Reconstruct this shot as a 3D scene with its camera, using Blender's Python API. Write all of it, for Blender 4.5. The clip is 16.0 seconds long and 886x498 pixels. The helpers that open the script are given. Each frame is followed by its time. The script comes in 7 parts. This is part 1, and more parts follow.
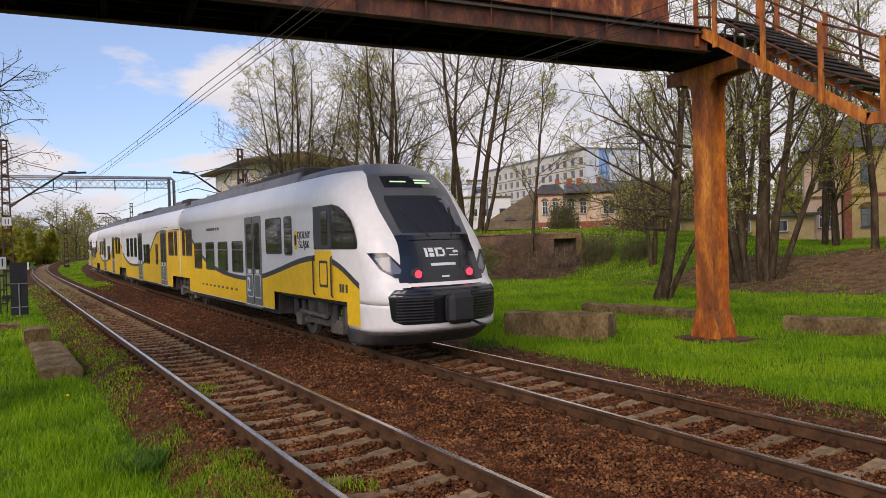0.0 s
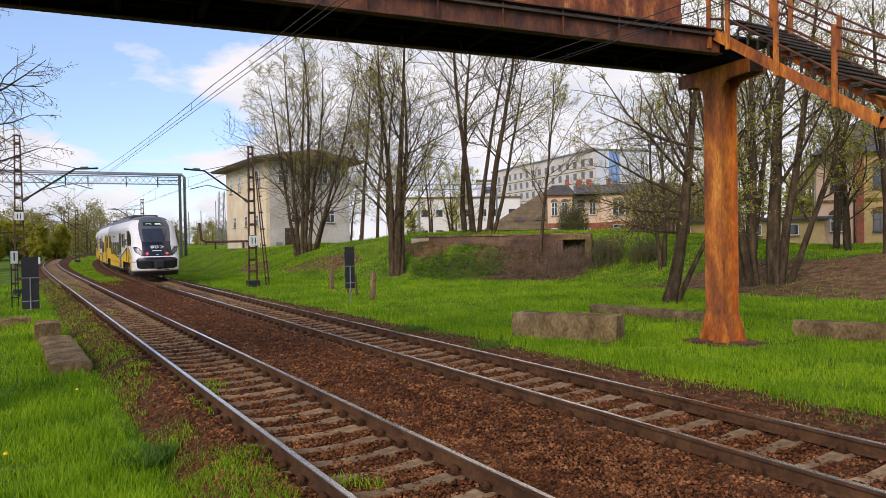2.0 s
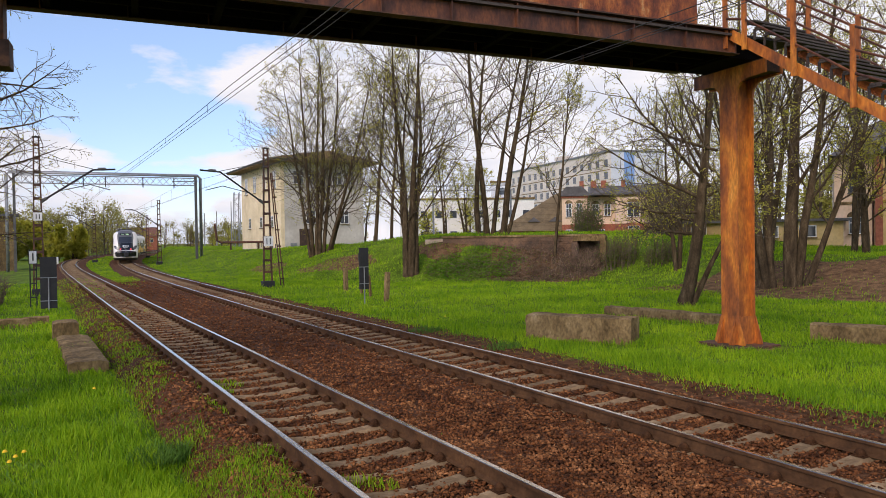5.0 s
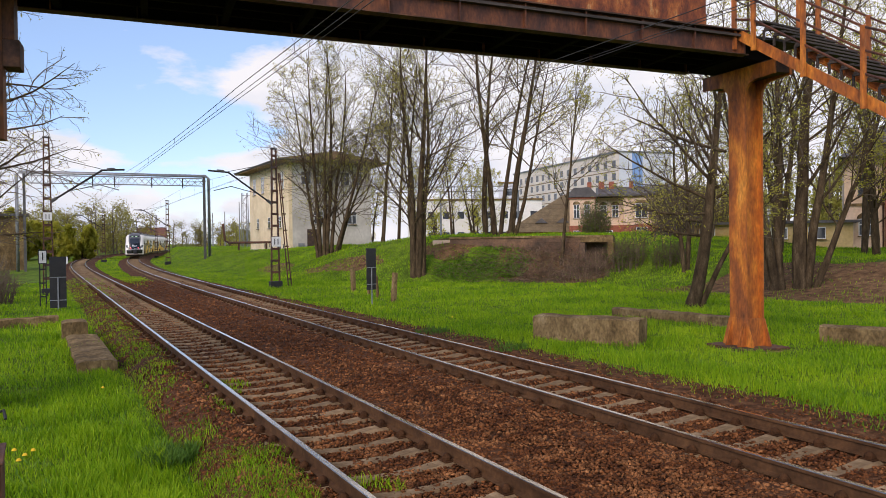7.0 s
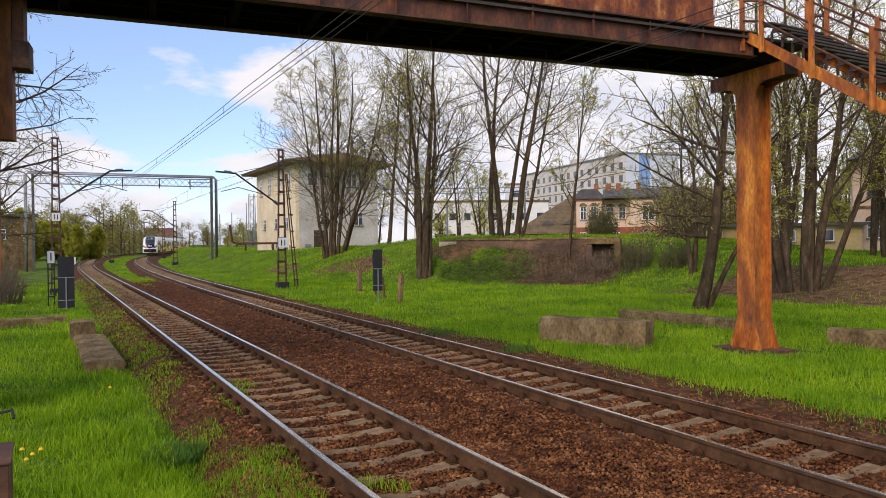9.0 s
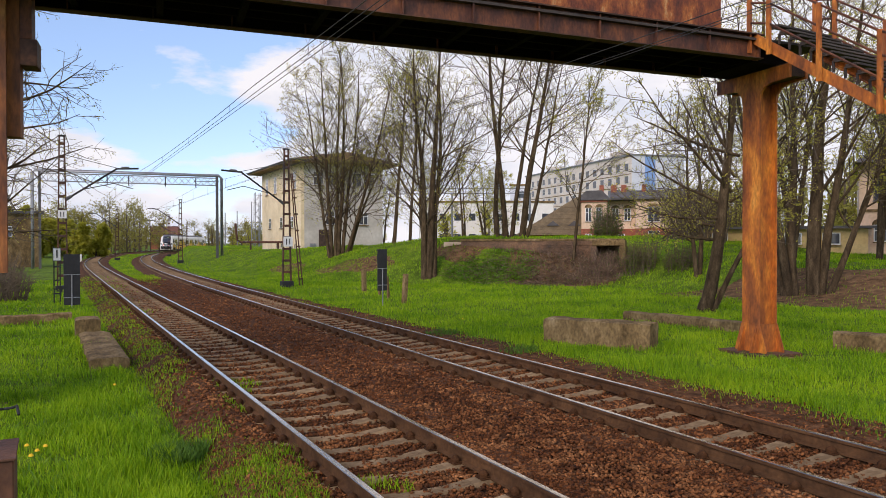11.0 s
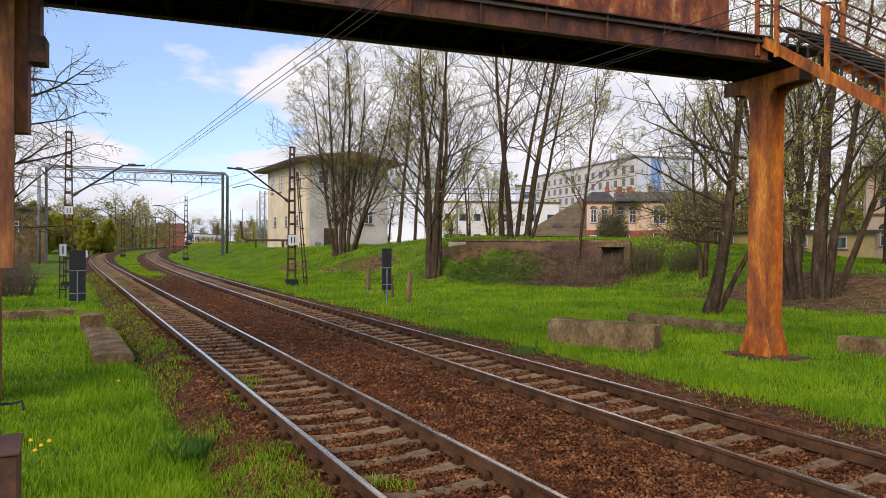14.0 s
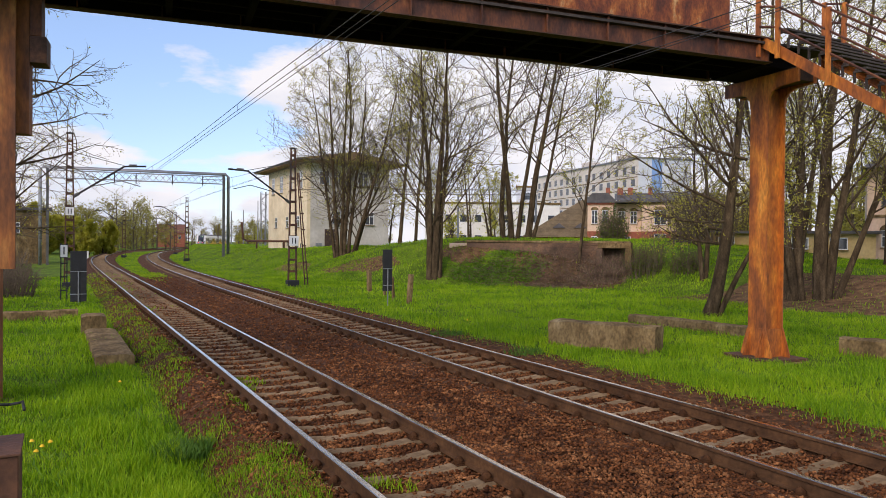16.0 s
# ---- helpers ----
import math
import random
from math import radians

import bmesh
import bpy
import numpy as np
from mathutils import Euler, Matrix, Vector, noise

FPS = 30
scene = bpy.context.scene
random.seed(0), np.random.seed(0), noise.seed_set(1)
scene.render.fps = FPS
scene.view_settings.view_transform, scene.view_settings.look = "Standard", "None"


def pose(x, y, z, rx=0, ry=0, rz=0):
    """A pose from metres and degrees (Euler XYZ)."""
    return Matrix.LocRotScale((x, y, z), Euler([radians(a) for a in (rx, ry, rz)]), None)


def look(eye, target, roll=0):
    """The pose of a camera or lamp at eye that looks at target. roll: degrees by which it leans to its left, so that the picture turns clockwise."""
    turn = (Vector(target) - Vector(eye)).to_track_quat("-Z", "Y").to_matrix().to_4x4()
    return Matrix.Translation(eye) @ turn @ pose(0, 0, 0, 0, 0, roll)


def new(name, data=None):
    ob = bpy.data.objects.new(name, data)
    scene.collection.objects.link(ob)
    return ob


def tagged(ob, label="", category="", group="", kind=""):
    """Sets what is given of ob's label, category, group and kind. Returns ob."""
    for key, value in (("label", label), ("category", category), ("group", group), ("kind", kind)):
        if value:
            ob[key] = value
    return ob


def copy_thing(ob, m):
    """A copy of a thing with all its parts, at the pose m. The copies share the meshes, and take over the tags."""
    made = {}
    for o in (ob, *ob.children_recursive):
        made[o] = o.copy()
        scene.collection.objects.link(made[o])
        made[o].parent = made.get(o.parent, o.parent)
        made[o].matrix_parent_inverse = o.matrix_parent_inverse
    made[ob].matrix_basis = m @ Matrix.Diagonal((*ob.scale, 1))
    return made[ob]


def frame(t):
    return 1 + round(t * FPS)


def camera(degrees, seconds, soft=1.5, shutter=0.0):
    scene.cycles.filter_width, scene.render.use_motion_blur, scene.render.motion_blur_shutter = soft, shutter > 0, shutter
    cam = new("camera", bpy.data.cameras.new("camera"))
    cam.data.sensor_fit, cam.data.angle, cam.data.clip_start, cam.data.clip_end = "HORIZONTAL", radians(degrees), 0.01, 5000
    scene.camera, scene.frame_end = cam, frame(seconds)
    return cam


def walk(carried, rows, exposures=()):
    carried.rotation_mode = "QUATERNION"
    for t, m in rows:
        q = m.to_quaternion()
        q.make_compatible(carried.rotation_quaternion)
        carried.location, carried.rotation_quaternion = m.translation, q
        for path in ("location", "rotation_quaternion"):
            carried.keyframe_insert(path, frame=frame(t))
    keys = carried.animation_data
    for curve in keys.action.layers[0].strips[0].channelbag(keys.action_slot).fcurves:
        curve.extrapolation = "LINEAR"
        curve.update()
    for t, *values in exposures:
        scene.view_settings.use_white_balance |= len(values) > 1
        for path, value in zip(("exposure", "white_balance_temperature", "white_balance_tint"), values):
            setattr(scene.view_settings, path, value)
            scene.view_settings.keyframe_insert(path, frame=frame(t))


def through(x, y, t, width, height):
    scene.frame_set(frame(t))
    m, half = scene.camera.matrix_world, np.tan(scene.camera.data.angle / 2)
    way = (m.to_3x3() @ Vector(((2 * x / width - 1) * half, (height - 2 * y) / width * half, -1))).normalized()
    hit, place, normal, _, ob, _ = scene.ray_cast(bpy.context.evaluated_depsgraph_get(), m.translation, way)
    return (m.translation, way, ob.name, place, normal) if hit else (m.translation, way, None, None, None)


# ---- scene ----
EYE = Vector((0.0, 0.0, 2.383))
cam = camera(63.67, 16.0, soft=0.75)


def aim(turn, tilt, roll):
    a, b = radians(turn), radians(tilt)
    return look(EYE, EYE + 100 * Vector((math.sin(a) * math.cos(b), math.cos(a) * math.cos(b), math.sin(b))), roll)


# seconds, degrees east of the track, tilt, roll
PATH = [
    (0, 31.908, -0.899, -1.672),
    (0.5, 31.752, -0.965, -1.443),
    (1, 31.6, -0.998, -1.282),
    (1.5, 31.396, -0.953, -1.138),
    (2, 31.209, -0.913, -0.976),
    (2.5, 31.029, -0.887, -0.866),
    (3, 30.846, -0.834, -0.806),
    (3.5, 30.657, -0.811, -0.795),
    (4, 30.464, -0.818, -0.838),
    (6.5, 29.624, -0.75, -0.757),
    (7, 29.501, -0.736, -0.717),
    (7.5, 29.374, -0.724, -0.682),
    (8, 29.23, -0.682, -0.644),
    (8.5, 29.102, -0.656, -0.632),
    (9, 28.988, -0.62, -0.556),
    (11.5, 28.528, -0.591, 0.034),
    (12, 28.462, -0.593, 0.206),
    (12.5, 28.407, -0.599, 0.333),
    (13, 28.355, -0.604, 0.407),
    (13.5, 28.287, -0.619, 0.453),
    (14, 28.235, -0.608, 0.482),
    (14.5, 28.22, -0.582, 0.506),
    (15, 28.17, -0.567, 0.518),
    (15.5, 28.158, -0.571, 0.525),
    (16, 28.169, -0.526, 0.508),
]
# the clip's exposure opens as the pale train leaves
walk(cam, [(t, aim(a, b, c)) for t, a, b, c in PATH], [(0, -0.16, 6960, 23), (0.5, -0.11, 6890, 22), (1.0, -0.04, 6840, 21), (2.0, 0.05, 6820, 21), (16.0, 0.05, 6820, 21)])

# ---- light ----
SUN_DIR = Vector((-0.69, -0.44, 0.58)).normalized()
world = bpy.data.worlds.new("world")
scene.world = world
world.use_nodes = True
wn, wl = world.node_tree.nodes, world.node_tree.links
wn.clear()
w_out, w_bg = wn.new("ShaderNodeOutputWorld"), wn.new("ShaderNodeBackground")
w_sky = wn.new("ShaderNodeTexSky")
w_sky.sky_type, w_sky.sun_disc = "NISHITA", False
w_sky.sun_elevation = math.asin(SUN_DIR.z)
w_sky.sun_rotation = math.atan2(SUN_DIR.x, SUN_DIR.y)
w_sky.air_density, w_sky.dust_density, w_sky.ozone_density = 1.0, 0.15, 2.5
w_tc = wn.new("ShaderNodeTexCoord")
w_map = wn.new("ShaderNodeMapping")
w_map.inputs["Scale"].default_value = (1.0, 1.0, 2.6)
w_map.inputs["Location"].default_value = (2.35, 1.1, 0.0)
w_n = wn.new("ShaderNodeTexNoise")
w_n.inputs["Scale"].default_value, w_n.inputs["Detail"].default_value, w_n.inputs["Roughness"].default_value = 3.1, 9.0, 0.55
w_ramp = wn.new("ShaderNodeValToRGB")
w_ramp.color_ramp.elements[0].position, w_ramp.color_ramp.elements[1].position = 0.50, 0.57
w_sep = wn.new("ShaderNodeSeparateXYZ")
# cloud deck thickens towards the east
w_east = wn.new("ShaderNodeMapRange")
w_east.inputs["From Min"].default_value, w_east.inputs["From Max"].default_value = 0.20, 0.46
w_east.inputs["To Min"].default_value, w_east.inputs["To Max"].default_value = -0.125, 0.26
w_low = wn.new("ShaderNodeMapRange")
w_low.inputs["From Min"].default_value, w_low.inputs["From Max"].default_value = 0.105, 0.148
w_low.inputs["To Min"].default_value, w_low.inputs["To Max"].default_value = 0.225, 0.0
w_a1, w_a2 = wn.new("ShaderNodeMath"), wn.new("ShaderNodeMath")
w_mix = wn.new("ShaderNodeMixRGB")
w_n2 = wn.new("ShaderNodeTexNoise")
w_n2.inputs["Scale"].default_value, w_n2.inputs["Detail"].default_value = 7.0, 7.0
w_tone = wn.new("ShaderNodeValToRGB")
w_tone.color_ramp.elements[0].color, w_tone.color_ramp.elements[1].color = (0.80, 0.85, 0.90, 1), (0.98, 0.99, 0.98, 1)
w_tone.color_ramp.elements[0].position, w_tone.color_ramp.elements[1].position = 0.36, 0.56
w_cloud = wn.new("ShaderNodeMixRGB")
w_cloud.blend_type = "MULTIPLY"
w_cloud.inputs["Fac"].default_value = 1.0
w_cloud.inputs["Color2"].default_value = (4.38, 4.62, 4.85, 1)
wl.new(w_map.outputs["Vector"], w_n2.inputs["Vector"])
wl.new(w_n2.outputs["Fac"], w_tone.inputs["Fac"])
wl.new(w_tone.outputs["Color"], w_cloud.inputs["Color1"])
wl.new(w_cloud.outputs["Color"], w_mix.inputs["Color2"])
wl.new(w_tc.outputs["Generated"], w_map.inputs["Vector"])
wl.new(w_map.outputs["Vector"], w_n.inputs["Vector"])
wl.new(w_tc.outputs["Generated"], w_sep.inputs["Vector"])
wl.new(w_sep.outputs["X"], w_east.inputs["Value"])
wl.new(w_sep.outputs["Z"], w_low.inputs["Value"])
wl.new(w_n.outputs["Fac"], w_a1.inputs[0])
wl.new(w_east.outputs["Result"], w_a1.inputs[1])
wl.new(w_a1.outputs["Value"], w_a2.inputs[0])
wl.new(w_low.outputs["Result"], w_a2.inputs[1])
wl.new(w_a2.outputs["Value"], w_ramp.inputs["Fac"])
wl.new(w_ramp.outputs["Color"], w_mix.inputs["Fac"])
# haze keeps the low sky a soft blue
w_low_ramp, w_deep = wn.new("ShaderNodeValToRGB"), wn.new("ShaderNodeMixRGB")
w_low_ramp.color_ramp.elements[0].color, w_low_ramp.color_ramp.elements[1].color = (0.56, 0.66, 0.86, 1), (1, 1, 1, 1)
w_low_ramp.color_ramp.elements[0].position, w_low_ramp.color_ramp.elements[1].position = 0.0, 0.30
w_deep.blend_type = "MULTIPLY"
w_deep.inputs["Fac"].default_value = 1.0
wl.new(w_sep.outputs["Z"], w_low_ramp.inputs["Fac"])
wl.new(w_sky.outputs["Color"], w_deep.inputs["Color1"])
wl.new(w_low_ramp.outputs["Color"], w_deep.inputs["Color2"])
wl.new(w_deep.outputs["Color"], w_mix.inputs["Color1"])
wl.new(w_mix.outputs["Color"], w_bg.inputs["Color"])
w_bg.inputs["Strength"].default_value = 0.20
wl.new(w_bg.outputs["Background"], w_out.inputs["Surface"])
sun = new("sun", bpy.data.lights.new("sun", "SUN"))
sun.data.energy, sun.data.angle, sun.data.color = 2.6, radians(38.0), (1.0, 0.91, 0.77)
sun.matrix_world = look(SUN_DIR * 200, (0, 0, 0))
scene.view_settings.exposure = 0.0

# ---- materials ----
def mat(name, stops, scale=4.0, rough=0.8, metal=0.0, bump=0.0, bump_scale=40.0, detail=6.0, stretch=(1, 1, 1),
        fine=0.0, island=0.0, rand=0.0, spec=0.5, coat=0.0, rough_var=0.0):
    """Noise-driven colour ramp with fine grain, relief and optional variation by piece or island."""
    m = bpy.data.materials.new(name)
    m.use_nodes = True
    n, l = m.node_tree.nodes, m.node_tree.links
    b = n["Principled BSDF"]
    b.inputs["Roughness"].default_value, b.inputs["Metallic"].default_value = rough, metal
    b.inputs["Specular IOR Level"].default_value = spec
    b.inputs["Coat Weight"].default_value = coat
    tc, mp = n.new("ShaderNodeTexCoord"), n.new("ShaderNodeMapping")
    mp.inputs["Scale"].default_value = stretch
    geo = n.new("ShaderNodeNewGeometry")
    l.new(geo.outputs["Position"] if island >= 0 and rand == 0 else tc.outputs["Object"], mp.inputs["Vector"])
    t = n.new("ShaderNodeTexNoise")
    t.inputs["Scale"].default_value, t.inputs["Detail"].default_value = scale, detail
    t.inputs["Roughness"].default_value = 0.62
    l.new(mp.outputs["Vector"], t.inputs["Vector"])
    r = n.new("ShaderNodeValToRGB")
    e = r.color_ramp.elements
    while len(e) < len(stops):
        e.new(0.5)
    for i, (p, c) in enumerate(stops):
        e[i].position, e[i].color = p, (*c, 1)
    l.new(t.outputs["Fac"], r.inputs["Fac"])
    col = r.outputs["Color"]
    if fine:
        t2 = n.new("ShaderNodeTexNoise")
        t2.inputs["Scale"].default_value, t2.inputs["Detail"].default_value = scale * 9, 4
        l.new(mp.outputs["Vector"], t2.inputs["Vector"])
        mr = n.new("ShaderNodeMapRange")
        mr.inputs["From Min"].default_value, mr.inputs["From Max"].default_value = 0.3, 0.7
        mr.inputs["To Min"].default_value, mr.inputs["To Max"].default_value = 1 - fine, 1 + fine
        l.new(t2.outputs["Fac"], mr.inputs["Value"])
        mx = n.new("ShaderNodeMixRGB")
        mx.blend_type = "MULTIPLY"
        mx.inputs["Fac"].default_value = 1
        l.new(col, mx.inputs["Color1"])
        l.new(mr.outputs["Result"], mx.inputs["Color2"])
        col = mx.outputs["Color"]
    if island or rand:
        src = geo.outputs["Random Per Island"]
        if rand:
            src = n.new("ShaderNodeObjectInfo").outputs["Random"]
        mr = n.new("ShaderNodeMapRange")
        k = rand or island
        mr.inputs["To Min"].default_value, mr.inputs["To Max"].default_value = 1 - k, 1 + k
        l.new(src, mr.inputs["Value"])
        mx = n.new("ShaderNodeMixRGB")
        mx.blend_type = "MULTIPLY"
        mx.inputs["Fac"].default_value = 1
        l.new(col, mx.inputs["Color1"])
        l.new(mr.outputs["Result"], mx.inputs["Color2"])
        col = mx.outputs["Color"]
    l.new(col, b.inputs["Base Color"])
    if rough_var:
        mr = n.new("ShaderNodeMapRange")
        mr.inputs["To Min"].default_value, mr.inputs["To Max"].default_value = rough - rough_var, rough + rough_var
        l.new(t.outputs["Fac"], mr.inputs["Value"])
        l.new(mr.outputs["Result"], b.inputs["Roughness"])
    if bump:
        t3 = n.new("ShaderNodeTexNoise")
        t3.inputs["Scale"].default_value, t3.inputs["Detail"].default_value = bump_scale, 5
        l.new(mp.outputs["Vector"], t3.inputs["Vector"])
        bp = n.new("ShaderNodeBump")
        bp.inputs["Strength"].default_value, bp.inputs["Distance"].default_value = bump, 0.02
        l.new(t3.outputs["Fac"], bp.inputs["Height"])
        l.new(bp.outputs["Normal"], b.inputs["Normal"])
    return m


def glow(name, color, strength):
    m = bpy.data.materials.new(name)
    m.use_nodes = True
    b = m.node_tree.nodes["Principled BSDF"]
    b.inputs["Base Color"].default_value = (*color, 1)
    b.inputs["Emission Color"].default_value = (*color, 1)
    b.inputs["Emission Strength"].default_value = strength
    return m


def glass_mat(name, tint=(0.03, 0.035, 0.04), rough=0.04):
    m = bpy.data.materials.new(name)
    m.use_nodes = True
    b = m.node_tree.nodes["Principled BSDF"]
    b.inputs["Base Color"].default_value = (*tint, 1)
    b.inputs["Roughness"].default_value = rough
    b.inputs["Coat Weight"].default_value = 0.6
    return m


def leafy(name, a, b_, c, through=0.35, rough=0.6):
    """Thin leaf or blade: diffuse with light passing through, varied by island."""
    m = bpy.data.materials.new(name)
    m.use_nodes = True
    n, l = m.node_tree.nodes, m.node_tree.links
    b = n["Principled BSDF"]
    b.inputs["Roughness"].default_value = rough
    b.inputs["Specular IOR Level"].default_value = 0.25
    geo = n.new("ShaderNodeNewGeometry")
    r = n.new("ShaderNodeValToRGB")
    e = r.color_ramp.elements
    e[0].color, e[1].color = (*a, 1), (*c, 1)
    e.new(0.5).color = (*b_, 1)
    t = n.new("ShaderNodeTexNoise")
    t.inputs["Scale"].default_value, t.inputs["Detail"].default_value = 0.35, 4
    l.new(geo.outputs["Position"], t.inputs["Vector"])
    ad = n.new("ShaderNodeMath")
    ad.operation = "MULTIPLY_ADD"
    l.new(geo.outputs["Random Per Island"], ad.inputs[0])
    ad.inputs[1].default_value = 0.62
    mr = n.new("ShaderNodeMapRange")
    mr.inputs["From Min"].default_value, mr.inputs["From Max"].default_value = 0.3, 0.7
    mr.inputs["To Min"].default_value, mr.inputs["To Max"].default_value = 0.0, 0.5
    l.new(t.outputs["Fac"], mr.inputs["Value"])
    l.new(mr.outputs["Result"], ad.inputs[2])
    l.new(ad.outputs["Value"], r.inputs["Fac"])
    l.new(r.outputs["Color"], b.inputs["Base Color"])
    tr = n.new("ShaderNodeBsdfTranslucent")
    l.new(r.outputs["Color"], tr.inputs["Color"])
    ms = n.new("ShaderNodeMixShader")
    ms.inputs["Fac"].default_value = through
    l.new(b.outputs["BSDF"], ms.inputs[1])
    l.new(tr.outputs["BSDF"], ms.inputs[2])
    l.new(ms.outputs["Shader"], n["Material Output"].inputs["Surface"])
    return m


M_SOIL = mat("grass_ground", [(0.30, (0.045, 0.075, 0.008)), (0.5, (0.085, 0.14, 0.010)), (0.64, (0.13, 0.20, 0.014)), (0.80, (0.11, 0.085, 0.032))], 0.7, 0.95, spec=0.12, bump=0.6, bump_scale=30, fine=0.35)
M_BALLAST = mat("ballast_bed", [(0.3, (0.03, 0.013, 0.006)), (0.5, (0.082, 0.034, 0.015)), (0.7, (0.175, 0.08, 0.036))], 14, 0.95, spec=0.12, bump=1.0, bump_scale=26, fine=0.4)
M_STONE = mat("ballast_stone", [(0.3, (0.058, 0.019, 0.007)), (0.5, (0.135, 0.048, 0.016)), (0.68, (0.29, 0.125, 0.048))], 3.5, 0.88, spec=0.15, bump=0.3, bump_scale=60, fine=0.3, island=0.6)
M_CONC_SLEEPER = mat("weathered_sleeper_concrete", [(0.3, (0.105, 0.062, 0.030)), (0.55, (0.225, 0.148, 0.080)), (0.75, (0.36, 0.25, 0.145))], 3, 0.9, spec=0.15, bump=0.3, fine=0.2, rand=0.2)
M_RAILSIDE = mat("rusty_rail", [(0.3, (0.045, 0.021, 0.009)), (0.55, (0.095, 0.045, 0.019)), (0.8, (0.16, 0.076, 0.031))], 2.5, 0.8, spec=0.2, bump=0.1, fine=0.2)
M_CLIP = mat("rusty_fastening", [(0.3, (0.028, 0.012, 0.005)), (0.7, (0.085, 0.036, 0.014))], 9, 0.85, spec=0.12, fine=0.25)
M_RAILTOP = mat("polished_rail_head", [(0.3, (0.60, 0.46, 0.34)), (0.7, (0.86, 0.72, 0.57))], 2, 0.22, metal=1.0, rough_var=0.08)
M_RUST = mat("rusted_steel", [(0.32, (0.028, 0.010, 0.007)), (0.47, (0.075, 0.023, 0.011)), (0.61, (0.16, 0.048, 0.015)), (0.78, (0.38, 0.16, 0.045))], 2.4, 0.72, bump=0.25, bump_scale=35, fine=0.3, stretch=(1, 1, 0.45), detail=10)
M_RUSTPOST = mat("bright_orange_rust", [(0.32, (0.12, 0.035, 0.011)), (0.43, (0.26, 0.072, 0.014)), (0.52, (0.40, 0.11, 0.013)), (0.62, (0.60, 0.21, 0.024)), (0.78, (0.68, 0.32, 0.06))], 2.0, 0.7, bump=0.25, bump_scale=35, fine=0.3, stretch=(1, 1, 0.35), detail=10)
M_RUSTMID = mat("brown_rusted_steel", [(0.32, (0.06, 0.02, 0.009)), (0.45, (0.14, 0.045, 0.013)), (0.58, (0.26, 0.085, 0.018)), (0.76, (0.46, 0.20, 0.05))], 2.0, 0.75, bump=0.25, bump_scale=35, fine=0.3, stretch=(1, 1, 0.3), detail=10)
M_OLDBRICK = mat("grimy_old_brick", [(0.3, (0.06, 0.04, 0.028)), (0.55, (0.15, 0.085, 0.05)), (0.8, (0.26, 0.14, 0.07))], 1.2, 0.92, bump=0.4, fine=0.3)
M_RUSTDARK = mat("dark_rusted_steel", [(0.3, (0.022, 0.010, 0.007)), (0.5, (0.065, 0.026, 0.014)), (0.72, (0.15, 0.06, 0.026))], 1.8, 0.8, bump=0.25, fine=0.3)
M_RUSTPANEL = mat("peeling_rusted_panel", [(0.34, (0.075, 0.017, 0.007)), (0.47, (0.17, 0.037, 0.009)), (0.58, (0.33, 0.095, 0.018)), (0.70, (0.50, 0.32, 0.14))], 3.0, 0.7, bump=0.3, fine=0.3, stretch=(1, 1, 0.5), detail=10)
# near-black colour stands in for the deep shade beneath the bridge deck
M_SOFFIT = mat("shade_black_underside", [(0.3, (0.004, 0.003, 0.003)), (0.7, (0.011, 0.007, 0.006))], 2, 0.9, spec=0.08, fine=0.3)
M_TIMBER = mat("dark_weathered_timber", [(0.3, (0.02, 0.015, 0.013)), (0.7, (0.075, 0.055, 0.045))], 5, 0.85, bump=0.3, stretch=(0.15, 1, 1), fine=0.25)
M_CONC = mat("mossy_old_concrete", [(0.30, (0.066, 0.043, 0.019)), (0.46, (0.15, 0.097, 0.042)), (0.60, (0.23, 0.155, 0.072)), (0.78, (0.40, 0.30, 0.165))], 1.7, 0.92, spec=0.2, bump=0.6, bump_scale=26, fine=0.38, detail=12, stretch=(1, 1, 0.6))
# tower renders: cream warmed as if sunlit, dirty white greyed as if shaded
M_CREAM = mat("sun_toned_cream_render", [(0.3, (0.60, 0.47, 0.29)), (0.55, (0.74, 0.60, 0.39)), (0.8, (0.80, 0.68, 0.48))], 0.5, 0.9, bump=0.1, fine=0.08)
M_WHITEWALL = mat("shade_toned_dirty_white", [(0.3, (0.38, 0.35, 0.30)), (0.55, (0.52, 0.485, 0.43)), (0.8, (0.62, 0.585, 0.53))], 0.4, 0.9, fine=0.08)
M_BROWNROOF = mat("brown_eaves", [(0.3, (0.14, 0.08, 0.045)), (0.7, (0.28, 0.17, 0.095))], 1.0, 0.85, fine=0.2)
M_DOOR = mat("dark_brown_door", [(0.3, (0.03, 0.016, 0.010)), (0.7, (0.075, 0.042, 0.027))], 3, 0.7, fine=0.2)
M_ROOFTILE = mat("brown_roof_tiles", [(0.3, (0.085, 0.058, 0.028)), (0.7, (0.19, 0.135, 0.07))], 0.8, 0.85, fine=0.25)
M_SLATE = mat("grey_slate_roof", [(0.3, (0.05, 0.045, 0.045)), (0.7, (0.12, 0.11, 0.105))], 0.8, 0.8, fine=0.2)
M_BRICK = mat("red_brick", [(0.3, (0.20, 0.055, 0.03)), (0.7, (0.36, 0.12, 0.065))], 3, 0.88, fine=0.25)
M_PINK = mat("pale_pink_render", [(0.3, (0.60, 0.41, 0.27)), (0.7, (0.72, 0.53, 0.38))], 0.5, 0.9, fine=0.08)
M_YELLOWWALL = mat("ochre_render", [(0.3, (0.46, 0.31, 0.12)), (0.7, (0.58, 0.41, 0.18))], 0.6, 0.9, fine=0.1)
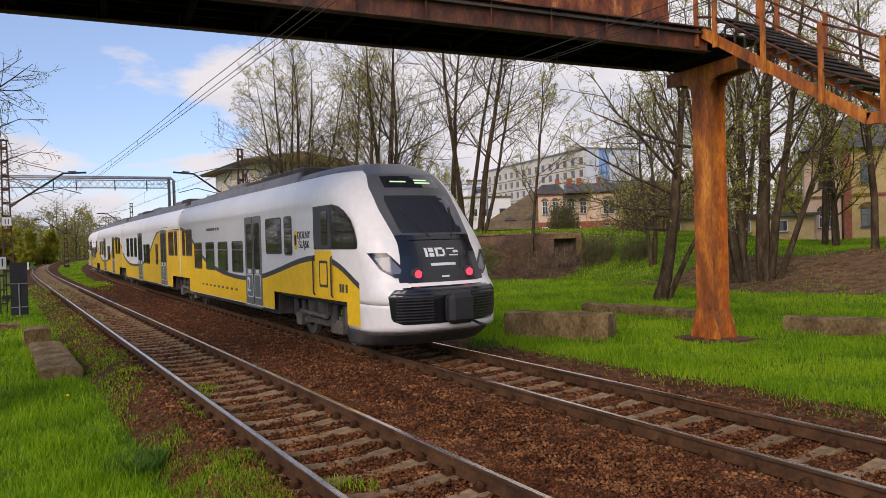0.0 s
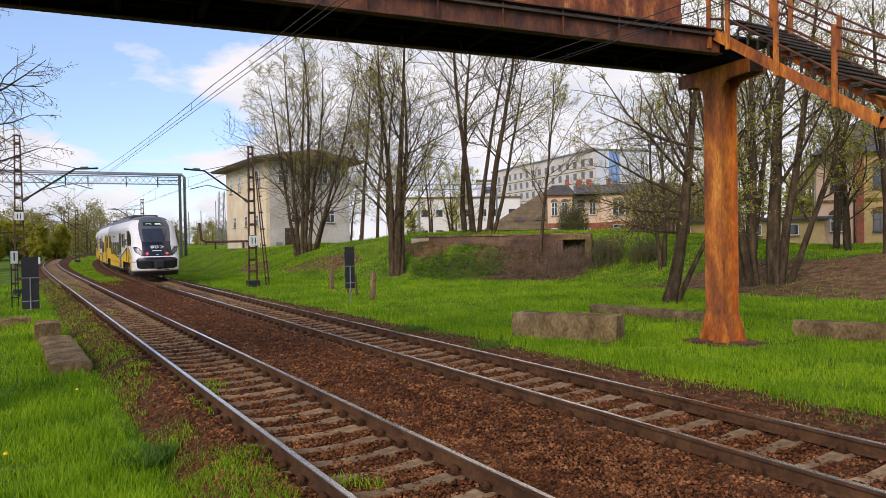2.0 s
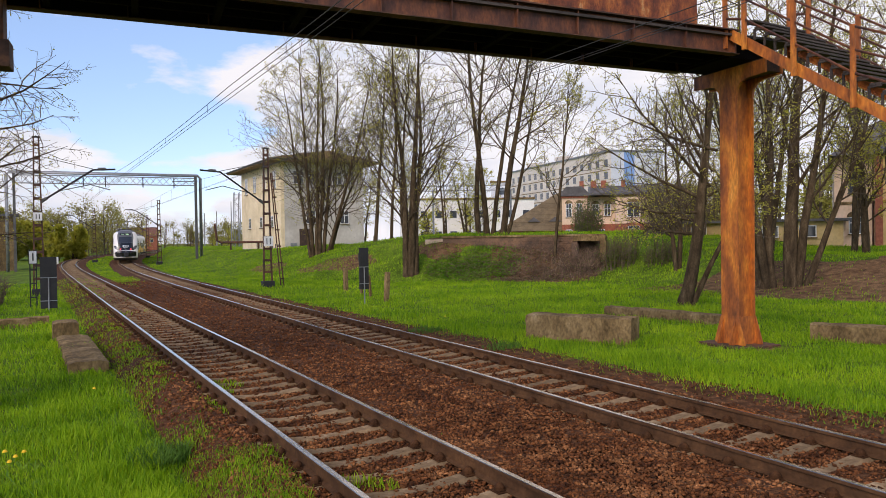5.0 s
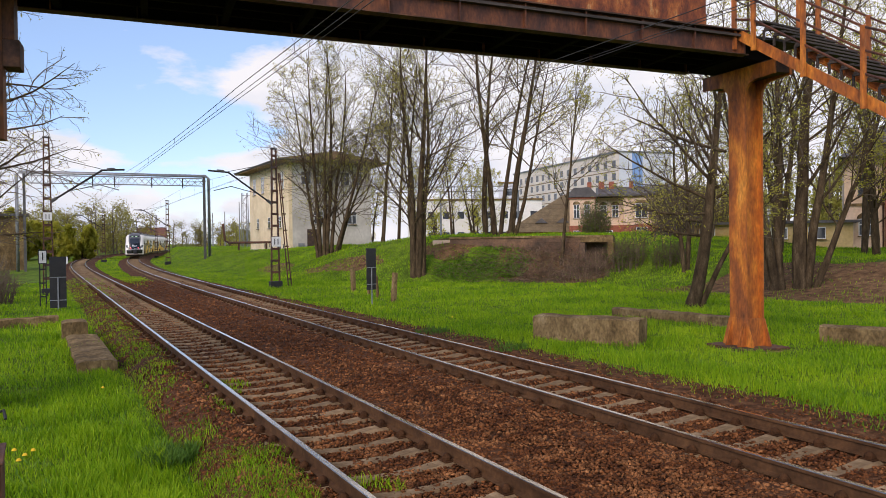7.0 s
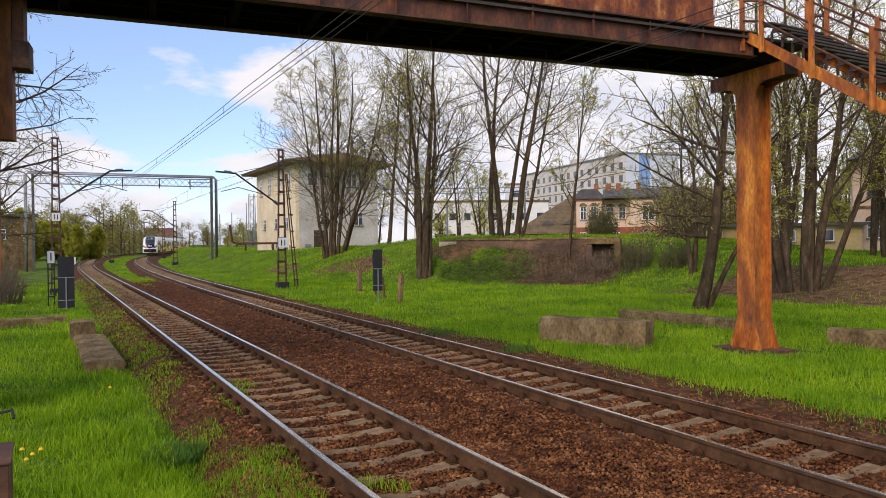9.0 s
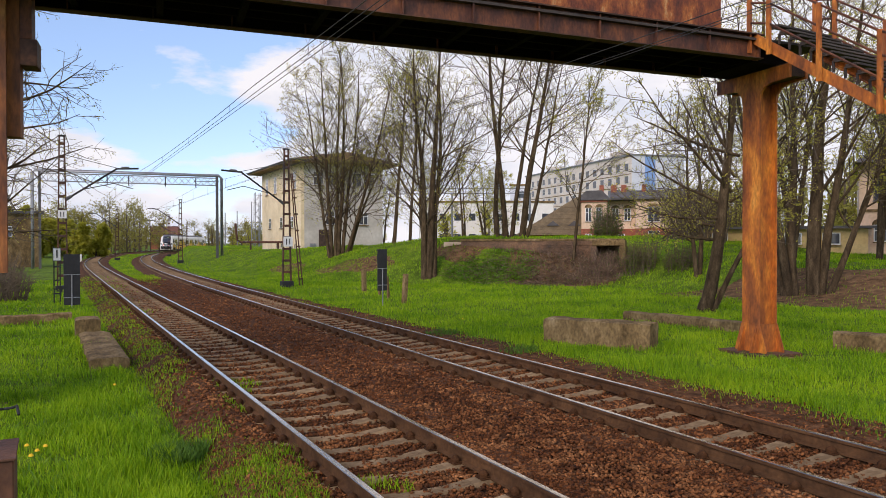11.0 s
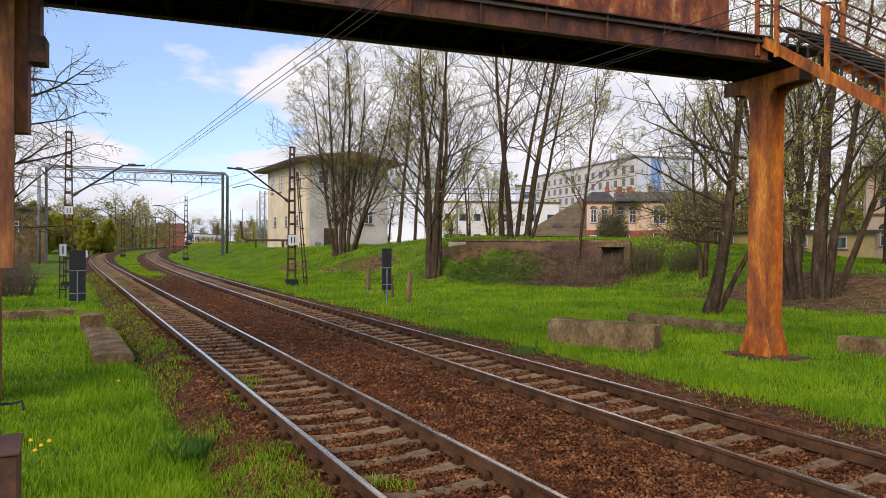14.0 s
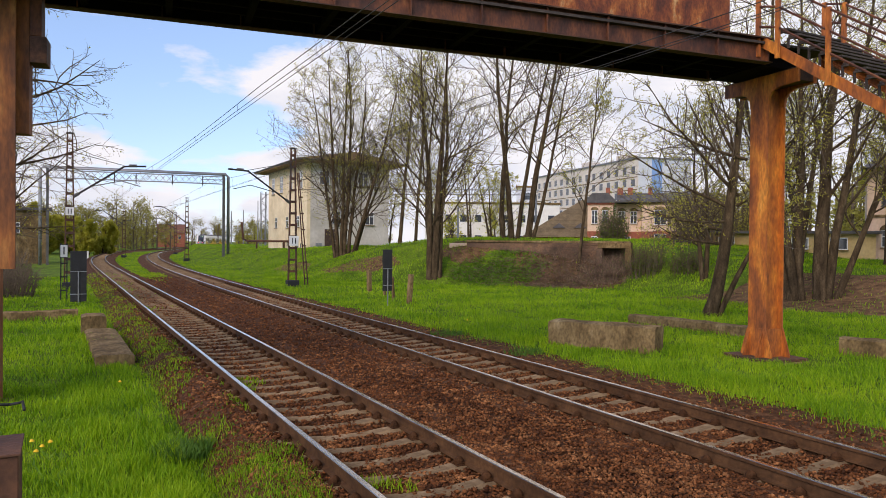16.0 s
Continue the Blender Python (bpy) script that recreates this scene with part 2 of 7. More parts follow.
M_BLOCKWALL = mat("pale_panel_wall", [(0.3, (0.56, 0.49, 0.42)), (0.7, (0.68, 0.61, 0.53))], 0.2, 0.9, fine=0.05)
M_PALE = mat("bright_white_render", [(0.3, (0.70, 0.66, 0.60)), (0.7, (0.80, 0.77, 0.72))], 0.4, 0.9, fine=0.06)
M_BLUEWALL = mat("blue_painted_wall", [(0.3, (0.18, 0.33, 0.60)), (0.7, (0.22, 0.36, 0.62))], 0.3, 0.85, fine=0.05)
M_LIGHTBLUE = mat("pale_blue_wall", [(0.3, (0.56, 0.58, 0.62)), (0.7, (0.64, 0.66, 0.69))], 0.3, 0.85, fine=0.05)
M_WINDOW = glass_mat("window_glass", (0.05, 0.055, 0.065), 0.08)
M_FRAMEWHITE = mat("white_paint", [(0.3, (0.62, 0.62, 0.60)), (0.7, (0.76, 0.76, 0.74))], 2, 0.5, fine=0.05)
M_BLACK = mat("matt_black_paint", [(0.3, (0.008, 0.008, 0.009)), (0.7, (0.02, 0.02, 0.021))], 3, 0.7, fine=0.15)
M_DARKSTEEL = mat("dark_painted_steel", [(0.3, (0.05, 0.05, 0.05)), (0.7, (0.12, 0.115, 0.11))], 3, 0.6, metal=0.2, fine=0.15)
M_GREYSTEEL = mat("grey_galvanised_steel", [(0.3, (0.16, 0.17, 0.18)), (0.7, (0.30, 0.31, 0.32))], 2, 0.5, metal=0.5, fine=0.1)
M_WIRE = mat("overhead_wire", [(0.3, (0.03, 0.03, 0.03)), (0.7, (0.08, 0.075, 0.07))], 3, 0.6, metal=0.3)
M_BARK = mat("brown_grey_bark", [(0.3, (0.026, 0.017, 0.009)), (0.55, (0.080, 0.054, 0.029)), (0.8, (0.165, 0.118, 0.068))], 5, 0.92, spec=0.15, bump=0.7, bump_scale=30, stretch=(1, 1, 0.3), fine=0.3)
M_TWIG = mat("dark_twigs", [(0.3, (0.058, 0.040, 0.024)), (0.7, (0.135, 0.098, 0.062))], 5, 0.9, fine=0.2)
M_GRASS = leafy("grass_blades", (0.052, 0.140, 0.003), (0.185, 0.355, 0.005), (0.40, 0.54, 0.016), 0.4)
M_LEAF = leafy("young_leaves", (0.26, 0.28, 0.03), (0.44, 0.42, 0.045), (0.60, 0.54, 0.10), 0.6)
M_LEAFFAR = leafy("distant_brown_green_leaves", (0.17, 0.145, 0.032), (0.28, 0.25, 0.05), (0.40, 0.38, 0.09), 0.55)
M_LEAFGREEN = leafy("shrub_leaves", (0.05, 0.075, 0.014), (0.10, 0.13, 0.022), (0.17, 0.18, 0.035), 0.4)
M_VERGE = mat("dark_verge_soil", [(0.3, (0.028, 0.012, 0.006)), (0.5, (0.08, 0.036, 0.016)), (0.7, (0.17, 0.082, 0.038))], 5.5, 0.95, spec=0.1, bump=1.0, bump_scale=24, fine=0.4)
M_LITTER = mat("leaf_litter", [(0.3, (0.05, 0.026, 0.013)), (0.5, (0.135, 0.075, 0.036)), (0.7, (0.22, 0.132, 0.066))], 2.5, 0.95, spec=0.12, bump=0.8, fine=0.4)

# ---- mesh helpers ----
def part(name, bm, material, parent=None, label="", smooth=False):
    me = bpy.data.meshes.new(name)
    bm.normal_update()
    bm.to_mesh(me)
    bm.free()
    me.materials.append(material)
    if smooth:
        me.polygons.foreach_set("use_smooth", [True] * len(me.polygons))
    ob = new(name, me)
    ob.parent = parent
    if label:
        ob["label"] = label
    return ob


def raw(name, verts, faces, material, parent=None, smooth=False):
    me = bpy.data.meshes.new(name)
    me.from_pydata([tuple(v) for v in verts], [], [tuple(f) for f in faces])
    me.materials.append(material)
    if smooth:
        me.polygons.foreach_set("use_smooth", [True] * len(me.polygons))
    ob = new(name, me)
    ob.parent = parent
    return ob


def many(name, verts, tris, material, parent=None):
    """A big triangle mesh from arrays."""
    me = bpy.data.meshes.new(name)
    verts, tris = np.asarray(verts, np.float32), np.asarray(tris, np.int32)
    me.vertices.add(len(verts))
    me.vertices.foreach_set("co", verts.ravel())
    me.loops.add(tris.size)
    me.loops.foreach_set("vertex_index", tris.ravel())
    me.polygons.add(len(tris))
    me.polygons.foreach_set("loop_start", np.arange(0, tris.size, tris.shape[1], dtype=np.int32))
    me.update(calc_edges=True)
    me.validate()
    me.materials.append(material)
    ob = new(name, me)
    ob.parent = parent
    return ob


def empty(name, m=None, label="", category="", group="", kind=""):
    ob = new(name)
    if m is not None:
        ob.matrix_basis = m
    return tagged(ob, label, category, group, kind)


def add_box(bm, x0, x1, y0, y1, z0, z1, bevel=0.0, m=None):
    r = bmesh.ops.create_cube(bm, size=1.0)
    vs = r["verts"]
    bmesh.ops.scale(bm, vec=(x1 - x0, y1 - y0, z1 - z0), verts=vs)
    bmesh.ops.translate(bm, vec=((x0 + x1) / 2, (y0 + y1) / 2, (z0 + z1) / 2), verts=vs)
    if bevel:
        es = list({e for v in vs for e in v.link_edges})
        g = bmesh.ops.bevel(bm, geom=es, offset=bevel, segments=1, affect="EDGES", profile=0.5)
        vs = list({v for f in g["faces"] for v in f.verts} | {v for v in vs if v.is_valid})
    if m is not None:
        bmesh.ops.transform(bm, matrix=m, verts=[v for v in vs if v.is_valid])
    return bm


def box(x0, x1, y0, y1, z0, z1, bevel=0.0, m=None):
    return add_box(bmesh.new(), x0, x1, y0, y1, z0, z1, bevel, m)


def add_bar(bm, a, b, w, d=None, up=(0, 0, 1), bevel=0.0):
    """A straight bar of section w x d from a to b."""
    a, b = Vector(a), Vector(b)
    d = w if d is None else d
    z = (b - a).normalized()
    u = Vector(up)
    if abs(z.dot(u)) > 0.98:
        u = Vector((0, 1, 0))
    x = u.cross(z).normalized()
    y = z.cross(x)
    m = Matrix.Translation(a) @ Matrix((x, y, z)).transposed().to_4x4()
    return add_box(bm, -w / 2, w / 2, -d / 2, d / 2, 0, (b - a).length, bevel, m)


def bar(a, b, w, d=None, up=(0, 0, 1), bevel=0.0):
    return add_bar(bmesh.new(), a, b, w, d, up, bevel)


def add_tube(bm, pts, radii, sides=8, cap=True):
    """A tapered tube through points."""
    pts = [Vector(p) for p in pts]
    rings, ref = [], Vector((0.31, 0.17, 0.93)).normalized()
    for i, p in enumerate(pts):
        t = (pts[min(i + 1, len(pts) - 1)] - pts[max(i - 1, 0)]).normalized()
        x = t.cross(ref)
        if x.length < 0.05:
            x = t.cross(Vector((1, 0, 0)))
        x.normalize()
        y = t.cross(x)
        r = radii[i] if hasattr(radii, "__len__") else radii
        rings.append([bm.verts.new(p + r * (math.cos(k * 2 * math.pi / sides) * x + math.sin(k * 2 * math.pi / sides) * y)) for k in range(sides)])
    for a, b in zip(rings, rings[1:]):
        for k in range(sides):
            bm.faces.new((a[k], a[(k + 1) % sides], b[(k + 1) % sides], b[k]))
    if cap and sides > 2:
        bm.faces.new(list(reversed(rings[0])))
        bm.faces.new(rings[-1])
    return bm


def tube(pts, radii, sides=8):
    return add_tube(bmesh.new(), pts, radii, sides)


def prism(poly, axis, a, b):
    """Extrude a closed polygon of 2D points between a and b along an axis (x, y or z)."""
    bm = bmesh.new()
    def at(p, k):
        return {"x": (k, p[0], p[1]), "y": (p[0], k, p[1]), "z": (p[0], p[1], k)}[axis]
    v0 = [bm.verts.new(at(p, a)) for p in poly]
    v1 = [bm.verts.new(at(p, b)) for p in poly]
    bm.faces.new(v0)
    bm.faces.new(list(reversed(v1)))
    n = len(poly)
    for i in range(n):
        bm.faces.new((v0[i], v1[i], v1[(i + 1) % n], v0[(i + 1) % n]))
    bmesh.ops.recalc_face_normals(bm, faces=bm.faces)
    return bm


# ---- the two tracks: a straight, an easing spiral, a tightening curve and a straight again ----
def alignment(x0, head, start, ease, curve, later, more, end):
    s = np.arange(-60, 480, 0.5)
    th = np.cumsum((curve * np.clip((s - start) / ease, 0, 1) + more * np.clip((s - later) / 10, 0, 1)) * np.clip((end - s) / 10, 0, 1)) * 0.5
    i0 = int(np.argmin(abs(s)))
    th += head - th[i0]
    x, y = np.cumsum(np.sin(th)) * 0.5, np.cumsum(np.cos(th)) * 0.5
    return s, x + x0 - x[i0], y - y[i0], th


NEAR = alignment(3.408, 0.0, 53.06, 41.28, 0.001863, 140, 0.0004, 220)
FAR = alignment(7.491, 0.0084, 15.32, 54.63, 0.00132, 110, 0.00047, 232)


def on(track, s, off=0.0):
    """Place and heading on a track at s metres, off metres to its right."""
    x, y, th = (float(np.interp(s, track[0], track[k])) for k in (1, 2, 3))
    return x + off * math.cos(th), y - off * math.sin(th), th


def near_x(y):
    return np.interp(y, NEAR[2], NEAR[1])


def far_x(y):
    return np.interp(y, FAR[2], FAR[1])


def smooth(a, b, x):
    t = np.clip((x - a) / (b - a), 0, 1)
    return t * t * (3 - 2 * t)


def lumps(x, y, k=1.0):
    return (np.sin(x * 0.9 * k + 1.3 * np.sin(y * 0.37 * k)) + np.sin(y * 1.1 * k + 1.7 * np.sin(x * 0.53 * k + 1.0)) + 0.5 * np.sin((x + y) * 2.3 * k)) / 2.5


TOE_Y = [-60, 18, 32, 36, 39, 44, 50, 58, 70, 90, 110, 150, 188, 206, 225, 243, 300]
TOE_X = [29, 28, 29.5, 28.8, 25.2, 19.5, 16.0, 14.5, 13.4, 13.2, 14.4, 20.3, 28.0, 32.6, 37.8, 43.2, 60.8]
TOP_Z = [1.1, 1.1, 1.35, 2.15, 2.45, 2.7, 2.6, 2.1, 1.6, 1.3, 1.5, 1.5, 1.0, 0.9, 0.9, 0.9, 0.9]
RISE_W = [11, 11, 8, 8, 8, 8.5, 10, 11, 9, 6.8, 4.6, 3.4, 3.4, 4, 4, 5, 9]


def height(x, y):
    """The lie of the land: meadow, bank on the east side, low bank in the far west."""
    x, y = np.asarray(x, float), np.asarray(y, float)
    base = -0.42 + 0.04 * lumps(x, y, 0.5) + 0.02 * lumps(x, y, 2.1)
    toe, top, wid = np.interp(y, TOE_Y, TOE_X), np.interp(y, TOE_Y, TOP_Z), np.interp(y, TOE_Y, RISE_W)
    rise = smooth(0, 1, (x - toe) / wid)
    z = base + rise * (top + 0.42 + 0.18 * lumps(x, y, 0.45))
    z = z - smooth(120, 400, x) * 3
    mid = smooth(near_x(y) + 1.0, near_x(y) + 2.2, x) * (1 - smooth(far_x(y) - 2.2, far_x(y) - 1.0, x))
    z = z + 0.12 * mid
    corridor = smooth(near_x(y) - 1.95, near_x(y) - 1.25, x) * (1 - smooth(far_x(y) + 1.7, far_x(y) + 2.9, x))
    gap = far_x(y) - near_x(y)
    open_mid = mid * smooth(4.5, 5.3, gap)
    return z - 0.30 * corridor * (1 - open_mid)


def bed_top(x, y):
    """Top of the ballast shoulder west of the nearer track and east of the farther one."""
    dn, df = x - near_x(y), x - far_x(y)
    west = np.interp(dn, [-2.3, -1.80, -1.42, -0.85], [-0.62, -0.40, -0.17, -0.17])
    east = np.interp(df, [0.85, 1.5, 2.1, 2.7], [-0.20, -0.22, -0.40, -0.62])
    return np.where(dn < 0, west, np.where(df > 0, east, -0.2))


def axis_steps(parts_):
    out = []
    for a, b, st in parts_:
        out += list(np.arange(a, b, st))
    return np.array(out + [parts_[-1][1]])


gx = axis_steps([(-900, -200, 70), (-200, -60, 10), (-60, -14, 2), (-14, 45, 0.5), (45, 90, 1.5), (90, 300, 10), (300, 1500, 80)])
gy = axis_steps([(-300, -40, 20), (-40, 0, 2), (0, 60, 0.5), (60, 140, 1.0), (140, 300, 6), (300, 1900, 80)])
GX, GY = np.meshgrid(gx, gy)
gv = np.stack([GX.ravel(), GY.ravel(), height(GX, GY).ravel()], 1)
nx, ny = len(gx), len(gy)
gi = (np.arange(ny - 1)[:, None] * nx + np.arange(nx - 1)[None]).ravel()
ground = many("ground", gv, np.stack([gi, gi + 1, gi + 1 + nx, gi + nx], 1), M_SOIL)
ground.data.polygons.foreach_set("use_smooth", [True] * len(ground.data.polygons))
tagged(ground, "uneven spring-green grass ground with a raised bank", "ground", kind="structure")

# ballast bed under both tracks
bs = axis_steps([(-20, 40, 0.4), (40, 120, 1.0), (120, 420, 4)])
bv, bf = [], []
for i, s in enumerate(bs):
    xn, yn, hn = on(NEAR, s)
    xf, yf, hf = on(FAR, s)
    gap = math.hypot(xf - xn, yf - yn)
    dip = float(smooth(4.5, 5.3, gap)) * 0.30
    near_cols = [(-2.3, -0.62), (-1.80, -0.40), (-1.42, -0.165), (-1.06, -0.140), (-0.93, -0.19), (-0.66, -0.225), (0.66, -0.225), (0.93, -0.19), (1.06, -0.150), (1.5, -0.155)]
    far_cols = [(-1.5, -0.155), (-1.06, -0.150), (-0.93, -0.19), (-0.66, -0.225), (0.66, -0.225), (0.93, -0.19), (1.06, -0.150), (1.5, -0.20), (2.1, -0.40), (2.7, -0.62)]
    row = [on(NEAR, s, o)[:2] + (z,) for o, z in near_cols]
    a, b = on(NEAR, s, 1.5), on(FAR, s, -1.5)
    for k in (0.25, 0.5, 0.75):
        row.append((a[0] + (b[0] - a[0]) * k, a[1] + (b[1] - a[1]) * k, -0.165 - dip - 0.02 * math.sin(k * math.pi)))
    row += [on(FAR, s, o)[:2] + (z,) for o, z in far_cols]
    for j, (x, y, z) in enumerate(row):
        bv.append((x, y, z + 0.025 * noise.noise(Vector((x * 3, y * 3, 0))) + 0.02 * noise.noise(Vector((x * 0.8, y * 0.8, 3)))))
    if i:
        n = len(row)
        for j in range(n - 1):
            bf.append(((i - 1) * n + j, (i - 1) * n + j + 1, i * n + j + 1, i * n + j))
ballast = raw("ballast_bed", bv, bf, M_BALLAST, smooth=True)
tagged(ballast, "rust-brown stone ballast bed under two railway tracks", "ballast", kind="structure")


# bare soil beside the farther track
vv, vf = [], []
for i, s in enumerate(axis_steps([(-12, 60, 0.35)])):
    wide = float(np.interp(s, [-12, 8, 14, 30, 60], [3.7, 3.7, 3.5, 3.0, 2.5])) + 0.35 * noise.noise(Vector((s * 0.35, 0, 0))) + 0.22 * noise.noise(Vector((s * 1.6, 3, 0)))
    for j in range(6):
        o = 1.9 + (wide - 1.9) * j / 5
        x, y, _ = on(FAR, s, o)
        drop = 0.10 if j in (0, 5) else 0.0
        vv.append((x, y, max(float(height(x, y)), -0.46) + 0.03 - drop + 0.025 * noise.noise(Vector((x * 3, y * 3, 7)))))
    if i:
        for j in range(5):
            vf.append(((i - 1) * 6 + j, (i - 1) * 6 + j + 1, i * 6 + j + 1, i * 6 + j))
tagged(raw("soil_verge", vv, vf, M_VERGE, None, True), "dark bare soil verge along the ballast edge", "soil", kind="structure")


# ---- rails, sleepers and fastenings ----
RAIL_PROFILE = [(-0.068, -0.172), (0.068, -0.172), (0.068, -0.160), (0.012, -0.142), (0.009, -0.052), (0.036, -0.040), (0.036, -0.006), (0.028, 0.0), (-0.028, 0.0), (-0.036, -0.006), (-0.036, -0.040), (-0.009, -0.052), (-0.012, -0.142), (-0.068, -0.160)]


def rail_thing(track, off, group):
    ss = axis_steps([(-20, 40, 1.0), (40, 300, 2.0), (300, 440, 5)])
    rows = []
    for s in ss:
        x, y, th = on(track, s, off)
        rows.append([(x + u * math.cos(th), y - u * math.sin(th), v) for u, v in RAIL_PROFILE])
    n = len(RAIL_PROFILE)
    vs = [p for r in rows for p in r]
    side, top = [], []
    for i in range(len(rows) - 1):
        for j in range(n):
            f = (i * n + j, i * n + (j + 1) % n, (i + 1) * n + (j + 1) % n, (i + 1) * n + j)
            (top if j in (7, 8, 6) else side).append(f)
    e = empty("rail", None, "rusty steel rail with a polished running head on sleepers", "rail", group)
    raw("rail_web", vs, side, M_RAILSIDE, e)
    t = raw("rail_head", vs, top, M_RAILTOP, e)
    t["label"] = "polished steel running surface"
    return e


for tr, nm in ((NEAR, "rails of the nearer track"), (FAR, "rails of the farther track")):
    for o in (-0.7535, 0.7535):
        rail_thing(tr, o, nm)

# ---- rusty footbridge over the tracks ----
BR_A = radians(-7.0)
BR = Matrix.Translation((15.25, 11.8, 0)) @ Matrix.Rotation(BR_A, 4, "Z")  # u along the span, v across, origin at the east pier
SOFFIT = 6.55


def bridge():
    e = empty("footbridge", BR, "rust-covered riveted steel footbridge spanning both tracks", "footbridge")
    near_v, far_v = -1.02, 0.88
    u0, u1 = -24.0, -0.9
    # plate girders with flanges and stiffeners
    for v, nm in ((near_v, "girder"), (far_v, "girder")):
        # far web is coloured shade-black, only the near one has rust colours
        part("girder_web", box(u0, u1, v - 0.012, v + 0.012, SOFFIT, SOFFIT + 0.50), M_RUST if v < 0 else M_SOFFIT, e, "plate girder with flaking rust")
        part("girder_flange", box(u0, u1, v - 0.11, v + 0.11, SOFFIT - 0.02, SOFFIT - 0.001), M_RUSTDARK, e)
        part("girder_flange", box(u0, u1, v - 0.14, v + 0.10, SOFFIT + 0.501, SOFFIT + 0.53), M_RUSTDARK, e)
        u = u1 - 0.12
        while u > u0:
            part("stiffener", box(u - 0.012, u + 0.012, v - 0.10, v - 0.013, SOFFIT + 0.006, SOFFIT + 0.498), M_RUST, e)
            u -= 1.42
    # everything between the girders has its shade painted in as near-black
    part("deck_underside", box(u0, u1 + 0.9, near_v + 0.02, far_v - 0.02, SOFFIT + 0.30, SOFFIT + 0.36), M_SOFFIT, e, "deck underside coloured near-black for its shade")
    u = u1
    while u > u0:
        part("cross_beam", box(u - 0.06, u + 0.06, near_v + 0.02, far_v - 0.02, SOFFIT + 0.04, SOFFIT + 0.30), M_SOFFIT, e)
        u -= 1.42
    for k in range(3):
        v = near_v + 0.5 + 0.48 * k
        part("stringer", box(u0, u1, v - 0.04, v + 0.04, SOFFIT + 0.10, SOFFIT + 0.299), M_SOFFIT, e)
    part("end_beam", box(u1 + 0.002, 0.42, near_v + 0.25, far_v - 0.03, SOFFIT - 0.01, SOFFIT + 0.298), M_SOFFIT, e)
    # sheet-steel parapet
    part("parapet_panel", box(u0, -2.1, near_v - 0.05, near_v - 0.02, SOFFIT + 0.56, SOFFIT + 1.7), M_RUSTPANEL, e, "rusted sheet parapet with peeling paint")
    part("parapet_panel", box(u0, -2.1, far_v + 0.02, far_v + 0.05, SOFFIT + 0.56, SOFFIT + 1.7), M_RUSTPANEL, e)
    part("deck_edge", box(u0, 0.9, near_v - 0.12, far_v + 0.12, SOFFIT + 0.375, SOFFIT + 0.43), M_TIMBER, e, "dark timber deck")
    return e


def pier(m, label, top):
    """H-section column on a flared foot, with a bracketed crosshead."""
    e = empty("bridge_pier", m, label, "pier", "footbridge piers")
    w = 0.28
    bm = bmesh.new()
    add_box(bm, -w, -w + 0.03, -w, w, -0.36, top - 0.34, 0.004)
    add_box(bm, w - 0.03, w, -w, w, -0.36, top - 0.34, 0.004)
    add_box(bm, -w + 0.03, w - 0.03, -0.125, -0.10, -0.36, top - 0.34)
    add_box(bm, -w + 0.03, w - 0.03, 0.10, 0.125, -0.36, top - 0.34)
    part("column", bm, M_RUSTPOST, e, "orange-rusted steel column")
    # crosshead with curved brackets
    prof = [(-1.15, top - 0.02), (1.15, top - 0.02), (1.15, top - 0.34), (0.62, top - 0.36), (0.42, top - 0.42), (0.30, top - 0.56), (0.281, top - 0.75), (-0.281, top - 0.75), (-0.30, top - 0.56), (-0.42, top - 0.42), (-0.62, top - 0.36), (-1.15, top - 0.34)]
    for x in (-0.255, 0.255):
        part("crosshead_plate", prism(prof, "x", x - 0.035, x + 0.035), M_RUSTPOST, e)
    part("crosshead_flange", box(-0.30, 0.30, -1.18, 1.18, top - 0.02, top + 0.0), M_RUSTDARK, e)
    part("crosshead_web", box(-0.22, 0.22, -1.12, 1.12, top - 0.30, top - 0.021), M_RUSTDARK, e)
    # flared foot
    for sx in (-1, 1):
        part("gusset", prism([(-0.285 * 1, 0.35), (0.285, 0.35), (0.50, -0.30), (0.46, -0.36), (-0.46, -0.36), (-0.50, -0.30)], "x", sx * 0.282 - 0.012, sx * 0.282 + 0.012), M_RUSTPOST, e)
        part("gusset", prism([(-0.27, 0.35), (0.27, 0.35), (0.46, -0.36), (-0.46, -0.36)], "y", sx * 0.24 - 0.012, sx * 0.24 + 0.012), M_RUSTPOST, e)
        for v in (-0.2, 0.2):
            part("gusset", prism([(sx * 0.294, 0.30), (sx * 0.294, -0.36), (sx * 0.52, -0.36), (sx * 0.50, -0.28)], "y", v - 0.01, v + 0.01), M_RUSTPOST, e)
    part("base_plate", box(-0.66, 0.66, -0.70, 0.70, -0.405, -0.335, 0.008), M_RUSTDARK, e)
    part("footing", box(-0.72, 0.72, -0.76, 0.76, -0.75, -0.41, 0.03), M_CONC, e, "concrete footing sunk in grass")
    return e


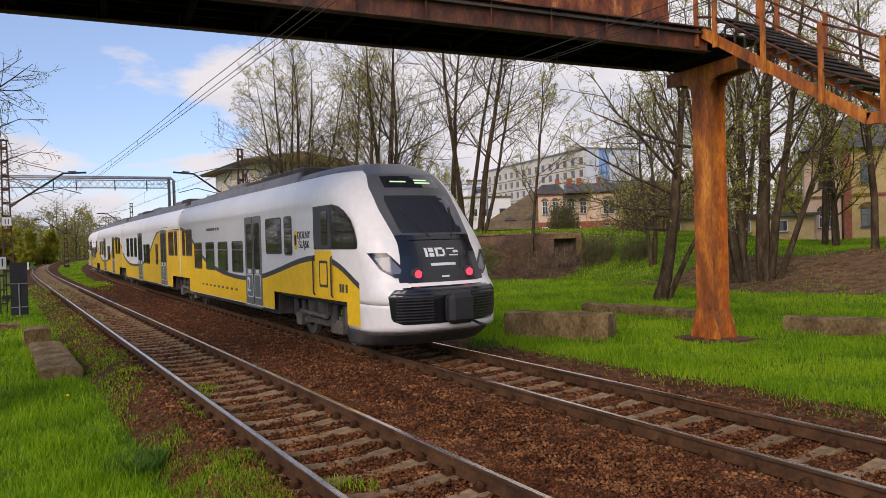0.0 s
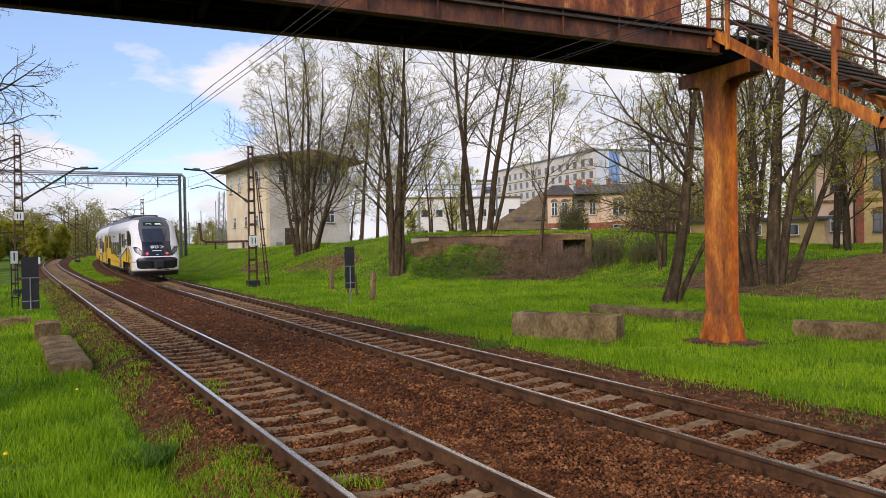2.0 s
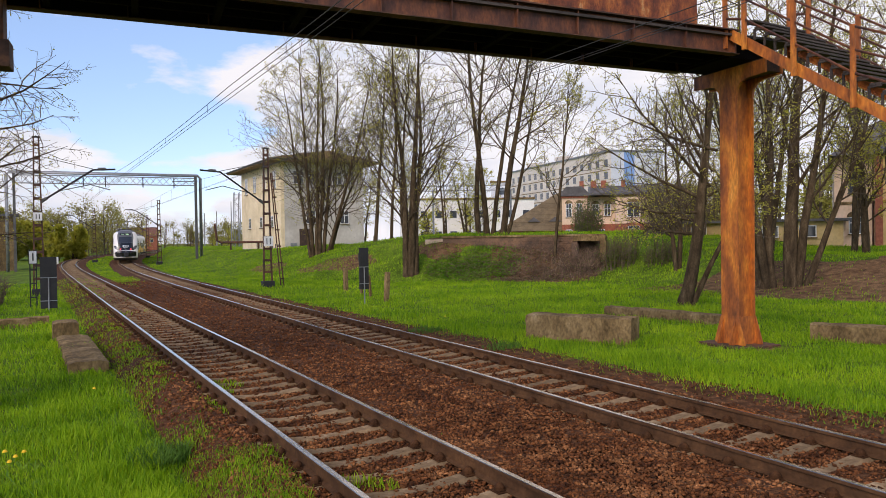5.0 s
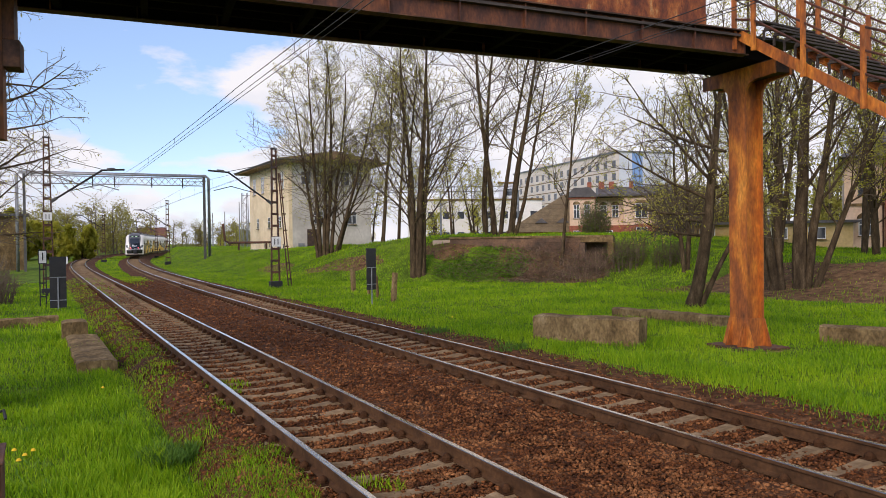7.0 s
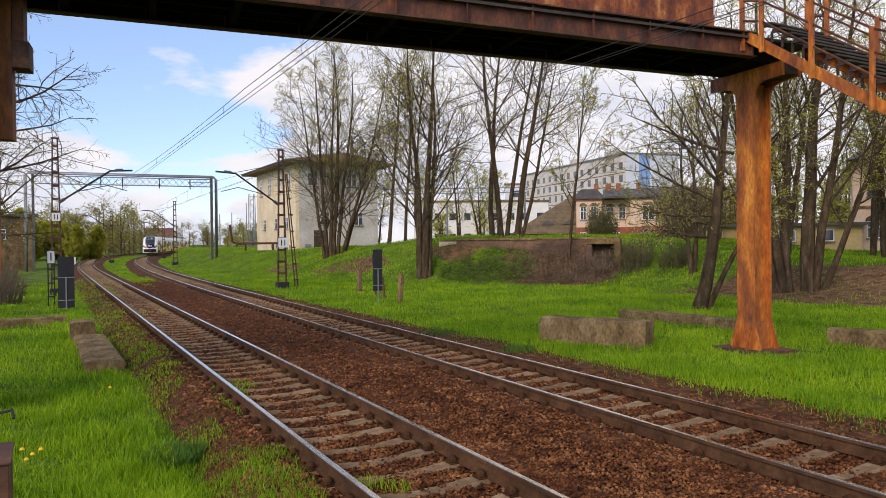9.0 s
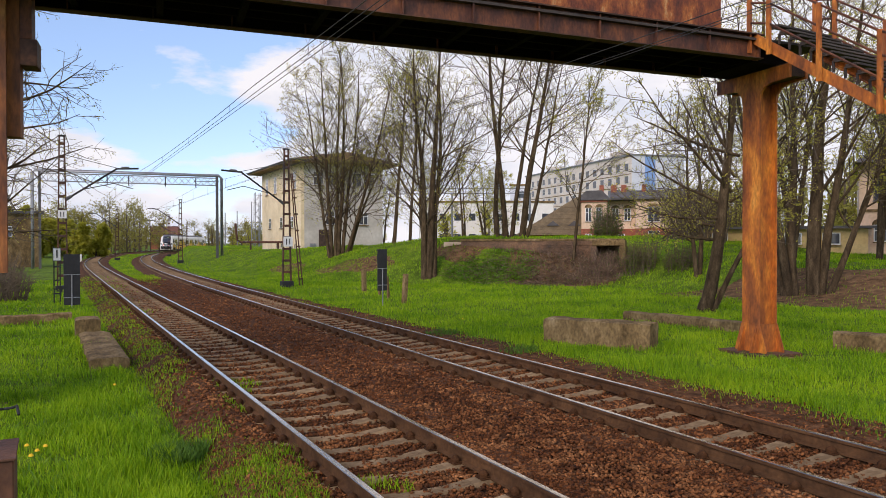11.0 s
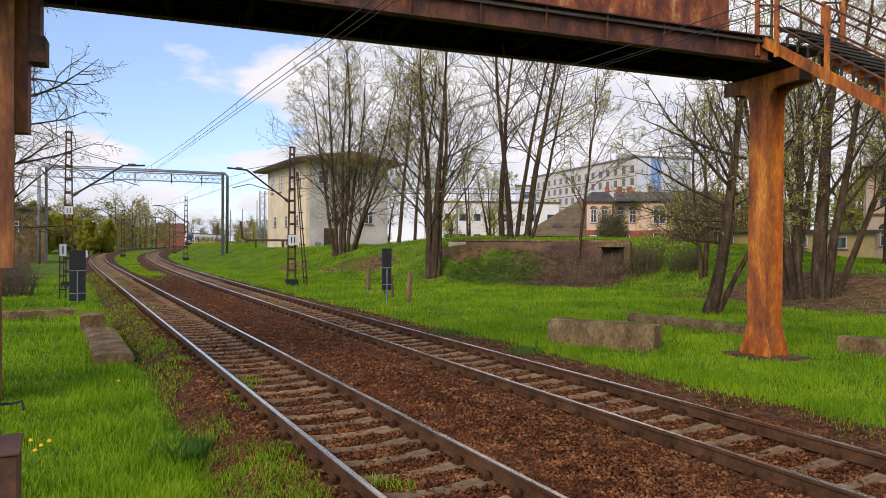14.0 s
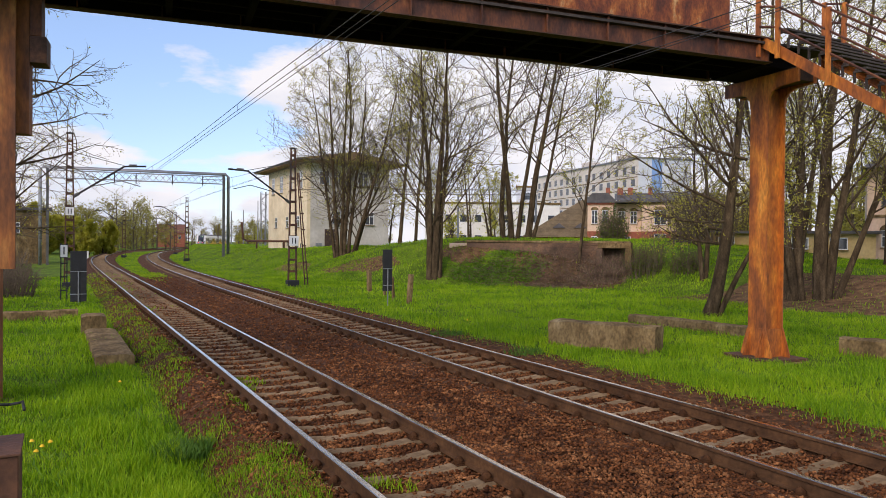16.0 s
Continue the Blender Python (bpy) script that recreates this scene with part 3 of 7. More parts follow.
def stairs():
    """Flight going down beside the tracks: tube stringers, timber treads, tube handrails."""
    e = empty("bridge_stairs", Matrix.Translation((15.25, 11.8, 0)), "rusty steel stairs with dark timber treads and tube railings", "stairs")
    uw, ue = -1.25, 0.85
    v0, z0 = -1.19, 6.80
    slope, v1 = 0.70, -4.62
    zl = z0 + slope * (v1 - v0)
    for u in (uw, ue):
        bm = bmesh.new()
        for a, b in (((v0 + 0.30, z0 + 0.20), (v1, zl)), ((v1 + 0.02, zl), (v1 - 1.8, zl))):
            add_bar(bm, (u, a[0], a[1]), (u, b[0], b[1]), 0.035, 0.22)
            for dz in (-0.10, 0.10):
                add_bar(bm, (u + (0.05 if u < 0 else -0.05), a[0], a[1] + dz), (u + (0.05 if u < 0 else -0.05), b[0], b[1] + dz), 0.11, 0.025)
        part("stringer", bm, M_RUSTPOST, e, "orange-rusted steel channel stringer")
    n = 13
    for k in range(n):
        v = v0 - 0.02 - k * 0.25
        z = z0 + 0.34 - k * 0.25 * slope
        for j in (0, 1):
            part("tread", box(uw + 0.10, ue - 0.10, v - 0.26 + j * 0.125, v - 0.145 + j * 0.125, z, z + 0.045, 0.005), M_TIMBER, e)
        for u in (uw + 0.11, ue - 0.11):
            bm = bar((u, v - 0.25, z - 0.025), (u, v, z - 0.025), 0.05, 0.04)
            add_bar(bm, (u, v - 0.02, z - 0.02), (u, v - 0.02, z - 0.24), 0.04)
            part("tread_bracket", bm, M_TIMBER, e)
    part("landing", box(uw + 0.1, ue - 0.1, v1 - 1.9, v1 - 0.1, zl + 0.08, zl + 0.14), M_TIMBER, e)
    for u in (uw, ue):
        uo = u - 0.13 if u < 0 else u + 0.13
        tops = []
        for v in (v0 + 0.30, v0 - 0.20, v0 - 1.38, v0 - 2.62, v1 - 0.35, v1 - 1.6):
            zb = z0 + slope * min(0, v - v0) if v > v1 else zl
            part("railing_post", box(uo - 0.035, uo + 0.035, v - 0.045, v + 0.045, zb - 0.16, zb + 1.45), M_RUSTPOST, e)
            tops.append((uo, v, zb + 1.42))
        for dz in (0.0, -0.45, -0.9):
            part("handrail", tube([(a, b, c + dz) for a, b, c in tops], 0.025, 6), M_RUST, e)
    return e


bridge()
pier(BR @ Matrix.Translation((0.10, -0.03, 0)), "orange-rusted bridge pier standing in grass", SOFFIT - 0.04)
stairs()


def west_pier():
    e = empty("bridge_pier", pose(-1.0, 14.1, 0, 0, 0, -7), "stepped rusty steel bridge pier with cover plates", "pier", "footbridge piers")
    part("column", box(-0.75, 0.10, -0.25, 0.25, -0.5, 7.4, 0.01), M_RUSTMID, e)
    part("cover_plate", box(-0.65, 0.37, -0.29, -0.252, 1.88, 7.4, 0.004), M_RUSTMID, e)
    part("cover_plate_edge", box(0.28, 0.375, -0.33, -0.291, 1.88, 7.4, 0.004), M_RUSTMID, e)
    part("inner_plate", box(0.101, 0.54, -0.12, 0.20, 4.15, 7.4, 0.004), M_RUSTMID, e)
    part("crosshead", box(0.541, 0.80, -0.15, 0.30, 5.35, 5.80, 0.01), M_RUSTDARK, e)
    part("upper_plate", box(0.541, 0.72, -0.14, 0.26, 5.801, 7.4, 0.01), M_RUST, e)
    for k in range(12):
        part("rivet", tube([(0.0, -0.292, 2.1 + 0.4 * k), (0.0, -0.306, 2.1 + 0.4 * k)], [0.022, 0.012], 6), M_RUSTDARK, e)
    part("footing", box(-0.9, 0.25, -0.4, 0.4, -0.8, -0.38, 0.03), M_CONC, e)
    return e


west_pier()


def newel():
    e = empty("newel_post", None, "dark rusted box-section stair newel post", "post")
    e.matrix_basis = pose(-0.39, 4.38, 0, 0, 0, 0)
    part("post", box(-0.205, 0.205, -0.205, 0.205, -0.42, 1.285, 0.006), M_RUSTDARK, e)
    part("cap", box(-0.215, 0.215, -0.215, 0.215, 1.286, 1.30, 0.003), M_RUSTDARK, e)


newel()

# ---- lineside things ----
def text_mesh(parent, body, m, size, material, name="lettering"):
    cu = bpy.data.curves.new(name, "FONT")
    cu.body, cu.size, cu.extrude, cu.align_x, cu.align_y = body, size, 0.004, "CENTER", "CENTER"
    tmp = new("tmp_text", cu)
    me = bpy.data.meshes.new_from_object(tmp.evaluated_get(bpy.context.evaluated_depsgraph_get()))
    bpy.data.objects.remove(tmp)
    me.materials.clear()
    me.materials.append(material)
    ob = new(name, me)
    ob.parent = parent
    ob.matrix_basis = m
    return ob


TO_SOUTH = Matrix.Rotation(math.pi / 2, 4, "X")  # lettering read from the south


def concrete_block(x0, y0, x1, y1, width, z0, z1, label, seed):
    """Old worn block between two ground points, with a chipped and uneven surface."""
    random.seed(seed)
    a, b = Vector((x0, y0, 0)), Vector((x1, y1, 0))
    n = max(2, int((b - a).length / 0.14))
    m = Matrix.Translation(a) @ Matrix.Rotation(math.atan2(b.y - a.y, b.x - a.x), 4, "Z")
    bm = bmesh.new()
    bmesh.ops.create_grid(bm, x_segments=2, y_segments=2, size=0.5)
    bm.clear()
    add_box(bm, 0, (b - a).length, 0, width, z0, z1)
    bmesh.ops.subdivide_edges(bm, edges=[e for e in bm.edges if abs((e.verts[0].co - e.verts[1].co).x) > 0.2], cuts=n, use_grid_fill=True)
    bmesh.ops.subdivide_edges(bm, edges=[e for e in bm.edges if abs((e.verts[0].co - e.verts[1].co).x) < 0.01], cuts=4, use_grid_fill=True)
    for v in bm.verts:
        p = Vector((v.co.x * 2.2 + seed, v.co.y * 2.2, v.co.z * 2.2))
        k = 0.035 * noise.noise(p) + 0.02 * noise.noise(p * 3.5)
        top = 1.0 if v.co.z > z1 - 0.02 else 0.4
        edge = v.co.z > z1 - 0.02 and (v.co.y < 0.01 or v.co.y > width - 0.01)
        v.co += Vector((k * 0.6, k, k * top - (0.03 + 0.03 * abs(noise.noise(p * 2)) if edge else 0)))
    e = part("concrete_block", bm, M_CONC, None)
    e.matrix_basis = m
    return tagged(e, label, "concrete block", "old concrete blocks in the grass")


concrete_block(13.95, 13.75, 12.55, 16.35, 0.75, -0.6, 0.27, "weathered grey concrete block lying in grass", 3)
concrete_block(18.7, 14.2, 17.9, 18.9, 0.5, -0.6, -0.06, "low mossy concrete kerb block in grass", 7)
concrete_block(20.6, 6.6, 18.2, 11.6, 0.6, -0.6, 0.02, "low mossy concrete kerb block in grass", 11)
concrete_block(1.46, 17.3, 1.40, 22.6, 0.78, -0.7, -0.17, "long low concrete block beside the track", 15)
concrete_block(1.20, 23.3, 1.20, 24.4, 0.66, -0.6, 0.12, "square worn concrete block beside the track", 19)
concrete_block(-4.5, 28.3, 0.55, 28.5, 0.4, -0.7, -0.12, "long low mossy concrete kerb in grass", 23)


def lattice_mast(x, y, top, label, arm_dir, group, stay=None, lean=0.0, arm=True, plate=None, half=0.29):
    """Two channel legs laced by battens, a raked bracket arm and insulators."""
    zg = float(height(x, y))
    e = empty("catenary_mast", pose(x, y, 0), label, "catenary mast", group)
    wb, wt = 0.25, 0.12
    for sx in (-1, 1):
        part("leg", bar((sx * wb, 0, zg + 0.35), (sx * wt, 0, top), 0.075, 0.16), M_RUSTDARK, e, "rusty steel channel leg")
    n = 11
    for k in range(n):
        f = (k + 0.6) / n
        z = zg + 0.5 + (top - zg - 0.6) * f
        w = wb + (wt - wb) * f
        part("batten", box(-w - 0.04, w + 0.04, -0.095, 0.095, z - 0.07, z + 0.07), M_RUSTDARK, e)
    part("mast_cap", box(-0.20, 0.20, -0.12, 0.12, top, top + 0.07), M_BLACK, e)
    part("mast_foot", box(-0.36, 0.36, -0.26, 0.26, zg - 0.3, zg + 0.38, 0.02), M_BLACK, e, "black concrete foot")
    if stay:
        for q in (0, 0.22):
            part("stay_leg", bar((stay + q * 0.9, -0.3, zg - 0.1), (wt + 0.12 + q * 0.4, -0.1, top * 0.82), 0.06), M_RUSTDARK, e)
        for k in range(7):
            f = (k + 0.5) / 7
            a = Vector((stay, -0.3, zg)).lerp(Vector((wt + 0.12, -0.1, top * 0.82)), f)
            part("stay_batten", box(a.x - 0.02, a.x + 0.24, a.y - 0.04, a.y + 0.04, a.z - 0.04, a.z + 0.04), M_RUSTDARK, e)
    if arm:
        d = arm_dir
        pts = [(d * 0.2, 0, 4.75), (d * 2.75, 0, 6.55), (d * 3.9, 0, 6.62)]
        a_ = part("bracket_arm", tube(pts, 0.055, 8), M_BLACK, e, "black raked bracket arm")
        part("insulator", tube([(d * 0.16, 0, 4.72), (d * 0.45, 0, 4.93)], 0.09, 10), M_DARKSTEEL, a_)
        part("insulator", tube([(d * 3.0, 0, 6.60), (d * 3.4, 0, 6.62)], 0.085, 10), M_DARKSTEEL, a_)
        part("stay_wire", tube([(d * 0.15, 0, 7.2), (d * 2.75, 0, 6.6)], 0.018, 5), M_WIRE, e)
        part("steady_arm", tube([(d * 0.9, 0, 5.30), (d * 2.6, 0, 5.72), (d * 3.6, 0, 5.45)], 0.025, 6), M_WIRE, e)
    if plate:
        p = part("number_plate", box(-half, half, -0.30, -0.28, plate, plate + half * 2.07, 0.004), M_FRAMEWHITE, e, "white number plate with dark bars")
        for q in (-0.45 * half, 0.24 * half):
            part("plate_mark", box(q, q + 0.2 * half, -0.306, -0.301, plate + 0.4 * half, plate + 1.65 * half), M_BLACK, p)
    return e


G_MAST = "catenary masts along the line"
lattice_mast(12.6, 43.2, 8.05, "rusty lattice catenary mast with a raked stay", -1, G_MAST, stay=0.72, plate=2.1)
lattice_mast(0.42, 44.5, 8.2, "rusty lattice catenary mast beside the track", 1, G_MAST, plate=3.7, half=0.21)
for s_ in (97, 150, 205, 262):
    x_, y_, _ = on(FAR, s_, 3.85 if s_ == 97 else 3.1)
    lattice_mast(x_, y_, 7.8, "distant lattice catenary mast", -1, G_MAST)
for s_ in (116, 172, 228):
    x_, y_, _ = on(NEAR, s_, 3.0 if s_ == 116 else -3.0)
    lattice_mast(x_, y_, 7.6, "distant lattice catenary mast", -1 if s_ == 116 else 1, G_MAST)


def gantry():
    a, b = Vector((-1.3, 88.0, 0)), Vector((16.85, 86.2, 0))
    e = empty("portal_gantry", None, "grey steel portal gantry with lattice beam over the tracks", "gantry")
    top = 10.2
    pts = [a + Vector((-0.7, 0.6, -0.6)), a + Vector((-0.7, 0.6, top - 0.3)), a + Vector((-0.45, 0.6, top)), b + Vector((0.35, 0.6, top)), b + Vector((0.65, 0.6, top - 0.3)), b + Vector((0.65, 0.6, -0.6))]
    part("pipe_portal", tube(pts, 0.17, 10), M_GREYSTEEL, e, "bent grey pipe portal", smooth=True)
    for p in (a, b):
        part("post", bar(p + Vector((0, 0, -0.6)), p + Vector((0, 0, top - 0.2)), 0.26, 0.3), M_DARKSTEEL, e)
    t0, t1 = top - 0.35, top - 1.2
    for z in (t0, t1):
        part("beam_chord", bar(a + Vector((0, 0, z)), b + Vector((0, 0, z)), 0.11), M_GREYSTEEL, e)
    n = 26
    for k in range(n):
        p, q = a.lerp(b, k / n), a.lerp(b, (k + 1) / n)
        part("lacing", bar(p + Vector((0, 0.12, t0 if k % 2 else t1)), q + Vector((0, 0.12, t1 if k % 2 else t0)), 0.05), M_GREYSTEEL, e)
        part("lacing", bar(p + Vector((0, 0, t1 if k % 2 else t0)), q + Vector((0, 0, t0 if k % 2 else t1)), 0.06), M_GREYSTEEL, e)
    for f in (0.36, 0.48, 0.69, 0.87):
        p = a.lerp(b, f)
        part("dropper_post", bar(p + Vector((0, -0.1, t0)), p + Vector((0, -0.1, t1 - 0.3)), 0.10), M_BLACK, e)
    part("cross_arm", bar(b + Vector((-2.6, -0.1, t0 - 0.45)), b + Vector((0.2, -0.1, t0 - 0.35)), 0.07), M_DARKSTEEL, e)


gantry()


def wires(track, name, label, zc, sag):
    e = empty(name, None, label, "overhead wire", "overhead wires")
    supports = [-25, 14, 44, 97, 150, 205, 262, 330]
    def zz(s, low, high):
        for a, b in zip(supports, supports[1:]):
            if a <= s <= b:
                f = (s - a) / (b - a)
                za = low if a in (14,) else high
                zb = low if b in (14,) else high
                return za + (zb - za) * f - sag * 4 * f * (1 - f)
        return high
    ss = axis_steps([(-22, 50, 2.0), (50, 320, 4.0)])
    for off in (-0.05, 0.05):
        part("contact_wire", tube([(*on(track, s, off)[:2], zc) for s in ss], 0.006, 5), M_WIRE, e)
    part("messenger_wire", tube([(*on(track, s)[:2], zz(s, zc + 0.20, zc + 0.72)) for s in ss], 0.007, 5), M_WIRE, e)
    for s in np.arange(-6, 150, 5.5):
        x, y, _ = on(track, s)
        part("dropper", tube([(x, y, zc), (x, y, zz(s, zc + 0.20, zc + 0.72))], 0.005, 4), M_WIRE, e)


wires(NEAR, "overhead_line", "thin dark contact and messenger wires over the track", 5.20, 0.22)
wires(FAR, "overhead_line", "thin dark contact and messenger wires over the track", 5.20, 0.22)


def signal_board(x, y, base, top, wid, label, split):
    """Back of a dwarf signal: dark plates on a white pole with cross bars."""
    e = empty("signal_board", pose(x, y, 0), label, "signal", "railway signals")
    part("upper_plate", box(-wid / 2, wid / 2, -0.03, 0.03, split + 0.02, top, 0.012), M_BLACK, e)
    part("lower_plate", box(-wid / 2, wid / 2, -0.03, 0.03, base, split - 0.02, 0.012), M_BLACK, e)
    part("signal_pole", tube([(0, -0.05, -0.5), (0, -0.05, split)], 0.028, 8), M_GREYSTEEL, e, "pale grey pole")
    for z in (split, base + 0.25 * (split - base)):
        part("cross_bar", box(-wid / 2, wid / 2, -0.045, -0.032, z - 0.018, z + 0.018), M_GREYSTEEL, e)
    part("lamp_hood", box(-wid * 0.3, wid * 0.3, 0.03, 0.30, split + 0.2, top - 0.2, 0.03), M_BLACK, e)
    return e


signal_board(12.75, 29.0, 0.22, 2.05, 0.45, "black trackside signal seen from behind on a pale pole", 1.2)
signal_board(0.66, 33.9, -0.26, 1.88, 0.62, "black trackside signal seen from behind on a pale pole", 1.02)


def number_sign():
    e = empty("kilometre_sign", pose(0.12, 36.0, 0), "small white sign plate with numeral on black lattice post", "sign")
    for q in (-0.12, 0.12):
        part("post", box(q - 0.025, q + 0.025, -0.03, 0.03, -0.5, 2.2), M_BLACK, e)
    for z in (0.1, 0.7, 1.3):
        part("rung", box(-0.12, 0.12, -0.02, 0.02, z - 0.03, z + 0.03), M_BLACK, e)
    p = part("sign_plate", box(-0.17, 0.17, -0.06, -0.04, 1.55, 2.15, 0.004), M_FRAMEWHITE, e, "white plate with black rim")
    for a, b, c, d in ((-0.17, 0.17, 1.55, 1.58), (-0.17, 0.17, 2.12, 2.15), (-0.17, -0.14, 1.58, 2.12), (0.14, 0.17, 1.58, 2.12)):
        part("plate_rim", box(a, b, -0.066, -0.061, c, d), M_BLACK, p)
    text_mesh(p, "1", Matrix.Translation((0, -0.066, 1.85)) @ TO_SOUTH, 0.5, M_BLACK)


number_sign()


def stub_post(x, y, h_, lean, w=0.16):
    e = part("fence_post", box(-w / 2, w / 2, -w / 2, w / 2, -0.7, h_, 0.02), M_CONC, None)
    e.matrix_basis = pose(x, y, 0, 0, lean, 10)
    return tagged(e, "short weathered concrete fence post in grass", "post", "old fence posts")


stub_post(13.75, 28.8, 0.95, 4, 0.2)
stub_post(15.0, 36.6, 0.85, -1, 0.22)
stub_post(14.9, 34.2, 0.65, 3, 0.13)
stub_post(14.2, 31.6, 0.70, -5, 0.12)


# ---- buildings ----
def window_box(parent, m, w, h_, frame_mat=None, cross=True, sill=True, arch=False, depth=0.10):
    """Window set into a reveal, built in the plane x-z of m, facing -y."""
    fm = frame_mat or M_FRAMEWHITE
    win = part("window", box(-w / 2, w / 2, -0.02, 0.02, 0, h_), fm, parent)
    win.matrix_basis = m
    part("pane", box(-w / 2 + 0.07, w / 2 - 0.07, -0.03, -0.021, 0.07, h_ - 0.07), M_WINDOW, win)
    if cross:
        part("glazing_bar", box(-0.03, 0.03, -0.045, -0.031, 0.07, h_ - 0.07), fm, win)
        part("glazing_bar", box(-w / 2 + 0.07, w / 2 - 0.07, -0.046, -0.0315, h_ * 0.62, h_ * 0.62 + 0.06), fm, win)
    if sill:
        part("sill", box(-w / 2 - 0.06, w / 2 + 0.06, -0.12, 0.0, -0.09, -0.005), fm if frame_mat else M_CONC, win)
    if arch:
        pts = [(-w / 2 - 0.12, h_ - 0.02)] + [(-(w / 2 + 0.12) * math.cos(a), h_ + 0.45 * math.sin(a)) for a in np.linspace(0, math.pi, 9)] + [(w / 2 + 0.12, h_ - 0.02)]
        part("window_arch", prism(pts, "y", -0.06, 0.03), M_CONC if arch == 1 else M_BRICK, win)
    return win


WEST = Matrix.Rotation(-math.pi / 2, 4, "Z")


def signal_tower():
    x0, x1, y0, y1, zb, zt = 23.9, 33.7, 76.5, 93.0, 0.4, 11.1
    e = empty("signal_tower", pose(x0, y0, 0), "cream rendered railway signal tower with wide brown eaves", "building")
    L, W = y1 - y0, x1 - x0
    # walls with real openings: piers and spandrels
    # sunny west side and shaded south side are built into the wall colours
    part("wall", box(0, 0.4, 0.0, L, zb, zt), M_CREAM, e, "cream wall with sunlight in its colour")
    part("wall", box(0.401, W, 0.0, 0.4, zb, zt), M_WHITEWALL, e, "stained off-white wall with shade in its colour")
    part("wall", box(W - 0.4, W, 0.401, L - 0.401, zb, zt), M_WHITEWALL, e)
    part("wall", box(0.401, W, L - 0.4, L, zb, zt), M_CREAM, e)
    part("roof", prism([(-1.5, zt), (W + 1.5, zt), (W + 1.5, zt + 0.28), (W / 2, zt + 1.3), (-1.5, zt + 0.28)], "y", -1.5, L + 1.5), M_BROWNROOF, e, "low brown roof with wide overhang")
    part("gutter", tube([(-1.55, -1.5, zt + 0.2), (-1.55, L + 1.5, zt + 0.2)], 0.09, 8), M_DARKSTEEL, e)
    part("gutter", tube([(-1.5, -1.55, zt + 0.2), (W + 1.5, -1.55, zt + 0.2)], 0.09, 8), M_DARKSTEEL, e)
    part("chimney", box(W * 0.55, W * 0.55 + 0.8, L * 0.5, L * 0.5 + 0.8, zt + 0.9, zt + 2.2), M_BRICK, e)
    part("plinth", box(-0.05, -0.002, -0.05, L, zb, zb + 1.1), M_WHITEWALL, e)
    for q in (1.6, 5.6, 9.6, 13.4):
        window_box(e, Matrix.Translation((-0.03, q + 0.6, 8.3)) @ WEST, 1.15, 2.0)
    for q in (3.2, 7.6, 12.6):
        window_box(e, Matrix.Translation((-0.03, q, 4.0)) @ WEST, 0.95, 1.3)
    for q in (2.0, 3.6, 6.6, 8.2):
        window_box(e, Matrix.Translation((q, -0.03, 8.7)), 1.2, 1.5)
    for q in (3.4, 7.4):
        window_box(e, Matrix.Translation((q, -0.03, 4.3)), 1.1, 1.5)
    d = part("door", box(2.05, 3.25, -0.06, -0.005, 1.5, 3.75, 0.01), M_DOOR, e, "dark brown wooden door")
    part("door_handle", box(3.0, 3.12, -0.10, -0.062, 2.5, 2.56), M_DARKSTEEL, d)
    random.seed(8)
    for k in range(9):
        q = 0.9 + 1.1 * k
        part("graffiti_stroke", box(-0.012, -0.006, q, q + 0.18 + 0.3 * random.random(), 1.5 + 0.3 * random.random(), 2.0 + 0.5 * random.random()), M_DARKSTEEL, e)
    bx = part("meter_box", box(1.0, 1.7, -0.2, -0.002, 1.3, 2.2, 0.02), M_GREYSTEEL, e)
    return e


signal_tower()


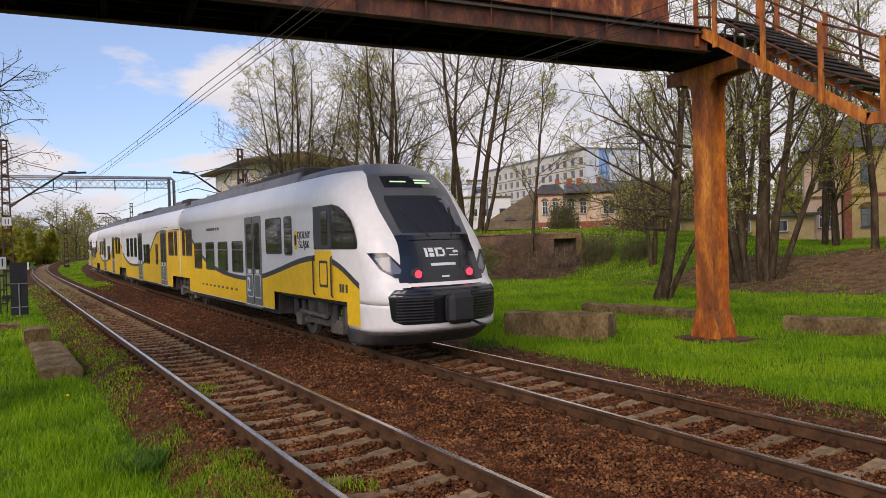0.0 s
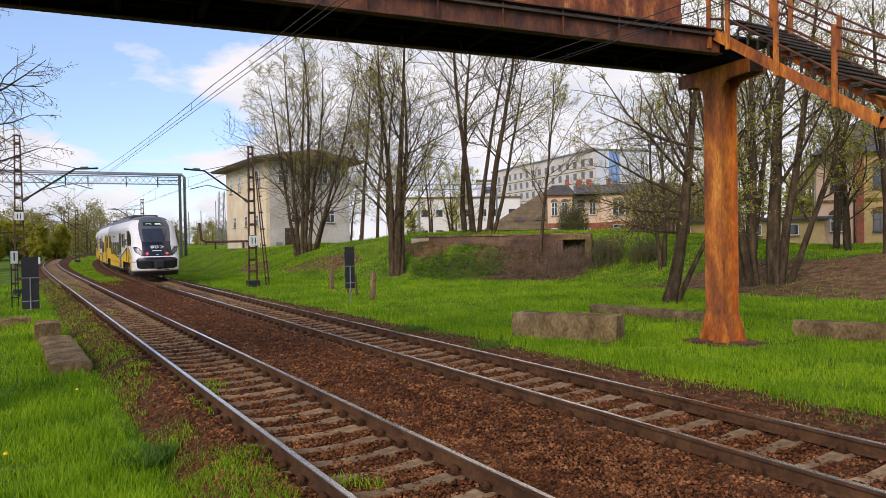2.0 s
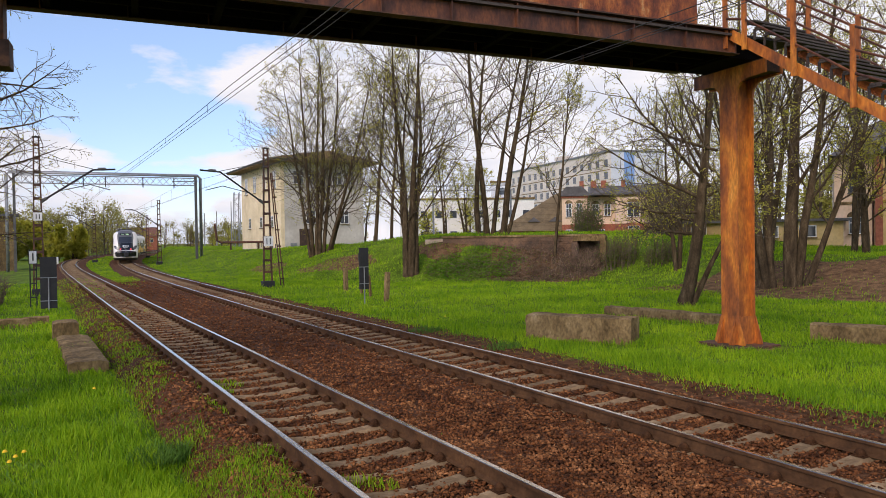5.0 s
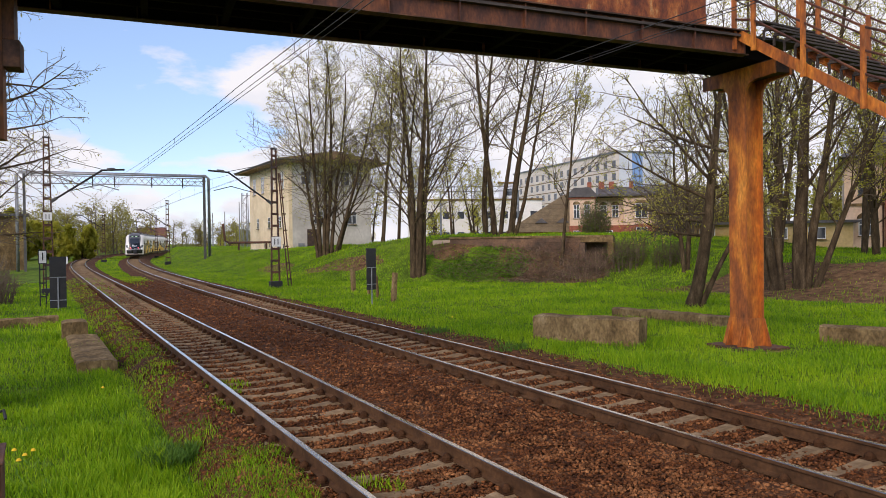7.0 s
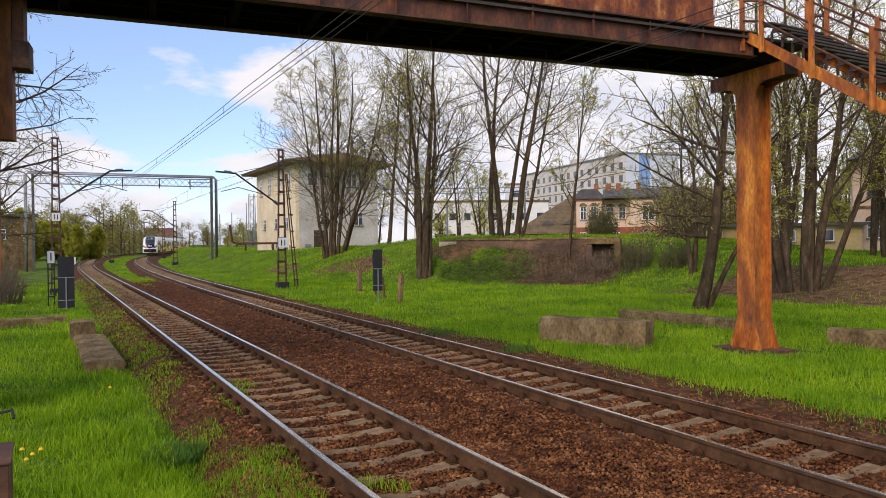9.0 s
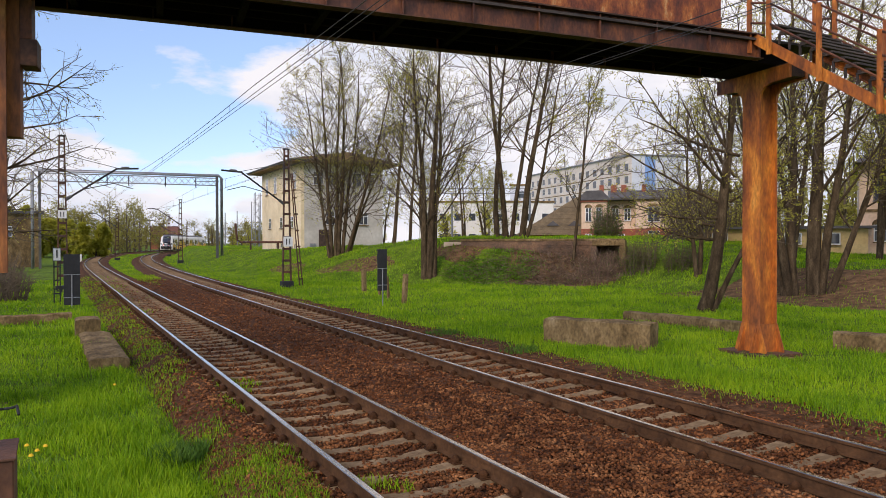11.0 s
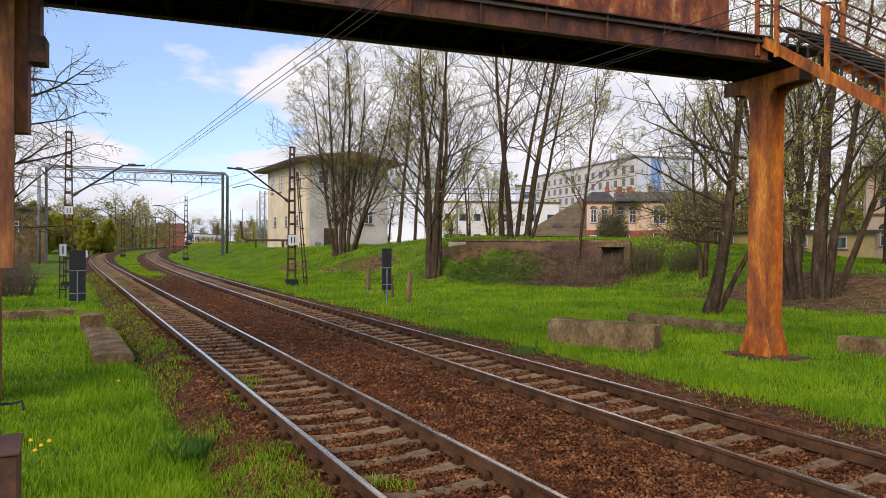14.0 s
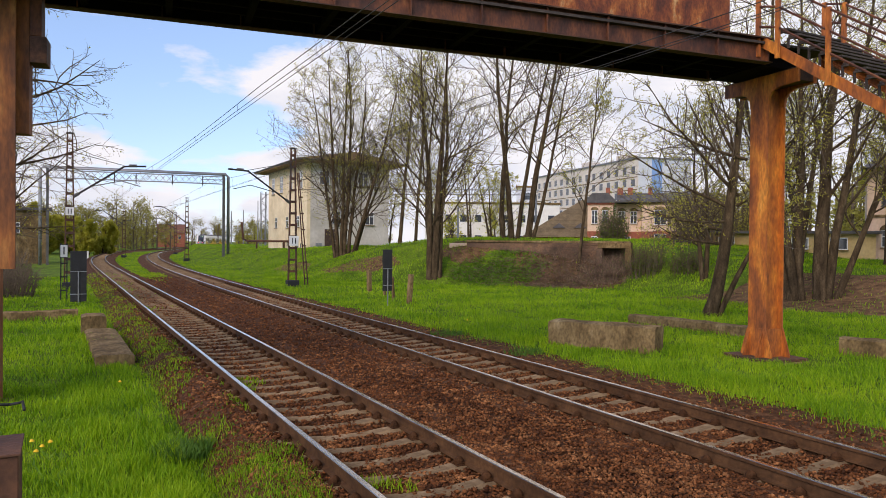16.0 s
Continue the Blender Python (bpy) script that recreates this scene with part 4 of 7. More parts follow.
def house():
    """Pink rendered house with a brick base and slate roof."""
    m = Matrix.Translation((63.7, 77.1, 0)) @ Matrix.Rotation(radians(-42), 4, "Z")
    e = empty("house", m, "pale pink house with red brick base and dark roof", "house")
    zg, zb, zt = 1.2, 4.1, 8.0
    part("brick_base", box(0, 3.5, -0.05, 9, zg, zb), M_BRICK, e, "red brick basement storey")
    part("wall", box(0.05, 3.45, 0, 9, zb, zt), M_PINK, e, "pale pink rendered wall")
    part("brick_base", box(3.51, 16.5, 1.4, 9, zg, zb), M_BRICK, e)
    part("wall", box(3.46, 16.45, 1.45, 9, zb, zt - 0.1), M_PINK, e)
    part("brick_base", box(7.2, 12.2, -0.5, 1.39, zg, zb), M_BRICK, e)
    part("wall", box(7.25, 12.15, -0.45, 1.44, zb, zt), M_PINK, e)
    part("cornice", box(-0.15, 3.6, -0.2, 0.0, zt - 0.25, zt), M_BRICK, e)
    part("cornice", box(7.1, 12.3, -0.6, -0.46, zt - 0.25, zt), M_CONC, e)
    part("roof", prism([(-0.4, zt), (3.9, zt), (3.9, zt + 0.2), (2.8, zt + 1.3), (0.7, zt + 1.3), (-0.4, zt + 0.2)], "y", -0.4, 9.4), M_SLATE, e, "dark slate roof")
    part("roof", prism([(-0.9, zt + 0.001), (9.4, zt + 0.001), (9.4, zt + 0.25), (5, zt + 1.6), (-0.9, zt + 0.25)], "x", 3.91, 16.9), M_SLATE, e)
    for q, l_ in ((2.4, 1.0), (4.0, 1.3), (5.4, 1.2), (8.2, 0.9)):
        part("chimney", box(q, q + l_ * 0.6, 3.5, 4.3, zt + 0.8, zt + 2.3), M_BRICK, e)
    for q in (1.0, 2.4):
        window_box(e, Matrix.Translation((q, -0.03, 5.1)), 0.8, 1.9, arch=1)
    for q in (4.6, 6.2):
        window_box(e, Matrix.Translation((q, 1.42, 5.2)), 0.9, 1.7, arch=1)
    window_box(e, Matrix.Translation((9.6, -0.48, 5.0)), 1.6, 2.0, arch=1)
    window_box(e, Matrix.Translation((14.2, 1.42, 5.2)), 1.4, 1.9, arch=1)
    for q, yq in ((1.0, -0.08), (2.4, -0.08), (5.4, 1.37), (14.2, 1.37)):
        window_box(e, Matrix.Translation((q, yq, 2.4)), 0.9, 1.0)
    window_box(e, Matrix.Translation((9.6, -0.53, 2.6)), 1.5, 1.2, arch=2)
    part("drain_pipe", tube([(3.7, 1.2, zg), (3.7, 1.2, zt)], 0.07, 8), M_FRAMEWHITE, e)
    part("air_unit", box(2.8, 3.4, -0.5, -0.06, 4.2, 4.7, 0.03), M_FRAMEWHITE, e)


house()


def barn():
    m = Matrix.Translation((60.0, 82.9, 0)) @ Matrix.Rotation(radians(-42), 4, "Z")
    e = empty("barn", m, "long low brick outbuilding with tall brown tiled roof", "barn")
    part("wall", box(-1.2, 7.6, 0, 11, 1.0, 3.4), M_BRICK, e)
    raw("roof", [(-2.6, -0.6, 3.3), (7.8, -0.6, 3.3), (7.8, 11.6, 3.3), (-2.6, 11.6, 3.3), (5.6, 5.5, 8.9), (7.8, 5.5, 8.9)], [(0, 1, 5, 4), (2, 3, 4, 5), (3, 0, 4), (1, 2, 5), (0, 3, 2, 1)], M_ROOFTILE, e)["label"] = "brown tiled hipped roof"
    for q in (2.6, 5.6):
        part("roof_vent", prism([(q - 0.9, 4.6), (q, 5.3), (q + 0.9, 4.6)], "y", 0.6, 2.6), M_SLATE, e)
    for k in range(9):
        f = (k + 0.3) / 10.2
        part("tile_course", box(-2.2 + 8.2 * f, 7.8, -0.61 + 6.1 * f, -0.57 + 6.1 * f, 3.30 + 5.6 * f, 3.335 + 5.6 * f), M_ROOFTILE, e)


barn()


def apartment_block():
    c = Vector((129.5, 137.2, 0))
    far = Vector((142.0, 201.0, 0))
    d = (far - c)
    L = d.length
    m = Matrix.Translation(far) @ Matrix.Rotation(math.atan2(c.y - far.y, c.x - far.x), 4, "Z")
    e = empty("apartment_building", m, "pale five-storey panel apartment building with blue painted stair strip", "apartment building")
    top, W = 24.3, 16.0
    part("wall", box(0, L, 0, W, 0, top), M_BLOCKWALL, e, "pale panel walls")
    part("roof", box(-0.3, L + 0.3, -0.3, W + 0.3, top + 0.001, top + 0.4), M_GREYSTEEL, e)
    part("blue_strip", box(L + 0.002, L + 0.12, 4.2, 7.2, 0, top - 0.1), M_BLUEWALL, e, "bright blue painted wall strip")
    part("end_panel", box(L + 0.002, L + 0.10, 0.3, 4.1, 0, top - 0.1), M_LIGHTBLUE, e, "pale blue gable wall")
    part("end_panel", box(L + 0.002, L + 0.10, 7.3, W, 0, top - 0.1), M_LIGHTBLUE, e)
    for k in range(6):
        z = 4.6 + 3.2 * k
        part("storey_band", box(0, L, -0.06, -0.002, z - 1.1, z - 0.9), M_CONC, e)
        for j in range(16):
            x = 1.9 + j * (L - 3.8) / 15
            window_box(e, Matrix.Translation((x, -0.03, z - 0.2)), 1.9, 2.0, cross=False, sill=False)
    for j in range(3):
        part("roof_hut", box(8 + 20 * j, 12 + 20 * j, 4, 8, top + 0.5, top + 2.6), M_BLOCKWALL, e)


apartment_block()


def far_block(x, y, turn, L, W, top, label, wall, rows, cols):
    e = empty("apartment_building", pose(x, y, 0, 0, 0, turn), label, "apartment building")
    part("wall", box(0, L, 0, W, 0, top), wall, e)
    part("roof", box(-0.2, L + 0.2, -0.2, W + 0.2, top + 0.001, top + 0.35), M_CONC, e)
    for k in range(rows):
        for j in range(cols):
            window_box(e, Matrix.Translation((1.6 + j * (L - 3.2) / max(1, cols - 1), -0.03, 2.4 + k * (top - 2) / rows)), 1.4, 1.5, cross=False, sill=False)


far_block(62.0, 123.0, -26, 26, 10, 9.9, "low white building behind bare trees", M_PALE, 2, 9)
far_block(84.0, 124.5, -36, 4, 5, 14.0, "narrow pale blue building behind trees", M_LIGHTBLUE, 4, 2)


def ochre_house():
    m = Matrix.Translation((54.6, 29.6, 0)) @ Matrix.Rotation(radians(-58), 4, "Z")
    e = empty("house", m, "old ochre two-storey house with arched windows", "house")
    zt = 8.2
    part("wall", box(-2.9, 0, 0.6, 10, 0.5, zt), M_PINK, e, "faded pink rendered wall")
    part("wall", box(0.001, 11, 0, 10, 0.5, zt), M_YELLOWWALL, e, "ochre rendered wall")
    raw("roof", [(-3.3, -0.6, zt), (11.6, -0.6, zt), (11.6, 10.6, zt), (-3.3, 10.6, zt), (1.8, 5, zt + 4.2), (8.0, 5, zt + 4.2)], [(0, 1, 5, 4), (2, 3, 4, 5), (3, 0, 4), (1, 2, 5), (0, 3, 2, 1)], M_SLATE, e)["label"] = "dark slate hipped roof"
    part("string_course", box(0, 11, -0.08, -0.002, 4.55, 4.8), M_BRICK, e)
    part("string_course", box(-2.9, -0.01, 0.52, 0.598, 4.55, 4.75), M_CONC, e)
    part("corner_pilaster", box(-0.25, 0.25, -0.12, -0.003, 0.5, zt), M_BRICK, e)
    for q in (1.3, 3.7, 6.1, 8.5):
        window_box(e, Matrix.Translation((q, -0.03, 5.5)), 0.95, 1.75, M_DARKSTEEL, arch=1)
        window_box(e, Matrix.Translation((q, -0.03, 2.3)), 0.95, 1.4, M_DARKSTEEL, arch=1)
    window_box(e, Matrix.Translation((-1.5, 0.57, 5.4)), 0.95, 1.7, M_DARKSTEEL, arch=1)
    window_box(e, Matrix.Translation((-1.5, 0.57, 2.3)), 0.9, 1.3, arch=1)
    part("drain_pipe", tube([(-0.35, 0.5, 0.5), (-0.35, 0.5, zt)], 0.06, 8), M_RUSTDARK, e)


ochre_house()


def annex():
    m = Matrix.Translation((43.5, 43.0, 0)) @ Matrix.Rotation(radians(-52), 4, "Z")
    e = empty("annex_building", m, "long low yellowish building with flat dark roof", "building")
    part("wall", box(3.4, 15, 0, 6, 0.5, 3.3), M_YELLOWWALL, e)
    part("roof", box(3.0, 15.4, -0.5, 6.4, 3.301, 3.5), M_SLATE, e)
    for q in (4.8, 7.4, 10.0, 12.6):
        window_box(e, Matrix.Translation((q, -0.03, 2.1)), 1.2, 0.9, cross=False)


annex()


def ruin_wall():
    """Old retaining wall on the bank: courses of brick with a recess at its end."""
    a, b = Vector((25.6, 44.2, 0)), Vector((33.0, 35.6, 0))
    d = b - a
    m = Matrix.Translation(a) @ Matrix.Rotation(math.atan2(d.y, d.x), 4, "Z")
    e = empty("retaining_wall", m, "crumbling old brick retaining wall on the grassy bank", "wall")
    L = d.length
    part("wall_core", box(0, L, -0.02, 0.55, 0.2, 2.42), M_OLDBRICK, e)
    part("coping", box(-0.05, L + 0.05, -0.10, 0.6, 2.421, 2.56, 0.02), M_CONC, e, "mossy coping")
    part("wall_end", box(-1.5, -0.06, 0.4, 1.0, 0.6, 2.35, 0.03), M_PINK, e, "pale broken concrete end")
    random.seed(12)
    brick_me = None
    n = 0
    for row in range(8):
        z = 1.15 + row * 0.16
        x = L - 5.5 + (0.13 if row % 2 else 0)
        while x < L - 0.15:
            if random.random() < 0.93 and n < 290:
                if brick_me is None:
                    ob = part("brick", box(0, 0.25, -0.07, -0.021, 0, 0.145, 0.008), M_OLDBRICK, e)
                    brick_me = ob.data
                else:
                    ob = new("brick", brick_me)
                    ob.parent = e
                ob.matrix_basis = pose(x, random.uniform(-0.015, 0.012), z, 0, 0, random.uniform(-1.5, 1.5))
                n += 1
            x += 0.265
    part("recess_lintel", box(L - 1.9, L + 0.2, -1.15, -0.08, 2.1, 2.45, 0.02), M_CONC, e)
    part("recess_side", box(L - 2.0, L - 1.6, -1.1, -0.075, 0.0, 2.09, 0.03), M_OLDBRICK, e)
    part("recess_side", box(L - 0.15, L + 0.25, -1.2, -0.021, 0.0, 2.1, 0.03), M_CONC, e)


ruin_wall()


def pipe_run():
    e = empty("pipe_bridge", None, "rusty pipe on low trestles beside the bank", "pipe")
    pts = [(19.0, 86.5, 4.6), (19.2, 86.4, 2.6), (19.6, 86.2, 2.35), (24.0, 83.5, 2.35), (24.6, 83.0, 2.0)]
    part("pipe", tube(pts, 0.14, 8), M_RUSTDARK, e)
    for x, y in ((20.6, 85.6), (23.4, 83.9)):
        part("trestle", bar((x, y, 0.2), (x, y, 2.25), 0.18), M_RUSTDARK, e)


pipe_run()


def steel_pole(x, y, top, label):
    e = empty("lattice_tower", pose(x, y, 0), label, "pylon", "distant pylons")
    for sx in (-1, 1):
        for sy in (-1, 1):
            part("leg", bar((sx * 0.5, sy * 0.5, -1), (sx * 0.4, sy * 0.4, top), 0.09), M_GREYSTEEL, e)
    k = 0
    z = 0.0
    while z < top - 1:
        for sy in (-0.45, 0.45):
            part("lacing", bar((-0.45 if k % 2 else 0.45, sy, z), (0.45 if k % 2 else -0.45, sy, z + 1.0), 0.05), M_GREYSTEEL, e)
        z += 1.0
        k += 1
    part("cross_arm", bar((-0.5, 0, top - 0.4), (2.2, 0, top - 0.4), 0.08), M_GREYSTEEL, e)


def service_bridge():
    """Long pale truss carried over the yard behind the trees."""
    a, b = Vector((47.0, 111.0, 0)), Vector((70.0, 97.0, 0))
    e = empty("pipe_bridge", None, "long pale grey-green steel truss behind the trees", "truss")
    for z in (10.4, 11.2):
        part("chord", bar(a + Vector((0, 0, z)), b + Vector((0, 0, z)), 0.16), M_GREYSTEEL, e)
    n = 22
    for k in range(n):
        part("brace", bar(a.lerp(b, k / n) + Vector((0, 0, 10.45 if k % 2 else 11.15)), a.lerp(b, (k + 1) / n) + Vector((0, 0, 11.15 if k % 2 else 10.45)), 0.07), M_GREYSTEEL, e)
    for f in (0.02, 0.5, 0.98):
        part("support_post", bar(a.lerp(b, f) + Vector((0, 0, 0.0)), a.lerp(b, f) + Vector((0, 0, 10.4)), 0.24), M_GREYSTEEL, e)


service_bridge()
steel_pole(29.5, 118.0, 10.5, "tall grey lattice pylon behind the signal tower")
for x, y, t in ((46, 190, 13), (40, 180, 10), (58, 230, 15), (34, 165, 9), (50, 250, 14)):
    p = part("utility_pole", tube([(0, 0, -1), (0, 0, t)], [0.16, 0.10], 8), M_GREYSTEEL)
    p.matrix_basis = pose(x, y, 0)
    tagged(p, "distant grey utility pole by the railway", "pole", "distant poles")


def far_house(x, y, turn, L, W, eaves, ridge, label):
    e = empty("house", pose(x, y, 0, 0, 0, turn), label, "house")
    part("wall", box(0, L, 0, W, -1, eaves), M_BRICK, e)
    part("roof", prism([(-0.4, eaves), (W + 0.4, eaves), (W / 2, ridge)], "x", -0.4, L + 0.4), M_REDROOF, e, "weathered red tiled roof")
    part("chimney", box(L * 0.3, L * 0.3 + 0.8, W / 2 - 0.4, W / 2 + 0.4, ridge - 1, ridge + 1.2), M_BRICK, e)
    for q in (0.2, 0.5, 0.8):
        window_box(e, Matrix.Translation((L * q, -0.03, eaves - 2.2)), 1.1, 1.5, cross=False, sill=False)


M_REDROOF = mat("red_roof_tiles", [(0.3, (0.11, 0.045, 0.03)), (0.7, (0.20, 0.085, 0.055))], 0.8, 0.85, fine=0.25)
far_house(33.0, 296.0, -8, 10, 8, 5.0, 8.6, "distant brick house with brownish red tiled roof")


def west_hut():
    e = empty("hut", pose(-7.5, 92.0, 0, 0, 0, 8), "low grey lineside building with flat roof", "building")
    part("wall", box(0, 6.2, 0, 5, -0.6, 5.6), M_CONC, e)
    part("roof", box(-0.4, 6.6, -0.4, 5.4, 5.601, 5.9), M_SLATE, e)
    window_box(e, Matrix.Translation((3, -0.03, 3)), 1.0, 1.2)


west_hut()


def marker(x, y):
    p = part("marker_post", box(-0.12, 0.12, -0.12, 0.12, -0.5, 0.75, 0.03), M_FRAMEWHITE)
    p.matrix_basis = pose(x, y, 0)
    tagged(p, "small white marker post in grass", "post", "marker posts")


marker(3.2, 108.0)

# ---- trees and plants ----
class Net:
    """Collects verts and faces for one mesh."""

    def __init__(self):
        self.v, self.f = [], []

    def tube(self, pts, radii, sides):
        b = len(self.v)
        for i, p in enumerate(pts):
            t = (pts[min(i + 1, len(pts) - 1)] - pts[max(i - 1, 0)])
            t.normalize()
            x = t.cross(Vector((0.42, 0.77, 0.48)))
            if x.length < 0.1:
                x = t.cross(Vector((1, 0, 0)))
            x.normalize()
            y = t.cross(x)
            for k in range(sides):
                a = 2 * math.pi * k / sides
                self.v.append(p + radii[i] * (math.cos(a) * x + math.sin(a) * y))
        for i in range(len(pts) - 1):
            for k in range(sides):
                q = (k + 1) % sides
                self.f.append((b + i * sides + k, b + i * sides + q, b + (i + 1) * sides + q, b + (i + 1) * sides + k))

    def leaf(self, p, s):
        d = Vector((random.gauss(0, 1), random.gauss(0, 1), random.gauss(-0.2, 0.8))).normalized()
        e = d.cross(Vector((random.gauss(0, 1), random.gauss(0, 1), random.gauss(0, 1)))).normalized()
        b = len(self.v)
        self.v += [p, p + d * s * 0.5 + e * s * 0.3, p + d * s, p + d * s * 0.5 - e * s * 0.3]
        self.f.append((b, b + 1, b + 2, b + 3))

    def make(self, name, material, parent, smooth_=False):
        return raw(name, self.v, self.f, material, parent, smooth_)


def grow(trunk, twigs, leaves, start, way, length, r, level, top, leaf_n, leaf_s, bare_to, kids):
    """One branch and, from it, the next level."""
    n = (10, 6, 4, 3)[level]
    pts, radii = [start.copy()], [r]
    d = way.normalized()
    for i in range(n):
        wob = (0.038, 0.13, 0.20, 0.26)[level]
        d = (d + Vector((random.gauss(0, wob), random.gauss(0, wob), random.gauss(0, wob * 0.6) + (0.02, 0.035, 0.03, 0.0)[level]))).normalized()
        pts.append(pts[-1] + d * (length / n))
        radii.append(r * (1 - (i + 1) / n) ** (0.85 if level == 0 else 0.9) + 0.004 + 0.003 * (3 - level))
    sides = (9, 6, 4, 3)[level]
    (trunk if level <= 1 else twigs).tube(pts, radii, sides)
    if level >= 2 and leaf_n:
        for _ in range(2 * leaf_n if level == 3 else max(1, leaf_n // 2)):
            f = random.uniform(0.25, 1.0) * n
            i = min(int(f), n - 1)
            p = pts[i].lerp(pts[i + 1], f - i) + Vector((random.gauss(0, 0.06), random.gauss(0, 0.06), random.gauss(0, 0.05)))
            leaves.leaf(p, leaf_s * random.uniform(0.6, 1.3))
    if level == top:
        return
    count = kids[level]
    for k in range(count):
        lo = bare_to if level == 0 else 0.15
        f = (lo + (0.99 - lo) * ((k + random.random()) / count)) * n
        i = min(int(f), n - 1)
        p = pts[i].lerp(pts[i + 1], f - i)
        base = (pts[i + 1] - pts[i]).normalized()
        side = base.cross(Vector((random.gauss(0, 1), random.gauss(0, 1), random.gauss(0, 0.5)))).normalized()
        spread = (0.95, 0.95, 1.0)[level] * random.uniform(0.6, 1.1)
        nd = base * (1 - 0.35 * spread) + side * spread + Vector((0, 0, 0.10))
        nl = length * (0.44, 0.52, 0.52)[level] * (1.15 - 0.72 * f / n) * random.uniform(0.65, 1.25)
        nr = max(0.006, radii[i] * (0.30, 0.45, 0.5)[level])
        grow(trunk, twigs, leaves, p, nd, nl, nr, level + 1, top, leaf_n, leaf_s, bare_to, kids)


def fan(bearing, rows):
    """Stems side by side across a bearing: (aside, lean, height, radius)."""
    c, s_ = math.cos(radians(bearing)), math.sin(radians(bearing))
    return [(d * c, -d * s_, q * c, -q * s_, h_, r) for d, q, h_, r in rows]


def tree(x, y, stems, label, seed, leaf_n=4, leaf_s=0.085, bare_to=0.38, kids=(15, 8, 5), top=3, leaf_mat=None, group="bare spring trees on the bank", z=None, limbs=()):
    """stems: (dx, dy, lean x, lean y, height, radius); limbs: (start x, y, z, way x, y, z, length, radius)."""
    random.seed(seed)
    z = float(height(x, y)) - 0.25 if z is None else z
    e = empty("tree", pose(x, y, z), label, "tree", group)
    trunk, twigs, leaves = Net(), Net(), Net()
    for dx, dy, lx, ly, h_, r in stems:
        r *= 0.95
        grow(trunk, twigs, leaves, Vector((dx, dy, 0)), Vector((lx, ly, 1)), h_, r, 0, top, leaf_n, leaf_s, bare_to, kids)
        trunk.tube([Vector((dx * 0.9, dy * 0.9, -0.2)), Vector((dx, dy, 0.25)), Vector((dx, dy, 0.7)) + Vector((lx, ly, 0)) * 0.5], [r * 1.35, r * 1.12, r * 0.9], 9)
    for a in limbs:
        grow(trunk, twigs, leaves, Vector(a[:3]), Vector(a[3:6]), a[6], a[7], 1, top, leaf_n, leaf_s, bare_to, (0, 10, 6))
    trunk.make("trunk", M_BARK, e, True)
    twigs.make("branchwork", M_TWIG, e)["kind"] = "stuff"
    if leaves.v:
        leaves.make("crown", leaf_mat or M_LEAF, e)["label"] = "sparse fresh yellow-green leaves"
    return e


SPARSE = "many-stemmed bare spring tree with sparse fresh leaves"
# fan of stems before the signal tower
tree(20.9, 57.0, fan(20, [(-0.6, -0.14, 15, 0.15), (-0.4, -0.07, 17, 0.18), (-0.1, -0.02, 17.5, 0.17), (0.2, 0.03, 18, 0.19), (0.5, 0.07, 17, 0.17), (0.8, 0.14, 16, 0.16), (1.0, 0.24, 12, 0.13)]), SPARSE, 21, 3, 0.085, 0.10, (16, 8, 5))
tree(22.4, 43.2, fan(27, [(-0.25, -0.03, 16.5, 0.24), (0.1, 0.015, 17.5, 0.29), (0.42, 0.06, 16, 0.20), (-0.1, -0.09, 14, 0.15)]), SPARSE, 22, 3, 0.08, 0.22, (15, 8, 5))
tree(24.6, 53.5, fan(25, [(0, -0.02, 15, 0.17), (1.3, 0.03, 14, 0.14)]), SPARSE, 23, 4, 0.085, 0.25, (15, 8, 5))
tree(29.1, 44.3, fan(33, [(-0.3, -0.10, 17.5, 0.21), (0.35, -0.05, 18, 0.23), (0.75, 0.09, 17.5, 0.18)]), "tall bare spring tree with several trunks", 24, 2, 0.085, 0.34, (13, 7, 5))
tree(30.4, 43.4, fan(35, [(-0.1, 0.22, 18, 0.26), (0.25, 0.30, 14, 0.15)]), "tall leaning bare spring tree", 25, 2, 0.085, 0.30, (14, 8, 5))
tree(30.2, 37.6, fan(38, [(0.1, 0.08, 13, 0.12)]), "slender bare spring tree by the old wall", 26, 4, 0.085, 0.30, (15, 8, 5))
c_, s_ = math.cos(radians(48)), math.sin(radians(48))
ARCHING = [(0.21 * h_ * c_, -0.21 * h_ * s_, h_, q * c_ - d * s_, -q * s_ - d * c_, up, L_, 0.065) for h_, q, d, up, L_ in ((4.4, -1.0, 0.1, 0.55, 5.6), (5.0, -0.9, 0.4, 0.8, 5.8), (3.6, -1.0, -0.3, 0.20, 4.6), (5.6, -0.8, -0.4, 1.0, 5.0), (4.0, -0.9, 0.6, 0.0, 3.8), (6.4, -1.0, 0.2, 0.55, 4.6), (3.1, -0.8, 0.3, -0.06, 3.2), (4.6, 0.9, 0.2, 0.7, 4.0))]
tree(22.6, 19.9, fan(48, [(0, 0.23, 12.0, 0.28), (0.25, 0.48, 7.0, 0.12)]), "dark leaning tree with arching branches and young leaves", 27, 3, 0.075, 0.42, (11, 7, 5), limbs=ARCHING)
